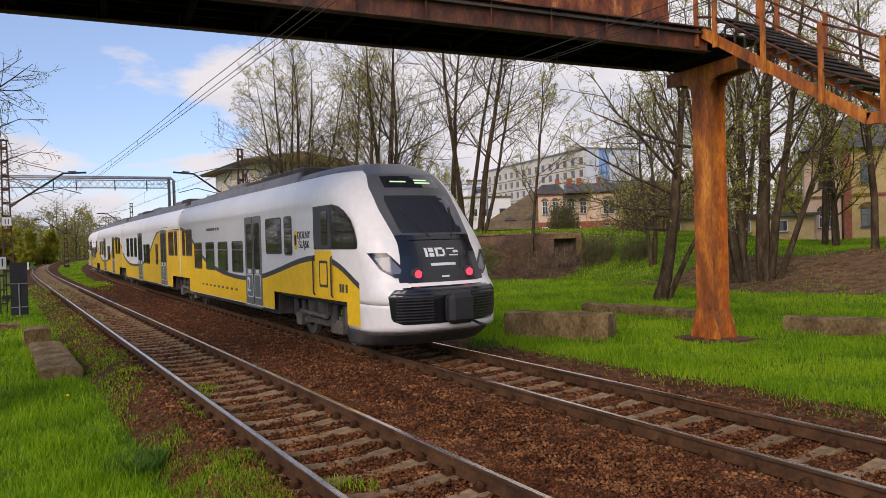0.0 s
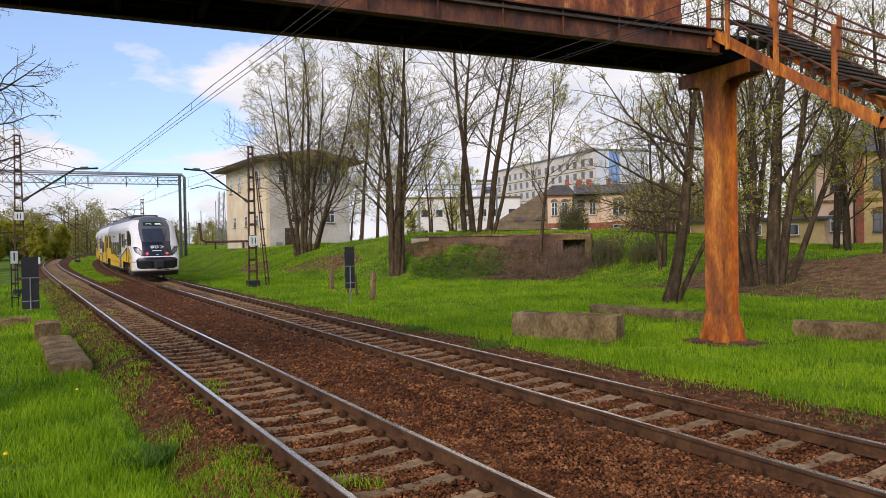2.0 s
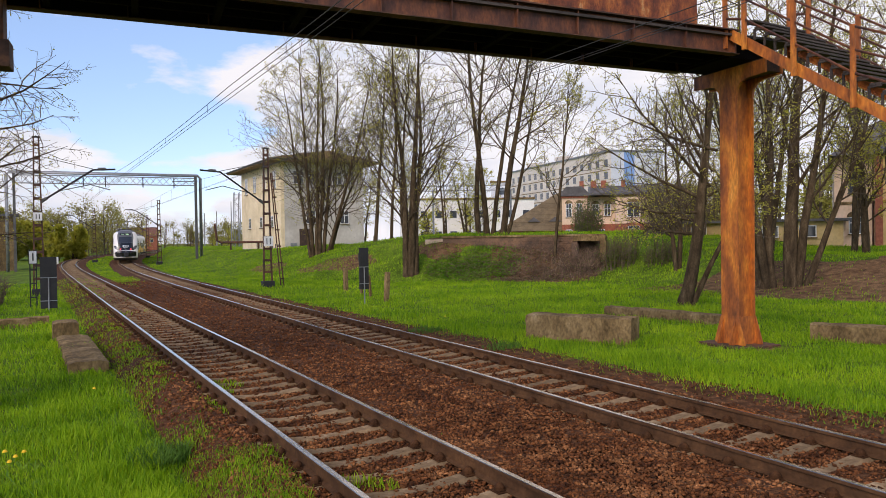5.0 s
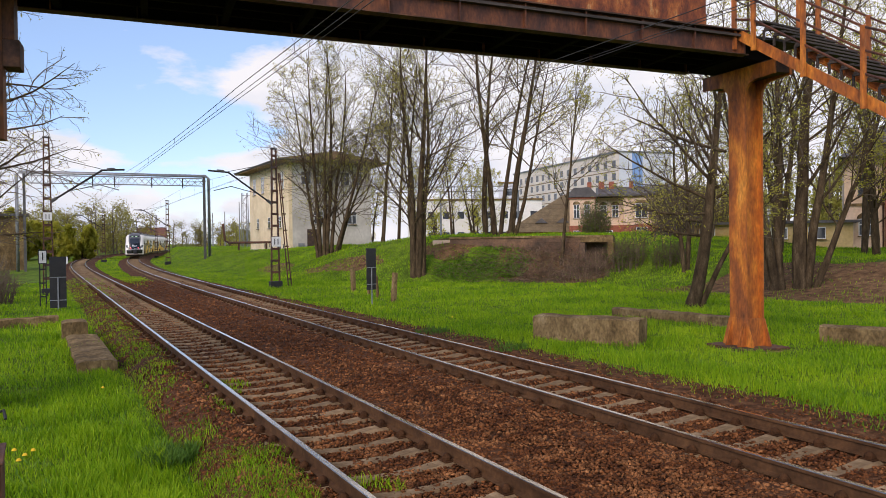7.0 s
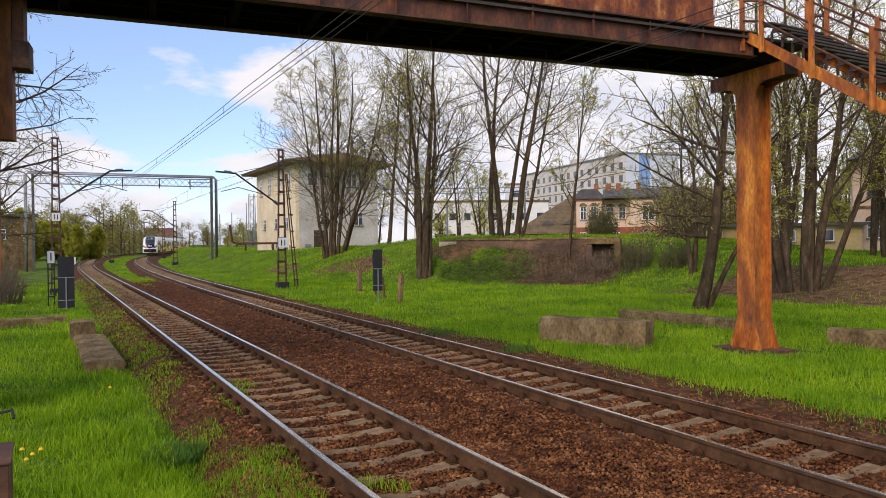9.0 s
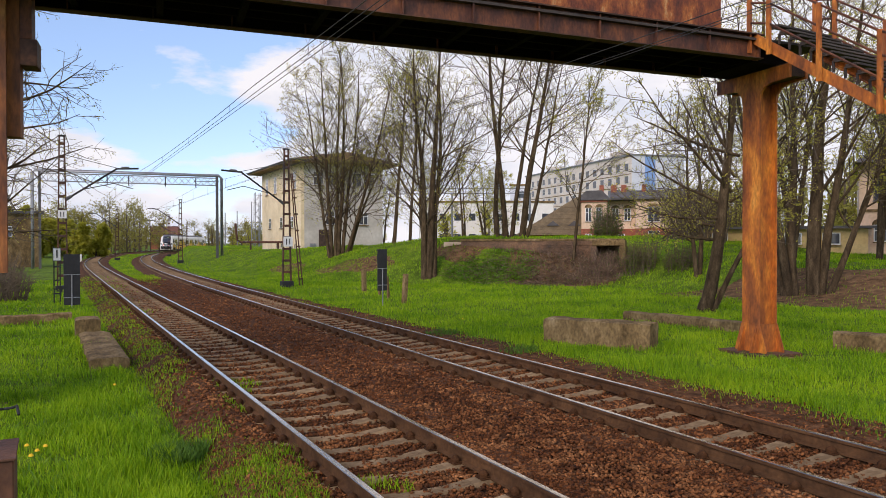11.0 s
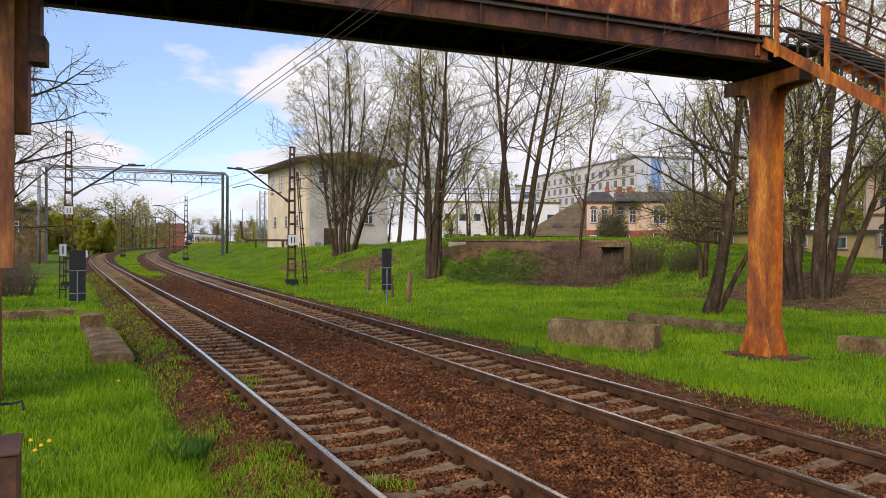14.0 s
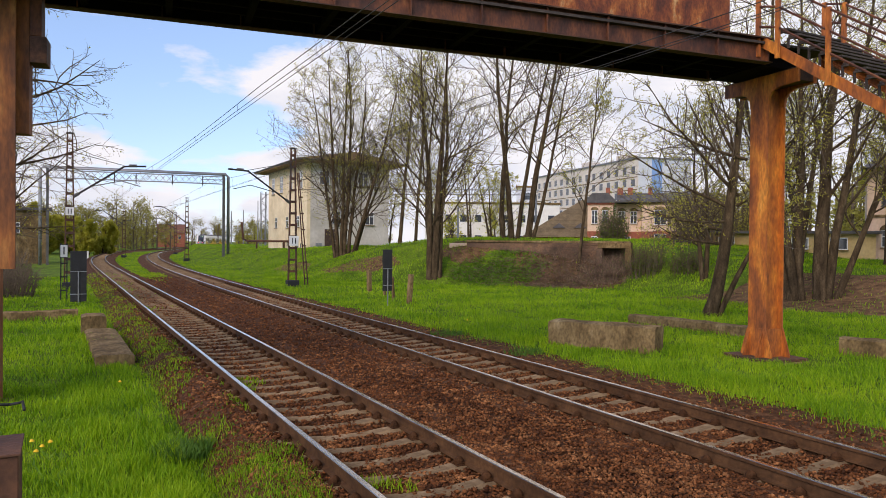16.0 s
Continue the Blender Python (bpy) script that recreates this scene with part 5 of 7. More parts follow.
tree(31.0, 21.3, fan(56, [(-0.80, -0.23, 14, 0.20), (-0.60, -0.13, 16, 0.24), (-0.45, -0.01, 16.5, 0.22), (0.40, 0.03, 17.5, 0.36), (0.62, 0.11, 16, 0.22), (0.95, 0.36, 12, 0.16)]), "large many-stemmed tree with young leaves", 28, 3, 0.08, 0.24, (12, 7, 5))
tree(37.5, 19.0, [(0, 0, 0.05, 0.03, 14, 0.2), (0.5, -0.4, 0.2, -0.1, 12, 0.15)], SPARSE, 29, 3, 0.09, 0.25)
tree(38.0, 27.0, [(0, 0, -0.06, 0.03, 14, 0.2), (0.5, 0.2, 0.05, 0, 15, 0.2)], SPARSE, 30, 3, 0.1, 0.3)
tree(33.0, 29.5, [(0, 0, -0.10, 0.06, 10, 0.14), (0.3, 0.1, 0.08, 0, 11, 0.15)], SPARSE, 31, 3, 0.09, 0.2)
# trees behind the bank
for i, (x, y, h_, lx) in enumerate(((46.0, 26.5, 13, 0.05), (44.5, 33.0, 12, -0.05), (50.0, 36.0, 14, 0.02), (47.0, 20.5, 13, 0.1), (42.0, 23.5, 11, -0.08), (45.0, 88.0, 13, 0.0), (50.0, 86.0, 14, 0.05), (55.5, 89.0, 13, -0.05), (60.0, 92.0, 12, 0.0), (41.5, 95.0, 12, 0.03))):
    tree(x, y, [(0, 0, lx, 0, h_, 0.2), (0.5, 0.2, lx + 0.12, 0.05, h_ * 0.9, 0.16)], "spring tree in young leaf behind the bank", 200 + i, 5, 0.13, 0.2, (11, 6, 4))
# west side
tree(-4.4, 33.0, [(0, 0, 0.10, 0.0, 14, 0.24), (0.3, 0.2, 0.25, -0.05, 12, 0.18)], "bare twiggy spring tree overhanging the lineside", 32, 1, 0.08, 0.2, (12, 8, 5), group="bare trees on the west side", limbs=[(0.08 * h_, 0, h_, 1.0, d, up, L_, 0.07) for h_, d, up, L_ in ((3.2, 0.2, 0.25, 4.8), (4.4, -0.1, 0.30, 5.6), (5.6, 0.1, 0.22, 6.2), (7.0, -0.2, 0.15, 5.2), (8.2, 0.0, 0.2, 5.8), (9.4, 0.1, 0.1, 5.0))])
tree(-4.5, 58.0, [(0, 0, 0.0, 0, 13, 0.2), (0.5, 0, 0.12, 0, 12, 0.16)], "bare twiggy spring tree overhanging the lineside", 33, 1, 0.1, 0.15, (14, 7, 5), group="bare trees on the west side")
tree(-6.0, 72.0, [(0, 0, 0.05, 0, 12, 0.2), (-0.6, 0.4, -0.1, 0, 11, 0.18)], "bare twiggy spring tree overhanging the lineside", 34, 1, 0.12, 0.15, (14, 7, 5), group="bare trees on the west side")
# yellow-green wood beyond the curve
random.seed(77)
wood = []
for k in range(22):
    f = k / 21
    wood.append((-19 + 24 * f + random.uniform(-1.5, 1.5), 128 + 26 * random.random() + 10 * f, random.uniform(9.0, 11.5) * (1 - 0.46 * f)))
for i, (x, y, h_) in enumerate(wood):
    tree(x, y, [(0, 0, random.uniform(-0.06, 0.06), 0, h_, 0.17), (0.5, 0.3, random.uniform(-0.15, 0.15), 0, h_ * 0.85, 0.13)], "tree in fresh yellow-green leaf beyond the tracks", 100 + i, 15, 0.36, 0.04, (17, 8, 3), group="leafing trees beyond the curve", leaf_mat=M_LEAF)


def far_woods(name, label, spots, leaf_mat, seed, dens, size):
    """Distant trees of mixed twigs and small leaf clumps, uncountable at this distance."""
    random.seed(seed)
    trunk, leaves = Net(), Net()
    for x, y, h_ in spots:
        z = float(height(x, y)) - 0.5
        p0 = Vector((x, y, z))
        trunk.tube([p0, p0 + Vector((random.uniform(-0.4, 0.4), 0, h_ * 0.55)), p0 + Vector((random.uniform(-0.8, 0.8), 0, h_ * 0.95))], [0.22, 0.14, 0.03], 5)
        for _ in range(16):
            a, f = random.uniform(0, 6.28), random.uniform(0.04, 0.9)
            q = p0 + Vector((0, 0, h_ * f))
            r = h_ * 0.30 * (1.1 - 0.6 * f)
            t = q + Vector((math.cos(a) * r, math.sin(a) * r, h_ * 0.16))
            trunk.tube([q, q.lerp(t, 0.5) + Vector((0, 0, 0.2)), t], [0.07, 0.05, 0.02], 3)
            for _ in range(dens):
                leaves.leaf(q.lerp(t, random.uniform(0.3, 1.05)) + Vector((random.gauss(0, h_ * 0.05), random.gauss(0, h_ * 0.05), random.gauss(0, h_ * 0.045))), size * random.uniform(0.5, 1.4))
    e = empty(name, None, label, "woods", kind="stuff")
    trunk.make("trunks", M_TWIG, e)
    leaves.make("foliage", leaf_mat, e)


random.seed(41)
far_woods("distant_woods", "distant mixed woods in early leaf along the horizon", [(random.uniform(20, 120), random.uniform(300, 345), random.uniform(7, 13)) for _ in range(60)] + [(random.uniform(-70, -14), random.uniform(95, 170), random.uniform(8, 13)) for _ in range(36)] + [(random.uniform(-14, 26), random.uniform(190, 260), random.uniform(9, 15)) for _ in range(60)] + [(random.uniform(70, 100), random.uniform(48, 78), random.uniform(6, 10)) for _ in range(26)] + [(random.uniform(60, 130), random.uniform(270, 330), random.uniform(5, 9)) for _ in range(30)], M_LEAFFAR, 42, 40, 0.42)
far_woods("distant_brush", "distant yellow-green thicket and hedges", [(random.uniform(62, 120), random.uniform(262, 296), random.uniform(3, 6.5)) for _ in range(40)] + [(random.uniform(70, 110), random.uniform(112, 128), random.uniform(4, 8)) for _ in range(8)] + [(random.uniform(60, 74), random.uniform(108, 116), random.uniform(6, 9)) for _ in range(5)], M_LEAF, 43, 16, 0.42)


def shrub(x, y, r, h_, n, label, leaf_mat, seed, leaf_n=7, leaf_s=0.12, name="shrub", twig_mat=None, stuff=False, thick=1.0):
    random.seed(seed)
    z = float(height(x, y)) - 0.1
    e = empty(name, pose(x, y, z), label, "shrub", "" if stuff else "shrubs on the bank", "stuff" if stuff else "")
    tw, lv = Net(), Net()
    for _ in range(n):
        a, q = random.uniform(0, 6.28), r * math.sqrt(random.random())
        p = Vector((math.cos(a) * q * 0.8, math.sin(a) * q * 0.8, 0))
        p.z = float(height(x + p.x, y + p.y)) - 0.1 - z
        d = Vector((math.cos(a) * q, math.sin(a) * q, p.z + h_ * random.uniform(0.4, 1.1)))
        m_ = p.lerp(d, 0.5) + Vector((random.gauss(0, 0.1), random.gauss(0, 0.1), 0.12 * h_))
        tw.tube([p, m_, d], [0.02 * thick, 0.014 * thick, 0.006 * thick], 3)
        for _k in range(2):
            t = m_.lerp(d, random.random()) + Vector((random.gauss(0, 0.25 * r), random.gauss(0, 0.25 * r), random.gauss(0.1, 0.12 * h_)))
            tw.tube([m_, t], [0.010, 0.004], 3)
        for _k in range(leaf_n):
            lv.leaf(p.lerp(d, random.uniform(0.25, 1.0)) + Vector((random.gauss(0, 0.12 * r), random.gauss(0, 0.12 * r), random.gauss(0, 0.07 * h_))), leaf_s * random.uniform(0.6, 1.3))
    tw.make("twig_mass", twig_mat or M_TWIG, e)
    if lv.v:
        lv.make("leaves", leaf_mat, e)
    return e


shrub(60.2, 68.0, 2.0, 5.0, 260, "dark green conical shrub before the house", M_LEAFGREEN, 51, 14, 0.22)
shrub(33.0, 34.2, 1.4, 1.9, 130, "olive green shrub beside the old wall", M_LEAFGREEN, 52, 22, 0.10)
shrub(34.4, 32.0, 1.2, 1.4, 90, "olive green shrub beside the old wall", M_LEAFGREEN, 53, 22, 0.10)
shrub(44.5, 40.0, 3.0, 4.2, 240, "yellowish leafing hedge shrub on the bank", M_LEAF, 54, 9, 0.14)
shrub(48.5, 41.0, 2.6, 4.6, 200, "yellowish leafing hedge shrub on the bank", M_LEAF, 55, 9, 0.14)
shrub(52.0, 47.0, 2.6, 4.8, 200, "yellowish leafing hedge shrub on the bank", M_LEAF, 56, 9, 0.14)
shrub(-2.6, 40.0, 1.8, 1.7, 220, "dry brown leafless brushwood", M_TWIG, 57, 1, 0.06)
shrub(-3.2, 47.0, 2.0, 2.2, 220, "dry brown leafless brushwood", M_TWIG, 58, 1, 0.06)
M_BRAMBLE = mat("dry_bramble_stems", [(0.3, (0.06, 0.036, 0.022)), (0.5, (0.15, 0.095, 0.06)), (0.7, (0.27, 0.19, 0.125))], 1.5, 0.9, island=0.5)
for i, (x, y, r, h_) in enumerate(((28.6, 38.6, 1.9, 0.7), (29.8, 37.4, 2.1, 1.0), (31.2, 35.9, 1.7, 1.2), (30.3, 35.4, 1.9, 0.7), (28.0, 37.2, 2.0, 0.4), (31.8, 35.6, 1.3, 1.5))):
    shrub(x, y, r, h_, 170, "tangled dry brown brambles on the slope", M_LEAFGREEN, 60 + i, 2, 0.08, "dry_brambles", M_BRAMBLE, True, 0.8)
M_NETTLE = leafy("nettle_leaves", (0.045, 0.12, 0.008), (0.10, 0.22, 0.012), (0.18, 0.32, 0.02), 0.4)
for i, (x, y, r, h_) in enumerate(((25.6, 41.2, 1.7, 0.55), (26.8, 40.4, 1.9, 0.7), (27.7, 39.8, 1.6, 0.6), (24.6, 42.2, 1.4, 0.4), (26.0, 39.6, 1.6, 0.4))):
    shrub(x, y, r, h_ * 0.7, 130, "dark green nettles and weeds on the slope", M_NETTLE, 80 + i, 16, 0.13, "weed_patch", M_BRAMBLE, True, 0.5)


def litter_patch(cx, cy, rx, ry, turn, seed, label, material):
    """Irregular patch of fallen leaves or bare earth lying on the ground."""
    vs, fs = [], []
    n, rings = 40, 12
    ca, sa = math.cos(turn), math.sin(turn)
    for i in range(rings + 1):
        for k in range(n):
            a = 2 * math.pi * k / n
            edge = 1 + 0.35 * noise.noise(Vector((math.cos(a) * 1.5 + seed, math.sin(a) * 1.5, 0))) + 0.25 * noise.noise(Vector((math.cos(a) * 5 + seed, math.sin(a) * 5, 4)))
            f = i / rings * edge
            x, y = rx * f * math.cos(a), ry * f * math.sin(a)
            x, y = cx + ca * x - sa * y, cy + sa * x + ca * y
            vs.append((x, y, float(height(x, y)) + 0.035 + 0.03 * noise.noise(Vector((x * 3, y * 3, 0))) - (0.09 if i == rings else 0)))
    for i in range(rings):
        for k in range(n):
            fs.append((i * n + k, i * n + (k + 1) % n, (i + 1) * n + (k + 1) % n, (i + 1) * n + k))
    ob = raw("leaf_litter", vs, fs, material, None, True)
    return tagged(ob, label, "ground cover", kind="structure")


litter_patch(32.0, 20.0, 4.6, 8.5, 0.2, 1, "brown leaf litter under the trees on the bank", M_LITTER)
litter_patch(37.0, 14.5, 5.5, 6.5, 0.2, 2, "brown leaf litter under the trees on the bank", M_LITTER)
litter_patch(29.3, 37.6, 3.2, 4.2, 0.6, 3, "brown dead undergrowth on the slope", M_LITTER)
litter_patch(20.0, 50.5, 1.3, 4.0, 0.5, 4, "worn bare earth path on the slope", M_LITTER)
litter_patch(25.6, 44.5, 1.6, 2.6, 0.7, 5, "worn bare earth path on the slope", M_LITTER)
litter_patch(17.5, 60.0, 1.2, 3.6, 0.1, 6, "worn bare earth path on the slope", M_LITTER)


# ---- grass ----
LITTER = [(32.0, 20.0, 4.6, 8.5), (37.0, 14.5, 5.5, 6.5), (29.3, 37.6, 3.2, 4.2)]


def blades(name, label, x, y, h_, w, rng, material, fringe=0.0):
    """Curved grass blades standing on the ground at the points x, y."""
    n = len(x)
    z = np.where((x > near_x(y) - 2.2) & (x < far_x(y) + 2.7) & (y < 60), np.maximum(height(x, y), bed_top(x, y)), height(x, y)) - 0.02
    a = rng.uniform(0, 2 * np.pi, n)
    lean = rng.uniform(0.1, 0.75, n) * h_
    la = rng.uniform(0, 2 * np.pi, n)
    bx, by = np.cos(a) * w, np.sin(a) * w
    lx, ly = np.cos(la) * lean, np.sin(la) * lean
    v = np.empty((n, 5, 3), np.float32)
    v[:, 0] = np.stack([x - bx, y - by, z], 1)
    v[:, 1] = np.stack([x + bx, y + by, z], 1)
    v[:, 2] = np.stack([x - bx * 0.7 + lx * 0.35, y - by * 0.7 + ly * 0.35, z + h_ * 0.6], 1)
    v[:, 3] = np.stack([x + bx * 0.7 + lx * 0.35, y + by * 0.7 + ly * 0.35, z + h_ * 0.6], 1)
    v[:, 4] = np.stack([x + lx, y + ly, z + h_], 1)
    i = np.arange(n)[:, None] * 5
    t = np.concatenate([i + np.array([[0, 1, 3]]), i + np.array([[0, 3, 2]]), i + np.array([[2, 3, 4]])], 0)
    ob = many(name, v.reshape(-1, 3), t, material)
    return tagged(ob, label, "grass", kind="stuff")


rng = np.random.default_rng(9)


def scatter(n, r0, r1, a0, a1):
    """Points thinning out with the distance from the path's end of the meadow."""
    r = np.exp(rng.uniform(np.log(r0), np.log(r1), n))
    a = np.radians(rng.uniform(a0, a1, n))
    return r * np.sin(a), r * np.cos(a), r


def patchy(x, y):
    return lumps(x, y, 0.8) * 0.5 + lumps(x + 7, y - 3, 2.0) * 0.5


x, y, r = scatter(260000, 3.2, 60, -14, 32)
k = x < near_x(y) - 1.02 + 0.32 * patchy(x * 2, y * 2) - 0.9 * rng.random(len(x)) ** 3 - np.exp(-((y - 11.5) / 1.8) ** 2) * 0.75
x, y, r = x[k], y[k], r[k]
hh = (0.13 + 0.07 * patchy(x, y) + 0.07 * rng.random(len(x))) * np.where(x > near_x(y) - 2.1, 0.6, 1)
hh = hh * (0.95 + 0.45 * lumps(x * 3.1, y * 3.1) + 0.25 * lumps(x * 7, y * 7))
blades("meadow_grass", "bright green spring grass beside the track", x, y, np.maximum(hh, 0.04), 0.0026 + 0.00034 * r, rng, M_GRASS)
x, y, r = scatter(290000, 8, 75, 14, 74)
edge = np.interp(y, [-12, 8, 14, 30, 60], [3.5, 3.5, 3.3, 2.8, 2.3])
k = x > far_x(y) + edge + 0.35 * patchy(x * 2, y * 2) - 1.1 * rng.random(len(x)) ** 4
k &= np.hypot(x - 15.35, y - 11.76) > 0.85
for cx, cy, rx, ry in LITTER:
    k &= (((x - cx) / rx) ** 2 + ((y - cy) / ry) ** 2 > 0.8) | (rng.random(len(x)) < 0.12)
x, y, r = x[k], y[k], r[k]
hh = (0.12 + 0.06 * patchy(x, y) + 0.08 * rng.random(len(x))) * np.where(x > far_x(y) + 3.4, 1, 0.75)
hh = hh * (0.95 + 0.45 * lumps(x * 2.6, y * 2.6) + 0.25 * lumps(x * 6, y * 6))
blades("meadow_grass", "bright green spring grass on the meadow and bank", x, y, np.maximum(hh, 0.04), 0.0024 + 0.00032 * r, rng, M_GRASS)
# sparse weeds among the sleepers of the nearer track
x, y, r = scatter(60000, 7, 110, 1, 34)
k = (np.abs(x - near_x(y)) < 1.15) & (np.abs(np.abs(x - near_x(y)) - 0.7535) > 0.08) & (patchy(x * 1.7, y * 1.3) > np.interp(y, [20, 45], [0.42, -0.1]))
x, y, r = x[k], y[k], r[k]
blades("track_weeds", "sparse green weeds growing between the sleepers", x, y, 0.05 + 0.06 * rng.random(len(x)), 0.004 + 0.0003 * r, rng, M_GRASS)
# strip of weeds between the tracks and far verge
x, y, r = scatter(90000, 45, 170, 2, 22)
k = ((x > near_x(y) + 1.45 + 0.3 * patchy(x * 2, y * 2)) & (x < far_x(y) - 1.55 - 0.3 * patchy(x, y)) & (far_x(y) - near_x(y) > 4.72 + 0.2 * patchy(x * 3, y * 3))) | (x > far_x(y) + 2.6) | (x < near_x(y) - 2.5)
x, y, r = x[k], y[k], r[k]
blades("meadow_grass", "green verge grass along the distant tracks", x, y, 0.05 + 0.10 * rng.random(len(x)), 0.00035 * r, rng, M_GRASS)


def weed_clump(x, y, r, n, h_, seed, label, material):
    rg = np.random.default_rng(seed)
    a, q = rg.uniform(0, 6.28, n), r * np.sqrt(rg.random(n))
    ob = blades("weed_clump", label, x + np.cos(a) * q, y + np.sin(a) * q, h_ * rg.uniform(0.5, 1.1, n), 0.010 + 0.012 * rg.random(n), rg, material)
    return ob


M_WEED = leafy("dark_weed_leaves", (0.05, 0.12, 0.014), (0.08, 0.17, 0.02), (0.12, 0.22, 0.03), 0.35)
weed_clump(1.35, 9.55, 0.36, 700, 0.25, 3, "dark green weed clump in the grass", M_WEED)
weed_clump(10.3, 19.0, 0.5, 250, 0.2, 6, "dusty green weed clump on the ballast edge", M_WEED)
weed_clump(10.4, 15.0, 0.5, 250, 0.2, 7, "dusty green weed clump on the ballast edge", M_WEED)

M_BROADLEAF = leafy("broad_meadow_leaves", (0.045, 0.12, 0.012), (0.10, 0.21, 0.018), (0.19, 0.31, 0.03), 0.35)
for a0, a1, side in ((-14, 30, -1), (16, 74, 1)):
    x, y, r = scatter(26000, 3.4, 40, a0, a1)
    k = (x < near_x(y) - 0.95) if side < 0 else (x > far_x(y) + 2.5) & (np.hypot(x - 15.35, y - 11.76) > 0.85)
    k &= (patchy(x * 1.3 + 4, y * 1.3) > 0.12) | ((np.abs(x - near_x(y) + 1.55) < 0.5) & (rng.random(len(x)) < 0.35))
    x, y, r = x[k], y[k], r[k]
    blades("meadow_weeds", "low broad-leaved green weeds among the grass", x, y, (0.04 + 0.11 * rng.random(len(x))) * np.where(np.abs(x - near_x(y)) < 1.9, 0.6, 1), 0.008 + 0.012 * rng.random(len(x)) + 0.0003 * r, rng, M_BROADLEAF)

rod = part("cable_stub", tube([(-1.1, 13.0, -0.24), (-0.86, 13.0, -0.20), (-0.70, 13.1, -0.23), (-0.58, 12.95, -0.19), (-0.52, 12.9, -0.16), (-0.49, 12.75, -0.27)], 0.022, 8), M_BLACK)
tagged(rod, "bent black cable end lying in the grass", "cable")

M_DANDELION = mat("dandelion_yellow", [(0.3, (0.75, 0.42, 0.01)), (0.7, (0.85, 0.55, 0.02))], 20, 0.8)


def dandelion(x, y):
    z = float(height(x, y))
    e = empty("dandelion", pose(x, y, z), "yellow dandelion flower in the grass", "flower", "dandelions")
    part("stem", tube([(0, 0, 0), (0.01, 0, 0.18)], 0.004, 5), M_GRASS, e)
    part("flower_head", tube([(0.01, 0, 0.18), (0.01, 0, 0.19), (0.01, 0, 0.215)], [0.008, 0.032, 0.016], 10), M_DANDELION, e)


for x, y in ((-0.21, 10.2), (-0.12, 10.35), (-0.27, 10.0), (0.95, 14.3), (12.2, 21.0), (-0.33, 10.5)):
    dandelion(x, y)

# ---- sleepers, fastenings and loose ballast ----
def sleeper_mesh():
    prof = [(-1.3, -0.19), (-1.28, -0.172), (-0.58, -0.172), (-0.2, -0.205), (0.2, -0.205), (0.58, -0.172), (1.28, -0.172), (1.3, -0.19), (1.3, -0.36), (-1.3, -0.36)]
    bm = bmesh.new()
    rows = [[bm.verts.new((x, q * (1.0 if z > -0.3 else 1.15), z)) for x, z in prof] for q in (-0.118, -0.084, 0.084, 0.118)]
    for i, r in enumerate(rows):
        for v in r:
            if i in (0, 3) and v.co.z > -0.3:
                v.co.z -= 0.035
    n = len(prof)
    for a, b in zip(rows, rows[1:]):
        for k in range(n):
            bm.faces.new((a[k], a[(k + 1) % n], b[(k + 1) % n], b[k]))
    bm.faces.new(rows[0])
    bm.faces.new(list(reversed(rows[-1])))
    bmesh.ops.recalc_face_normals(bm, faces=bm.faces)
    me = bpy.data.meshes.new("sleeper")
    bm.to_mesh(me)
    bm.free()
    me.materials.append(M_CONC_SLEEPER)
    return me


def clip_mesh():
    """Rail fastening: ribbed plate, bolt and clamp either side of the rail foot."""
    bm = bmesh.new()
    add_box(bm, -0.17, 0.17, -0.08, 0.08, -0.172, -0.155, 0.004)
    for sx in (-1, 1):
        add_box(bm, sx * 0.105 - 0.05, sx * 0.105 + 0.05, -0.06, 0.06, -0.155, -0.14, 0.006)
        add_tube(bm, [(sx * 0.105, 0, -0.155), (sx * 0.105, 0, -0.118), (sx * 0.105, 0, -0.096), (sx * 0.105, 0, -0.078)], [0.062, 0.060, 0.042, 0.016], 9)
    me = bpy.data.meshes.new("rail_clip")
    bm.to_mesh(me)
    bm.free()
    me.materials.append(M_CLIP)
    return me


SLEEPER, CLIP = sleeper_mesh(), clip_mesh()
PITCH = 0.6037


def track_pieces(track, phase, name, label):
    e = empty(name, None, label, "track", kind="structure")
    s = phase
    k = 0
    far_v, far_f = [], []
    random.seed(31)
    base_v = [v.co.copy() for v in SLEEPER.vertices]
    base_f = [tuple(p.vertices) for p in SLEEPER.polygons]
    while s < 300:
        x, y, th = on(track, s)
        m = pose(x, y, random.uniform(-0.006, 0.004), 0, 0, -math.degrees(th) + random.uniform(-0.7, 0.7))
        if k < 110:
            ob = new("sleeper", SLEEPER)
            ob.parent, ob.matrix_basis = e, m
            if k < 75:
                for o in (-0.7535, 0.7535):
                    c = new("rail_clip", CLIP)
                    c.parent, c.matrix_basis = ob, pose(o, 0, 0)
        else:
            b = len(far_v)
            far_v += [m @ v for v in base_v]
            far_f += [tuple(b + i for i in f) for f in base_f]
        s += PITCH
        k += 1
    ob = raw("distant_sleepers", far_v, far_f, M_CONC_SLEEPER, e)
    ob["kind"] = "stuff"


track_pieces(NEAR, 3.52, "near_track", "nearer track of weathered concrete sleepers on ballast")
track_pieces(FAR, -1.37, "far_track", "farther track of weathered concrete sleepers on ballast")


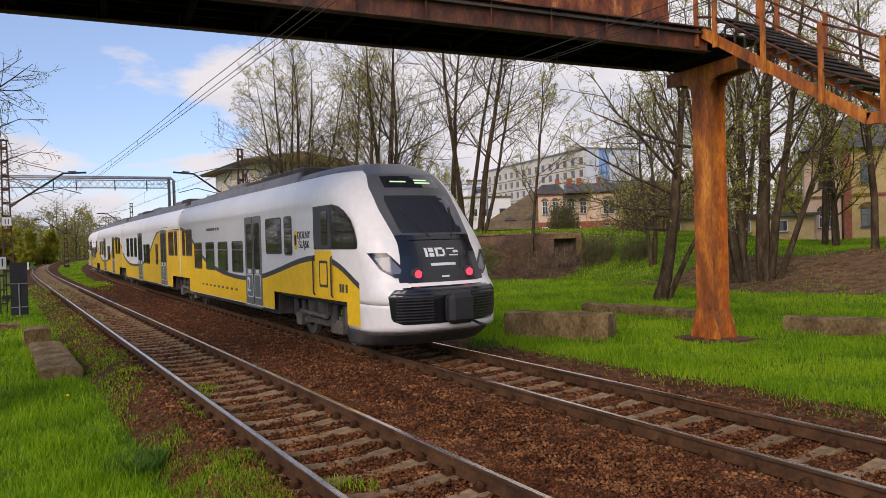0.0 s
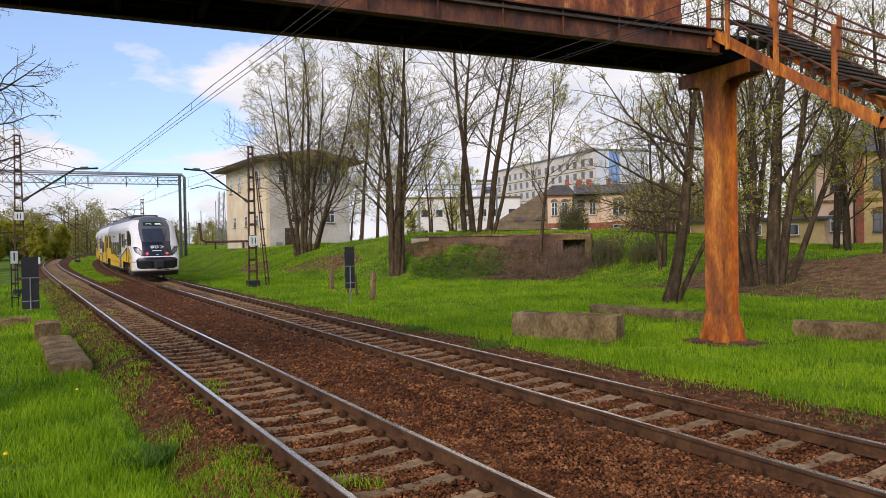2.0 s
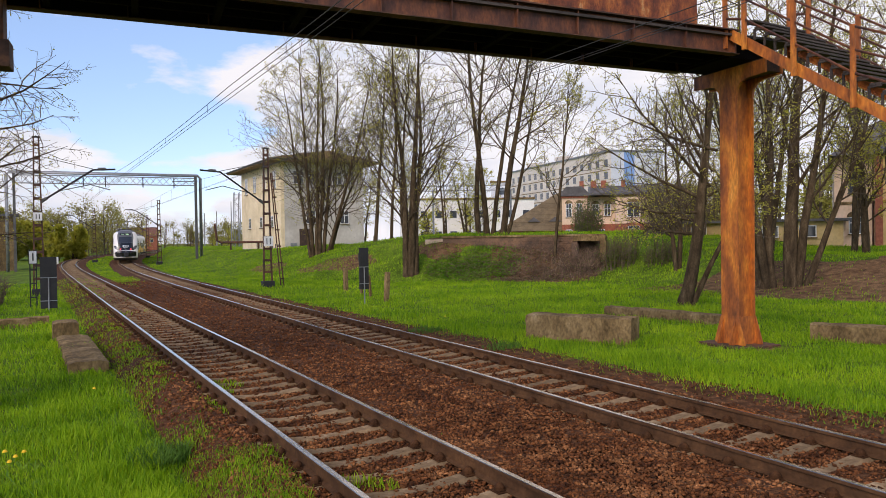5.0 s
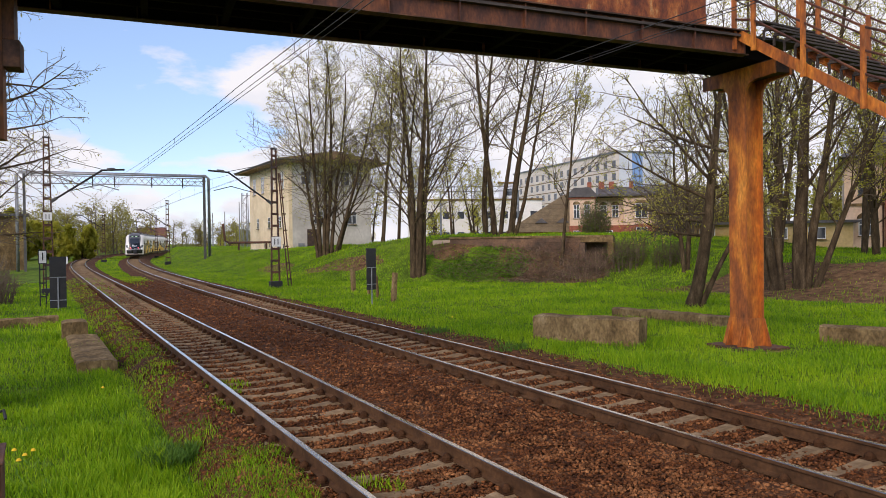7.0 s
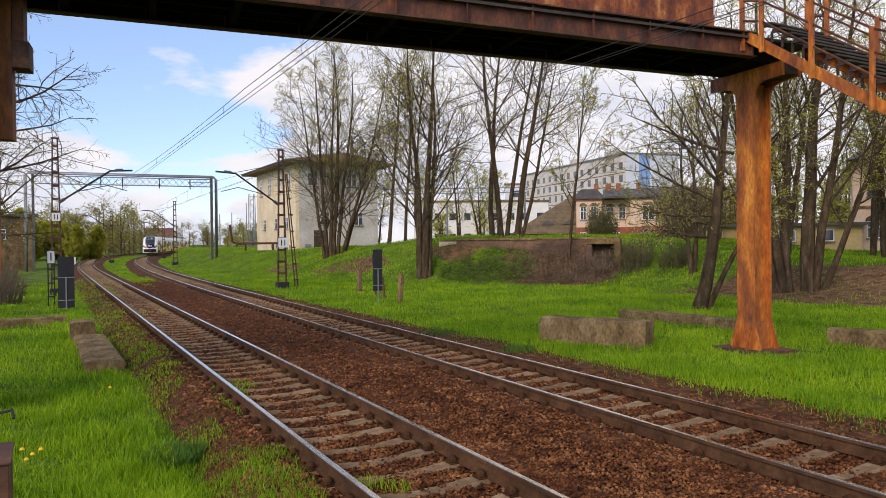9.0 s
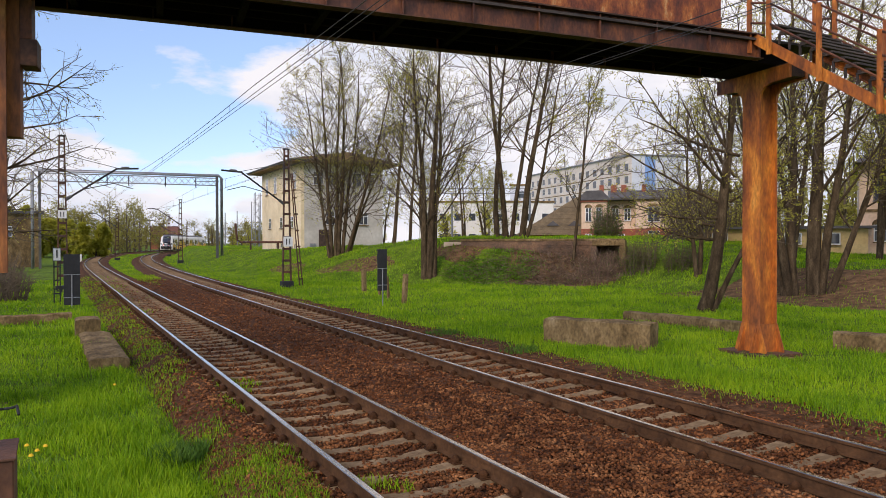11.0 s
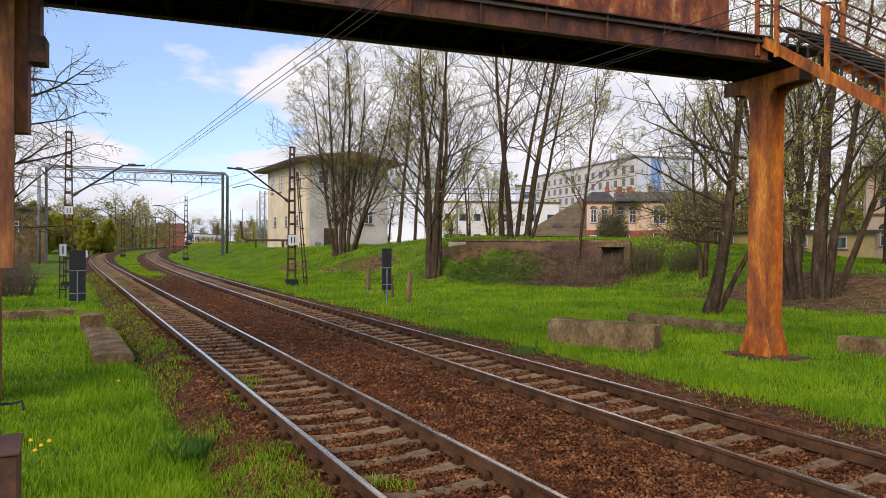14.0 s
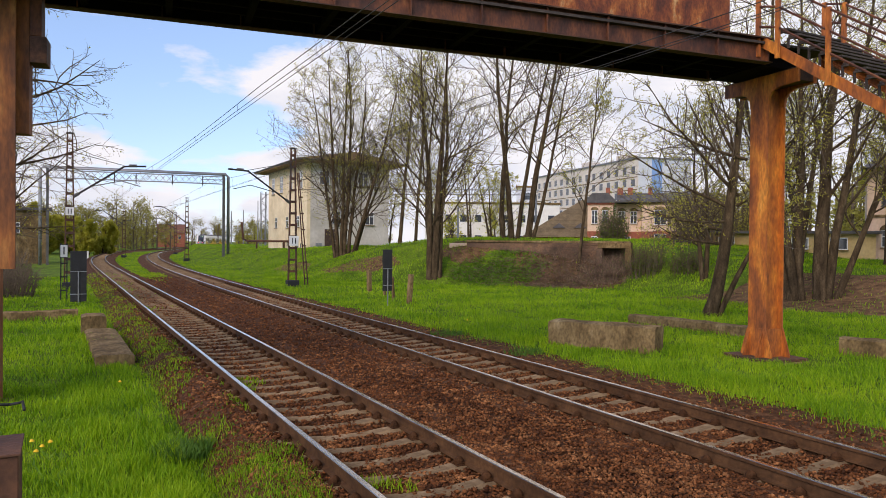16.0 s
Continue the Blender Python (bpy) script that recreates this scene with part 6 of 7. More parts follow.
def stones(n, r0, r1, a0, a1, size, seed, name="ballast_stones"):
    rg = np.random.default_rng(seed)
    r = np.exp(rg.uniform(np.log(r0), np.log(r1), n))
    a = np.radians(rg.uniform(a0, a1, n))
    x, y = r * np.sin(a), r * np.cos(a)
    dn, df = x - near_x(y), x - far_x(y)
    k = (dn > -1.75 + 0.3 * patchy(x * 2, y * 2)) & (df < np.where(rg.random(n) < 0.45, np.interp(y, [-12, 8, 14, 30, 60], [3.6, 3.6, 3.4, 2.9, 2.4]), 2.3) + 0.3 * patchy(x * 2, y * 2))
    k &= (dn > -1.3) | (rg.random(n) < 0.7)
    for d, ph in ((dn, 3.52), (df, -1.37)):
        q = np.abs((y - ph) / PITCH - np.round((y - ph) / PITCH)) * PITCH
        k &= ~((np.abs(d) < 0.98) & (q < 0.098) & (rg.random(n) > np.where(np.abs(d) < 0.3, 0.35, 0.12)))
        k &= ~(np.abs(np.abs(d) - 0.7535) < 0.06)
    x, y, r, dn, df = x[k], y[k], r[k], dn[k], df[k]
    n = len(x)
    u = np.where(dn < 1.5, dn, np.where(df > -1.5, df, 99))
    z = np.where(np.abs(u) < 0.68, -0.212, np.where(np.abs(u) < 0.95, -0.195, -0.150))
    z = np.where(dn < -1.0, np.interp(dn, [-2.3, -1.8, -1.42, -1.06], [-0.62, -0.40, -0.165, -0.14]), z)
    z = np.where(df > 1.4, np.maximum(-0.20 - (df - 1.4) * 0.32, np.maximum(height(x, y), -0.46) + 0.02), z)
    s = size * rg.uniform(0.55, 1.35, n) * (1 + r * 0.012)
    octa = np.array([[1, 0, 0], [-1, 0, 0], [0, 1, 0], [0, -1, 0], [0, 0, 1], [0, 0, -1]], float)
    v = octa[None] * rg.uniform(0.55, 1.25, (n, 6, 1)) + rg.normal(0, 0.22, (n, 6, 3))
    q1 = rg.normal(0, 1, (n, 3, 3))
    q1 = np.linalg.qr(q1)[0]
    v = np.einsum("nij,nkj->nki", q1, v) * np.array([1, 1, 0.75]) * s[:, None, None]
    v += np.stack([x, y, z + s * rg.uniform(-0.1, 0.45, n)], 1)[:, None]
    tri = np.array([[0, 2, 4], [2, 1, 4], [1, 3, 4], [3, 0, 4], [2, 0, 5], [1, 2, 5], [3, 1, 5], [0, 3, 5]])
    t = (np.arange(n)[:, None, None] * 6 + tri[None]).reshape(-1, 3)
    ob = many(name, v.reshape(-1, 3), t, M_STONE)
    return tagged(ob, "loose rust-brown crushed ballast stones between the tracks", "ballast", kind="stuff")


stones(185000, 4.5, 52, -2, 80, 0.0235, 5)

# ---- the train ----
M_TWHITE = mat("white_train_paint", [(0.3, (0.74, 0.70, 0.655)), (0.7, (0.82, 0.785, 0.74))], 0.8, 0.42, fine=0.04, coat=0.12, rand=0.001)
M_TYELLOW = mat("yellow_train_paint", [(0.25, (0.62, 0.36, 0.02)), (0.45, (0.80, 0.47, 0.010)), (0.7, (0.86, 0.53, 0.012))], 0.9, 0.42, fine=0.07, coat=0.12, rand=0.001)
M_TGREY = mat("dark_grey_train_paint", [(0.3, (0.030, 0.031, 0.033)), (0.7, (0.05, 0.051, 0.054))], 1.0, 0.45, fine=0.05, coat=0.0, rand=0.001)
M_TDOOR = mat("grey_door_paint", [(0.3, (0.10, 0.105, 0.11)), (0.7, (0.14, 0.145, 0.15))], 1.0, 0.35, fine=0.05, coat=0.3, rand=0.001)
M_TGLASS = glass_mat("tinted_train_glass", (0.018, 0.02, 0.024), 0.05)
M_THOOD = mat("grey_hood_paint", [(0.3, (0.065, 0.067, 0.070)), (0.7, (0.095, 0.097, 0.10))], 1.0, 0.4, fine=0.05, coat=0.1, rand=0.001)
M_TMASK = mat("black_gloss_paint", [(0.3, (0.005, 0.006, 0.008)), (0.7, (0.009, 0.010, 0.013))], 1.0, 0.2, fine=0.05, coat=0.35, spec=0.5, rand=0.001)
M_TUNDER = mat("grimy_underframe", [(0.3, (0.02, 0.018, 0.016)), (0.7, (0.07, 0.06, 0.05))], 4, 0.8, fine=0.3, rand=0.001)
M_TBOGIE = mat("dusty_bogie_steel", [(0.3, (0.05, 0.043, 0.034)), (0.7, (0.15, 0.13, 0.10))], 4, 0.75, fine=0.3, rand=0.001)
M_TROOF = mat("grey_train_roof", [(0.3, (0.13, 0.13, 0.135)), (0.7, (0.20, 0.20, 0.205))], 1.5, 0.6, fine=0.15, rand=0.001)
M_TLAMP = glow("red_tail_light", (1.0, 0.05, 0.08), 1.5)
M_TSCREEN = glass_mat("windscreen_glass", (0.03, 0.034, 0.042), 0.05)
M_TDISP = glow("green_led_display", (0.55, 0.9, 0.5), 0.55)
M_TLENS = glass_mat("clear_headlight_lens", (0.13, 0.135, 0.15), 0.06)

L0_Z = [0.25, 0.36, 0.50, 0.62, 1.25, 1.40, 1.48, 1.70, 2.05, 2.45, 3.45, 3.80, 4.08, 4.22]
L0_L = [0.30, 0.10, -0.12, -0.32, -0.36, -0.30, -0.10, -0.03, 0.08, 0.30, 1.10, 1.42, 2.0, 3.6]
R_Z = [0.25, 0.6, 1.4, 1.5, 2.2, 3.0, 3.5, 4.22]
R_L = [1.0, 1.05, 1.0, 0.85, 0.9, 1.25, 1.55, 1.6]


def half_w(z):
    if z > 3.2:
        return 1.44 * max(0.0, 1 - (min(z, 4.22) - 3.2) ** 2.3 / 1.0201 ** 2.3) ** (1 / 2.3) + 0.02
    return 1.44 - (0.12 * (0.6 - z) if z < 0.6 else 0)


def nose(x, z):
    """How far back the nose surface lies at x across and z up."""
    w = half_w(z)
    k = min(1.0, abs(x) / w)
    return float(np.interp(z, L0_Z, L0_L)) + float(np.interp(z, R_Z, R_L)) * (1 - max(0.0, 1 - k ** 2.5) ** (1 / 2.5))


def hull(z0, z1, back, rows):
    """Shell of the cab car between two heights, from the nose to `back`."""
    vs, fs = [], []
    n = 40
    for i in range(rows + 1):
        z = z0 + (z1 - z0) * i / rows
        if z1 > 3.9:
            z = z0 + (z1 - z0) * (1 - (1 - i / rows) ** 1.7)
        w = half_w(z)
        ring = [(-w, back, z)]
        for k in range(n + 1):
            a = -math.pi / 2 + math.pi * k / n
            x = w * math.copysign(abs(math.sin(a)) ** 0.8, math.sin(a))
            ring.append((x, nose(x, z), z))
        ring.append((w, back, z))
        vs += ring
    m = n + 3
    for i in range(rows):
        for j in range(m - 1):
            fs.append((i * m + j, i * m + j + 1, (i + 1) * m + j + 1, (i + 1) * m + j))
    fs.append(tuple(rows * m + j for j in range(m)))
    fs.append(tuple(reversed(range(m))))
    fs.append(tuple(i * m for i in range(rows + 1)) + tuple(i * m + m - 1 for i in range(rows, -1, -1)))
    bm = bmesh.new()
    bv_ = [bm.verts.new(v) for v in vs]
    for f in fs:
        try:
            bm.faces.new([bv_[i] for i in f])
        except ValueError:
            pass
    bmesh.ops.recalc_face_normals(bm, faces=bm.faces)
    return bm


def mid_hull(a, b, z0, z1, rows=16):
    poly = [(half_w(z), z) for z in (z0 + (z1 - z0) * (1 - (1 - i / rows) ** 1.7) for i in range(rows + 1))]
    return prism(poly + [(-x, z) for x, z in reversed(poly)], "y", a, b)


def nose_panel(x0, x1, z0, z1, proud, nx_=14, nz_=16, thick=0.02):
    """Panel on the nose; x0 and x1 are functions of z."""
    bm = bmesh.new()
    g = []
    for i in range(nz_ + 1):
        z = z0 + (z1 - z0) * i / nz_
        a, b = x0(z), x1(z)
        g.append([bm.verts.new((a + (b - a) * j / nx_, nose(a + (b - a) * j / nx_, z) - proud, z)) for j in range(nx_ + 1)])
    for i in range(nz_):
        for j in range(nx_):
            bm.faces.new((g[i][j], g[i][j + 1], g[i + 1][j + 1], g[i + 1][j]))
    ext = bmesh.ops.extrude_face_region(bm, geom=bm.faces[:])
    bmesh.ops.translate(bm, vec=(0, proud + thick, 0), verts=[v for v in ext["geom"] if isinstance(v, bmesh.types.BMVert)])
    bmesh.ops.recalc_face_normals(bm, faces=bm.faces)
    return bm


def side_panel(side, cols, proud, rows=4):
    """Sheet on a car's flank; cols are (along, low, high)."""
    bm = bmesh.new()
    g = []
    for l_, a, b in cols:
        g.append([(side * (half_w(a + (b - a) * j / rows) + proud), l_, a + (b - a) * j / rows) for j in range(rows + 1)])
    vs = [[bm.verts.new(p) for p in c] for c in g]
    for c, d in zip(vs, vs[1:]):
        for j in range(rows):
            bm.faces.new((c[j], d[j], d[j + 1], c[j + 1]))
    ext = bmesh.ops.extrude_face_region(bm, geom=bm.faces[:])
    bmesh.ops.translate(bm, vec=(-side * (proud + 0.004), 0, 0), verts=[v for v in ext["geom"] if isinstance(v, bmesh.types.BMVert)])
    bmesh.ops.recalc_face_normals(bm, faces=bm.faces)
    return bm


def rounded(side, l0, l1, z0, z1, r, proud):
    cols = []
    for k in range(5):
        a = math.pi / 2 * k / 4
        d = r * (1 - math.sin(a))
        cols.append((l0 + r * (1 - math.cos(a)), z0 + d, z1 - d))
    cols += [(l1 + l0 - c[0], c[1], c[2]) for c in reversed(cols)]
    return side_panel(side, cols, proud)


def wave(stops, a, b, step=0.25):
    ls = np.arange(a, b + 1e-6, step)
    xs, zs = [p[0] for p in stops], [p[1] for p in stops]
    z = np.interp(ls, xs, zs)
    k = np.hanning(11)
    k = k / k.sum()
    zp = np.interp(np.concatenate([ls[0] - np.arange(5, 0, -1) * step, ls, ls[-1] + np.arange(1, 6) * step]), xs, zs)
    return list(zip(ls, np.convolve(zp, k, "valid") if len(zp) >= 11 else z))


def wheelset(parent, l_, r=0.42):
    for sx in (-1, 1):
        w = part("wheel", tube([(sx * 0.70, l_, r), (sx * 0.735, l_, r), (sx * 0.74, l_, r), (sx * 0.80, l_, r)], [r + 0.028, r + 0.028, r, r], 24), M_TBOGIE, parent)
        part("wheel_hub", tube([(sx * 0.80, l_, r), (sx * 0.86, l_, r)], [0.22, 0.16], 12), M_TUNDER, w)


def bogie(parent, mid):
    for l_ in (mid - 1.3, mid + 1.3):
        wheelset(parent, l_)
    for sx in (-1, 1):
        bm = prism([(mid - 1.75, 0.42), (mid - 1.5, 0.66), (mid - 0.7, 0.66), (mid - 0.5, 0.52), (mid + 0.5, 0.52), (mid + 0.7, 0.66), (mid + 1.5, 0.66), (mid + 1.75, 0.42), (mid + 1.2, 0.34), (mid + 0.6, 0.38), (mid - 0.6, 0.38), (mid - 1.2, 0.34)], "x", sx * 1.0 - 0.07, sx * 1.0 + 0.07)
        part("bogie_frame", bm, M_TBOGIE, parent)
        for dl in (-1.3, 1.3):
            part("axle_box", box(sx * 1.08 - 0.09, sx * 1.08 + 0.09, mid + dl - 0.17, mid + dl + 0.17, 0.26, 0.58, 0.03), M_TBOGIE, parent)
            for q in (-0.28, 0.28):
                part("spring", tube([(sx * 1.08, mid + dl + q, 0.5), (sx * 1.08, mid + dl + q, 0.92)], 0.085, 10), M_TUNDER, parent)
        for q in (-0.32, 0.32):
            part("air_spring", tube([(sx * 1.0, mid + q, 0.55), (sx * 1.0, mid + q, 0.62), (sx * 1.0, mid + q, 0.95), (sx * 1.0, mid + q, 1.05)], [0.2, 0.25, 0.25, 0.2], 14), M_TUNDER, parent)
        part("damper", tube([(sx * 1.22, mid - 0.75, 0.62), (sx * 1.22, mid + 0.75, 0.66)], 0.05, 8), M_TBOGIE, parent)
        part("brake_unit", box(sx * 0.9 - 0.16, sx * 0.9 + 0.16, mid - 0.85, mid - 0.55, 0.22, 0.5, 0.03), M_TBOGIE, parent)
        part("sand_box", box(sx * 1.05 - 0.14, sx * 1.05 + 0.14, mid - 1.98, mid - 1.72, 0.45, 0.95, 0.03), M_TBOGIE, parent)


def window_unit(parent, side, l0, l1, z0, z1, bar_z=None):
    w = part("window", rounded(side, l0, l1, z0, z1, 0.09, 0.006), M_TGREY, parent)
    part("pane", rounded(side, l0 + 0.045, l1 - 0.045, z0 + 0.045, z1 - 0.045, 0.06, 0.012), M_TGLASS, w)
    if bar_z:
        part("window_bar", rounded(side, l0 + 0.04, l1 - 0.04, bar_z - 0.02, bar_z + 0.02, 0.01, 0.016), M_TDOOR, w)


def door_unit(parent, side, l0, l1):
    d = part("door", rounded(side, l0, l1, 0.62, 3.15, 0.05, 0.008), M_TDOOR, parent, "grey passenger door")
    mid = (l0 + l1) / 2
    for a, b in ((l0 + 0.16, mid - 0.10), (mid + 0.10, l1 - 0.16)):
        part("door_pane", rounded(side, a, b, 1.65, 2.95, 0.08, 0.013), M_TGLASS, d)
    for a, b in ((l0 + 0.14, mid - 0.08), (mid + 0.08, l1 - 0.14)):
        part("door_marking", rounded(side, a, b, 0.82, 1.50, 0.08, 0.011), M_FRAMEWHITE, d)
        part("door_marking", rounded(side, a + 0.03, b - 0.03, 0.85, 1.47, 0.06, 0.014), M_TDOOR, d)
        part("door_marking", rounded(side, a + 0.14, b - 0.14, 1.52, 1.62, 0.03, 0.011), M_FRAMEWHITE, d)
    part("door_gap", rounded(side, mid - 0.012, mid + 0.012, 0.65, 3.1, 0.005, 0.016), M_BLACK, d)
    part("door_step", box(side * 1.43 - 0.06, side * 1.43 + 0.06, l0, l1, 0.56, 0.60), M_TROOF, d)


def flank(parent, side, stops, a, b, cuts):
    """Yellow wave with its dark band; cuts are bogie openings (from, to)."""
    w = wave(stops, a, b)
    def low(l_):
        for c0, c1 in cuts:
            if c0 < l_ < c1:
                return 1.09
        return 0.62
    edges = sorted({a, b, *[c for cut in cuts for c in cut if a < c < b]})
    for e0, e1 in zip(edges, edges[1:]):
        ins = [e0 + 0.001] + [l_ for l_, _ in w if e0 + 0.02 < l_ < e1 - 0.02] + [e1 - 0.001]
        zs = np.interp(ins, [p[0] for p in w], [p[1] for p in w])
        part("yellow_panel", side_panel(side, [(l_, low((e0 + e1) / 2), float(z)) for l_, z in zip(ins, zs)], 0.003, 3), M_TYELLOW, parent, "yellow lower side panel")
    part("wave_stripe", side_panel(side, [(l_, float(z), float(z) + 0.13) for l_, z in w], 0.004, 2), M_TGREY, parent, "dark grey wave stripe")


def skirts(parent, a, b):
    for sx in (-1, 1):
        part("skirt", side_panel(sx, [(a, 0.60, 1.10), (b, 0.60, 1.10)], 0.0, 2), M_TWHITE, parent)
    part("underfloor_box", box(-1.30, 1.30, a + 0.02, b - 0.02, 0.45, 1.06, 0.02), M_TUNDER, parent)


def roof_gear(parent, a, b, pantograph=None):
    for sx in (-1, 1):
        part("roof_rail", prism([(sx * 1.02, 3.90), (sx * 1.12, 3.90), (sx * 1.04, 4.16), (sx * 0.98, 4.16)], "y", a, b), M_TROOF, parent)
    l_ = a + 0.3
    while l_ < b - 1.6:
        wdt = 1.3 + 0.5 * random.random()
        part("roof_unit", box(-0.85, 0.85, l_, l_ + wdt, 4.05, 4.26 + 0.12 * random.random(), 0.04), M_TROOF if random.random() < 0.6 else M_TUNDER, parent)
        l_ += wdt + 0.25
    if pantograph:
        p = pantograph
        e = part("pantograph", box(-0.7, 0.7, p - 0.6, p + 0.6, 4.25, 4.32, 0.01), M_DARKSTEEL, parent)
        bm = bmesh.new()
        for sx in (-1, 1):
            add_tube(bm, [(sx * 0.35, p - 0.6, 4.3), (sx * 0.3, p + 0.9, 4.75), (sx * 0.3, p - 0.3, 5.12)], 0.03, 6)
        add_tube(bm, [(-0.8, p - 0.3, 5.06), (-0.6, p - 0.3, 5.15), (0.6, p - 0.3, 5.15), (0.8, p - 0.3, 5.06)], 0.03, 6)
        part("pantograph_arm", bm, M_DARKSTEEL, e)


CAR_LEN = 18.4
NOSE_WAVE = [(0.74, 1.22), (1.4, 1.62), (2.2, 1.90), (3.2, 1.97), (4.4, 1.86), (5.8, 1.62), (7.2, 1.40), (8.7, 1.28), (10.2, 1.30), (12.0, 1.42), (13.6, 1.66), (14.8, 1.98), (15.8, 2.40), (16.8, 2.80), (18.35, 3.05)]


def cab_car():
    e = empty("train_car", None, "white and yellow electric train cab car with black nose", "train car", "cars of the train")
    part("body", hull(1.10, 3.90, 18.3, 26), M_TWHITE, e, "white curved car body", smooth=True)
    part("roof_cover", hull(3.901, 4.22, 18.2, 12), M_TROOF, e, "grey domed roof cover", smooth=True)
    low = hull(0.55, 1.10, 1.5, 8)
    part("nose_apron", low, M_TWHITE, e, "white bumper apron", smooth=True)
    part("nose_skirt", hull(0.25, 0.545, 1.6, 5), M_TUNDER, e, "dark lower nose skirt", smooth=True)
    # roof cover of the nose and black mask
    mw = lambda z: float(np.interp(z, [1.42, 1.62, 1.9, 2.3, 3.0, 3.5, 3.9, 4.12], [0.98, 0.98, 0.90, 0.86, 0.95, 0.95, 0.82, 0.55]))
    part("nose_mask", nose_panel(lambda z: -mw(z), mw, 1.40, 2.46, 0.008, 20, 20), M_TMASK, e, "glossy black nose mask")
    part("nose_hood", nose_panel(lambda z: -mw(z), mw, 2.462, 4.12, 0.008, 20, 30), M_THOOD, e, "dark grey hood round the windscreen")
    part("mask_foot", nose_panel(lambda z: -0.82, lambda z: 0.82, 1.36, 1.60, 0.024, 20, 8), M_TMASK, e)
    ww = lambda z: float(np.interp(z, [2.48, 2.56, 3.20, 3.32], [0.70, 0.73, 0.78, 0.74]))
    ws = part("windscreen", nose_panel(lambda z: -ww(z), ww, 2.50, 3.30, 0.018, 16, 16), M_TSCREEN, e, "dark windscreen")
    for x0, x1 in ((-0.60, -0.15), (0.68, 0.38)):
        part("wiper", tube([(x0 + (x1 - x0) * k / 6, nose(x0 + (x1 - x0) * k / 6, 3.05 - 0.62 * k / 6) - 0.05, 3.05 - 0.62 * k / 6) for k in range(7)], 0.014, 6), M_BLACK, ws)
    dsp = part("destination_display", nose_panel(lambda z: -0.66, lambda z: 0.66, 3.48, 3.74, 0.018, 12, 6), M_TGLASS, e)
    for a, b, z in ((-0.50, -0.14, 3.61), (0.06, 0.46, 3.585), (0.06, 0.40, 3.645)):
        part("display_line", nose_panel(lambda z_, a=a: a, lambda z_, b=b: b, z - 0.012, z + 0.018, 0.022, 6, 2, 0.004), M_TDISP, dsp)
    for sx in (-1, 1):
        hx = lambda z, sx=sx: sx * float(np.interp(z, [1.62, 1.78, 2.12], [0.92, 0.84, 1.10]))
        hx2 = lambda z, sx=sx: sx * float(np.interp(z, [1.62, 1.78, 2.12], [1.04, 1.26, 1.385]))
        hl = part("headlight", nose_panel(hx, hx2, 1.62, 2.12, 0.010, 10, 10), M_TMASK, e, "swept-back headlight")
        part("headlight_lens", nose_panel(lambda z: hx(z) + sx * 0.06, lambda z: hx2(z) - sx * 0.05, 1.70, 2.03, 0.016, 8, 8), M_TLENS, hl)
        tl = part("tail_light", tube([(sx * 0.60, nose(0.6, 1.68) - 0.05, 1.68), (sx * 0.60, nose(0.6, 1.68) + 0.05, 1.68)], 0.078, 16), M_TLAMP, e, "lit red tail light")
        part("tail_light_ring", tube([(sx * 0.60, nose(0.6, 1.68) - 0.03, 1.68), (sx * 0.60, nose(0.6, 1.68) + 0.05, 1.68)], 0.13, 16), M_TGREY, tl)
    # bumper grille and coupler
    gw = lambda z: float(np.interp(z, [0.72, 0.80, 1.28, 1.40], [1.02, 1.20, 1.25, 1.12]))
    gr = part("front_grille", nose_panel(lambda z: -gw(z), gw, 0.72, 1.40, 0.012, 24, 10), M_TMASK, e, "black bumper grille")
    for k in range(10):
        z = 0.78 + 0.058 * k
        for sx in (-1, 1):
            part("grille_slat", nose_panel(lambda z_, sx=sx: sx * 0.45, lambda z_, sx=sx: sx * 1.14, z, z + 0.025, 0.03, 10, 1), M_BLACK, gr)
    part("coupler_cover", box(-0.22, 0.36, -0.62, -0.30, 0.70, 1.30, 0.09), M_BLACK, e, "black folded coupler cover")
    part("coupler_hose", tube([(0.4, -0.30, 0.75), (0.5, -0.5, 0.66), (0.62, -0.58, 0.62)], 0.03, 6), M_BLACK, e)
    # emblem: three plain strokes and an arc
    zc = 2.10
    for a, b, z0, z1 in ((-0.36, -0.30, -0.09, 0.09), (-0.27, -0.16, 0.01, 0.09), (-0.27, -0.16, -0.09, -0.01), (-0.12, -0.06, -0.09, 0.09), (-0.05, 0.06, 0.05, 0.09), (-0.05, 0.06, -0.09, -0.05), (0.05, 0.10, -0.06, 0.06), (0.16, 0.34, 0.05, 0.075), (0.30, 0.42, -0.02, 0.03), (0.18, 0.40, -0.08, -0.055)):
        part("emblem_stroke", nose_panel(lambda z, a=a: a, lambda z, b=b: b, zc + z0, zc + z1, 0.012, 3, 2, 0.004), M_FRAMEWHITE, e)
    part("number_bar", nose_panel(lambda z: -0.28, lambda z: 0.30, 1.83, 1.885, 0.011, 6, 1, 0.004), M_FRAMEWHITE, e)
    part("mask_handle", nose_panel(lambda z: -0.08, lambda z: 0.10, 1.60, 1.63, 0.014, 4, 1, 0.004), M_FRAMEWHITE, e)
    part("mask_ledge", nose_panel(lambda z: -0.62, lambda z: 0.62, 2.36, 2.43, 0.03, 12, 2), M_TMASK, e)
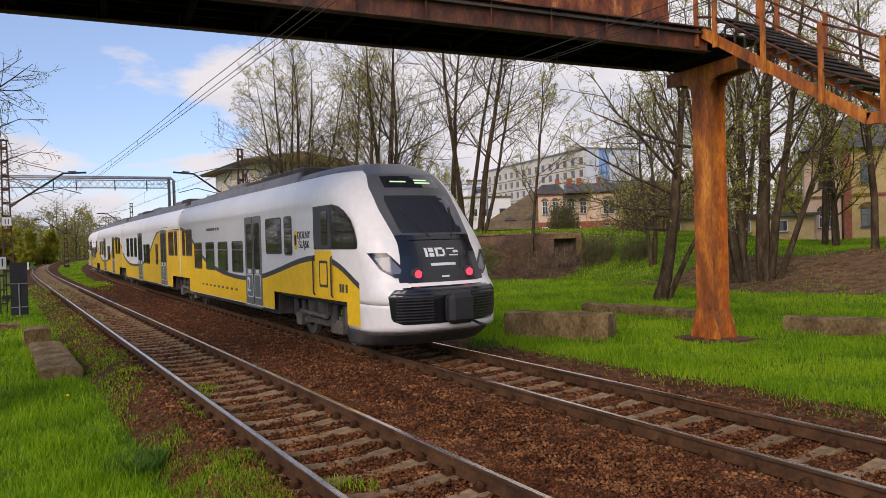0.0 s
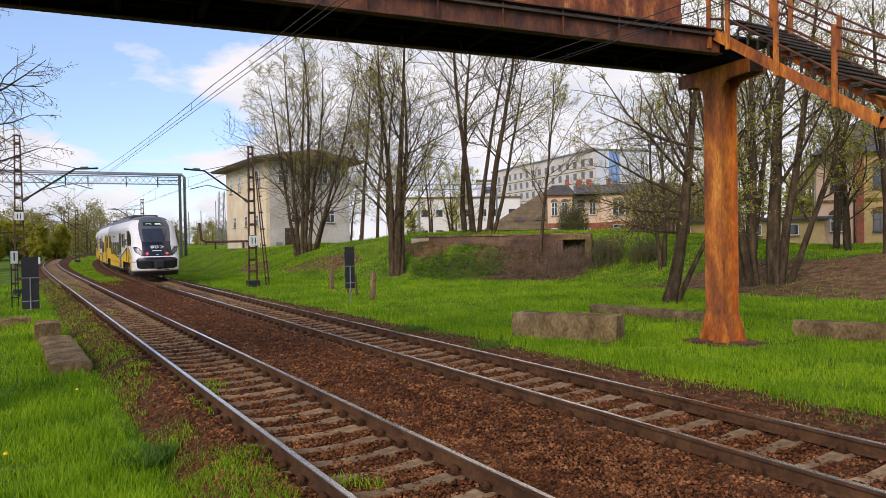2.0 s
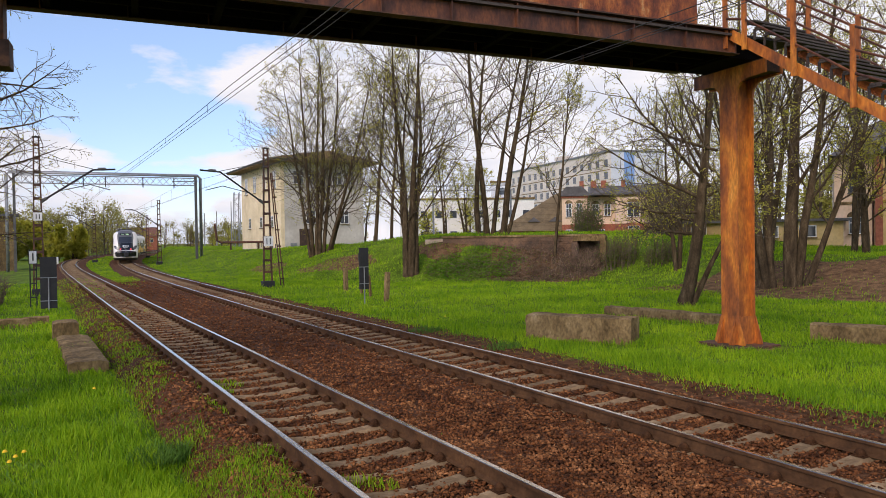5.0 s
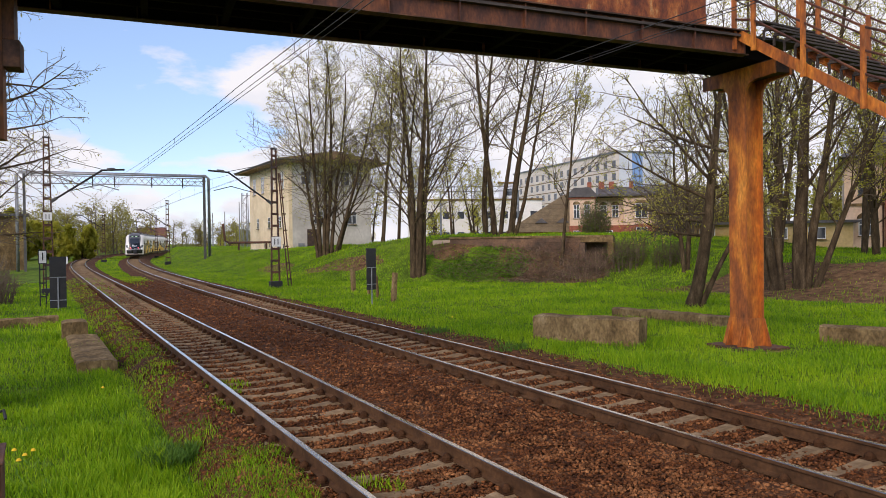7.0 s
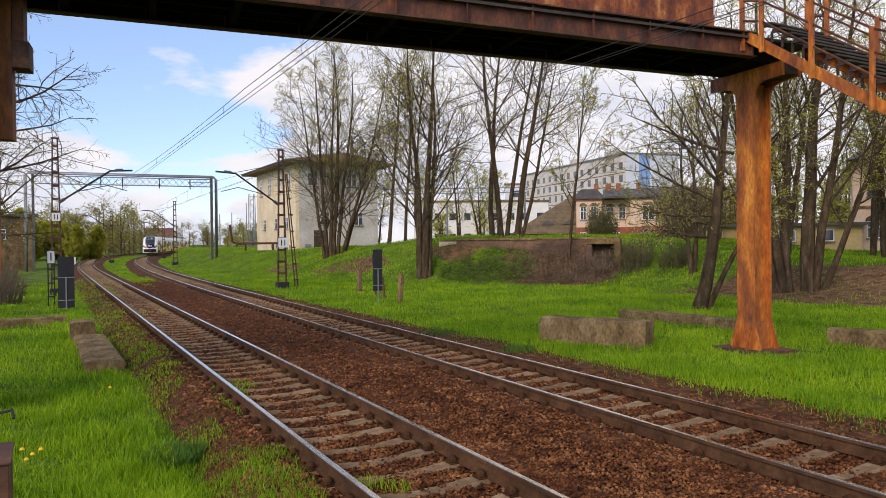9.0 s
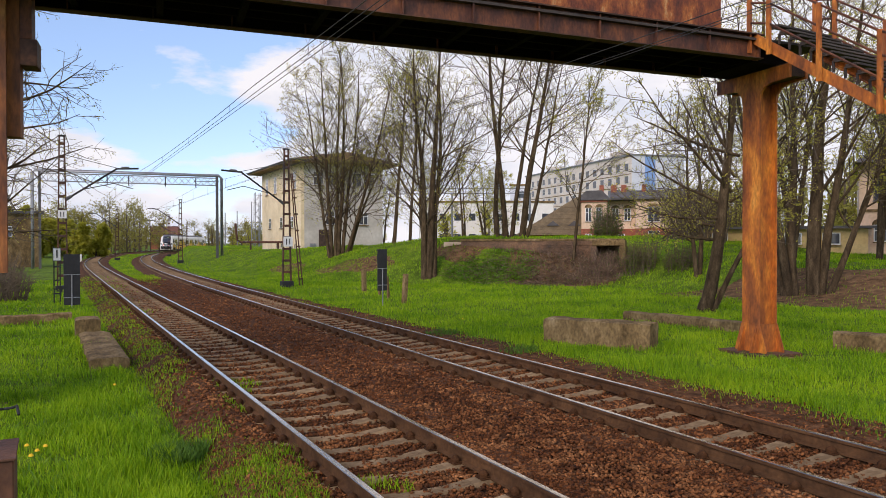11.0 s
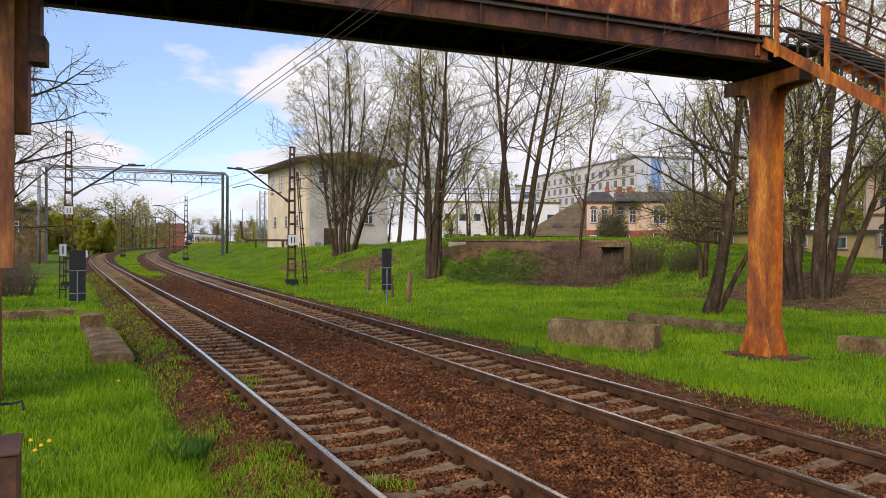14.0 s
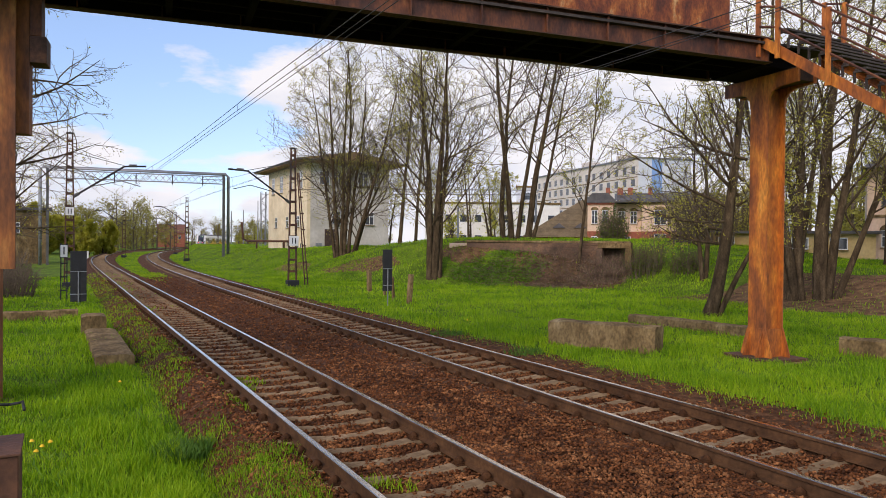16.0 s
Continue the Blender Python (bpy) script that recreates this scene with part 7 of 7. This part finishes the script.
    for sx in (-1, 1):
        flank(e, sx, NOSE_WAVE, 0.92, 18.3, [(1.55, 6.35), (16.7, 18.4)])
        # cab side window and door
        cw = [(0.98, 2.22, 2.36), (1.1, 2.20, 2.60), (1.3, 2.20, 2.84), (1.6, 2.20, 3.02), (1.9, 2.20, 3.13), (2.2, 2.20, 3.18), (3.32, 2.20, 3.20), (3.36, 2.22, 3.18)]
        c = part("cab_window", side_panel(sx, cw, 0.006), M_TMASK, e, "black curved cab side window")
        part("cab_pane", side_panel(sx, [(l_, a + 0.05, b - 0.05) for l_, a, b in cw if 1.1 <= l_ <= 2.2], 0.012), M_TGLASS, c)
        d = part("cab_door", rounded(sx, 2.32, 3.30, 2.22, 3.16, 0.08, 0.014), M_TGREY, e)
        part("cab_door_pane", rounded(sx, 2.5, 2.85, 2.3, 3.05, 0.08, 0.02), M_TGLASS, d)
        part("cab_door_lower", rounded(sx, 2.32, 3.30, 1.12, 2.18, 0.05, 0.009), M_TYELLOW, d)
        for q in (2.28, 3.34):
            part("grab_rail", tube([(sx * 1.455, q, 1.15), (sx * 1.49, q, 1.2), (sx * 1.49, q, 2.0), (sx * 1.455, q, 2.05)], 0.018, 6), M_TUNDER, d)
        part("cab_step_frame", rounded(sx, 2.55, 3.05, 1.35, 1.95, 0.05, 0.013), M_TUNDER, d)
        part("cab_step_frame", rounded(sx, 2.61, 2.99, 1.41, 1.89, 0.04, 0.016), M_TYELLOW, d)
        window_unit(e, sx, 5.62, 6.95, 2.08, 3.04, 2.72)
        window_unit(e, sx, 4.82, 5.42, 2.05, 3.04, 2.72)
        door_unit(e, sx, 7.35, 8.95)
        for a in (9.2, 10.95, 12.68, 14.5):
            window_unit(e, sx, a, a + 1.24, 1.50, 2.47, 2.2)
        window_unit(e, sx, 16.1, 17.2, 1.95, 3.0)
        window_unit(e, sx, 17.35, 17.9, 1.95, 3.0)
        face = Matrix(((0, 0, sx, sx * 1.447), (sx, 0, 0, 0), (0, 1, 0, 0), (0, 0, 0, 1)))
        for word, z0 in (("DOLNY", 2.54), ("\u015aL\u0104SK", 2.31)):
            text_mesh(e, word, Matrix.Translation((0, 4.0, z0)) @ face, 0.25, M_BLACK)
        text_mesh(e, "2", Matrix.Translation((sx * 0.012, 8.6, 1.16)) @ face, 0.6, M_FRAMEWHITE)
        sh = part("coat_of_arms", rounded(sx, 4.45, 4.68, 2.2, 2.66, 0.08, 0.007), M_TYELLOW, e, "yellow shield emblem")
        part("shield_bird", rounded(sx, 4.50, 4.63, 2.30, 2.56, 0.05, 0.011), M_BLACK, sh)
        for q, z0, z1 in ((1.5, 1.28, 1.46), (1.68, 1.28, 1.46), (1.82, 1.28, 1.46)):
            part("side_emblem", rounded(sx, q, q + 0.1, z0, z1, 0.02, 0.008), M_TGREY, e)
        for k in range(9):
            part("small_lettering", rounded(sx, 9.9 + 0.55 * k, 10.15 + 0.55 * k, 0.93, 1.0, 0.01, 0.006), M_TGREY, e)
        for k in range(6):
            part("small_lettering", rounded(sx, 12.0 + 0.3 * k, 12.22 + 0.3 * k, 2.86, 2.95, 0.01, 0.006), M_TGREY, e)
    skirts(e, 6.36, 16.65)
    part("underside", box(-1.25, 1.25, 1.2, 6.4, 0.98, 1.09), M_TUNDER, e)
    bogie(e, 4.0)
    bogie(e, 18.4)
    part("gangway", box(-1.30, 1.30, 18.31, 18.50, 0.75, 3.80, 0.05), M_TUNDER, e, "black gangway bellows")
    roof_gear(e, 5.2, 17.8, 14.6)
    return e


def mid_car(stops, doors, windows):
    e = empty("train_car", None, "white and yellow middle car of an electric train", "train car", "cars of the train")
    part("body", mid_hull(0.1, 18.3, 1.10, 3.90), M_TWHITE, e, "white car body", smooth=False)
    part("roof_cover", mid_hull(0.12, 18.28, 3.901, 4.22, 8), M_TROOF, e, "grey roof cover")
    for sx in (-1, 1):
        flank(e, sx, stops, 0.1, 18.3, [(0.0, 1.7), (16.7, 18.4)])
        for a in doors:
            door_unit(e, sx, a, a + 1.55)
        for a, b, z0, z1 in windows:
            window_unit(e, sx, a, b, z0, z1)
    skirts(e, 1.75, 16.65)
    bogie(e, 18.4)
    part("gangway", box(-1.30, 1.30, 18.31, 18.50, 0.75, 3.80, 0.05), M_TUNDER, e)
    roof_gear(e, 0.6, 17.8)
    return e


random.seed(5)
WIN_MID = [(0.5, 1.1, 1.95, 3.0), (1.3, 2.5, 1.95, 3.0), (5.2, 5.9, 1.5, 2.5), (7.6, 8.8, 1.5, 2.5), (8.9, 9.6, 1.5, 2.5), (12.0, 13.0, 1.8, 2.9), (13.4, 14.6, 1.8, 2.9), (15.0, 16.2, 1.8, 2.9)]
car_rear = cab_car()
car_two = mid_car([(0, 3.0), (1.6, 3.05), (4, 3.1), (5.5, 2.95), (6.8, 2.4), (8.2, 1.8), (10, 1.40), (12.5, 1.28), (15, 1.30), (17, 1.6), (18.3, 2.1)], [3.0, 10.0], WIN_MID)
car_three = mid_car([(0, 2.2), (1.6, 2.8), (3, 3.05), (4.5, 2.9), (6, 2.2), (8, 1.5), (11, 1.28), (14, 1.3), (16, 1.6), (18.3, 2.6)], [4.6, 11.0], [(1.0, 2.2, 1.95, 3.0), (2.6, 3.8, 1.95, 3.0)] + WIN_MID[3:])
car_front = copy_thing(car_rear, Matrix.Identity(4))


def car_pose(s0, rear, front, flip=False):
    """A car carried on the far track between two points of its length."""
    ax, ay, _ = on(FAR, s0 + rear)
    bx, by, _ = on(FAR, s0 + front)
    turn = -math.atan2(bx - ax, by - ay)
    if flip:
        return Matrix.Translation((bx, by, 0)) @ Matrix.Rotation(turn + math.pi, 4, "Z")
    return Matrix.Translation((ax, ay, 0)) @ Matrix.Rotation(turn, 4, "Z")


def motions():
    """The train leaves along the curve."""
    times = [k * 0.5 for k in range(33)]
    run = [(t, 12.2 + 18.9 * t - 0.28 * t * t) for t in times]
    walk(car_rear, [(t, car_pose(s, 0.0, 18.4)) for t, s in run])
    walk(car_two, [(t, car_pose(s, 18.4, 36.8)) for t, s in run])
    walk(car_three, [(t, car_pose(s, 36.8, 55.2)) for t, s in run])
    walk(car_front, [(t, car_pose(s, 55.2, 73.6, True)) for t, s in run])


motions()
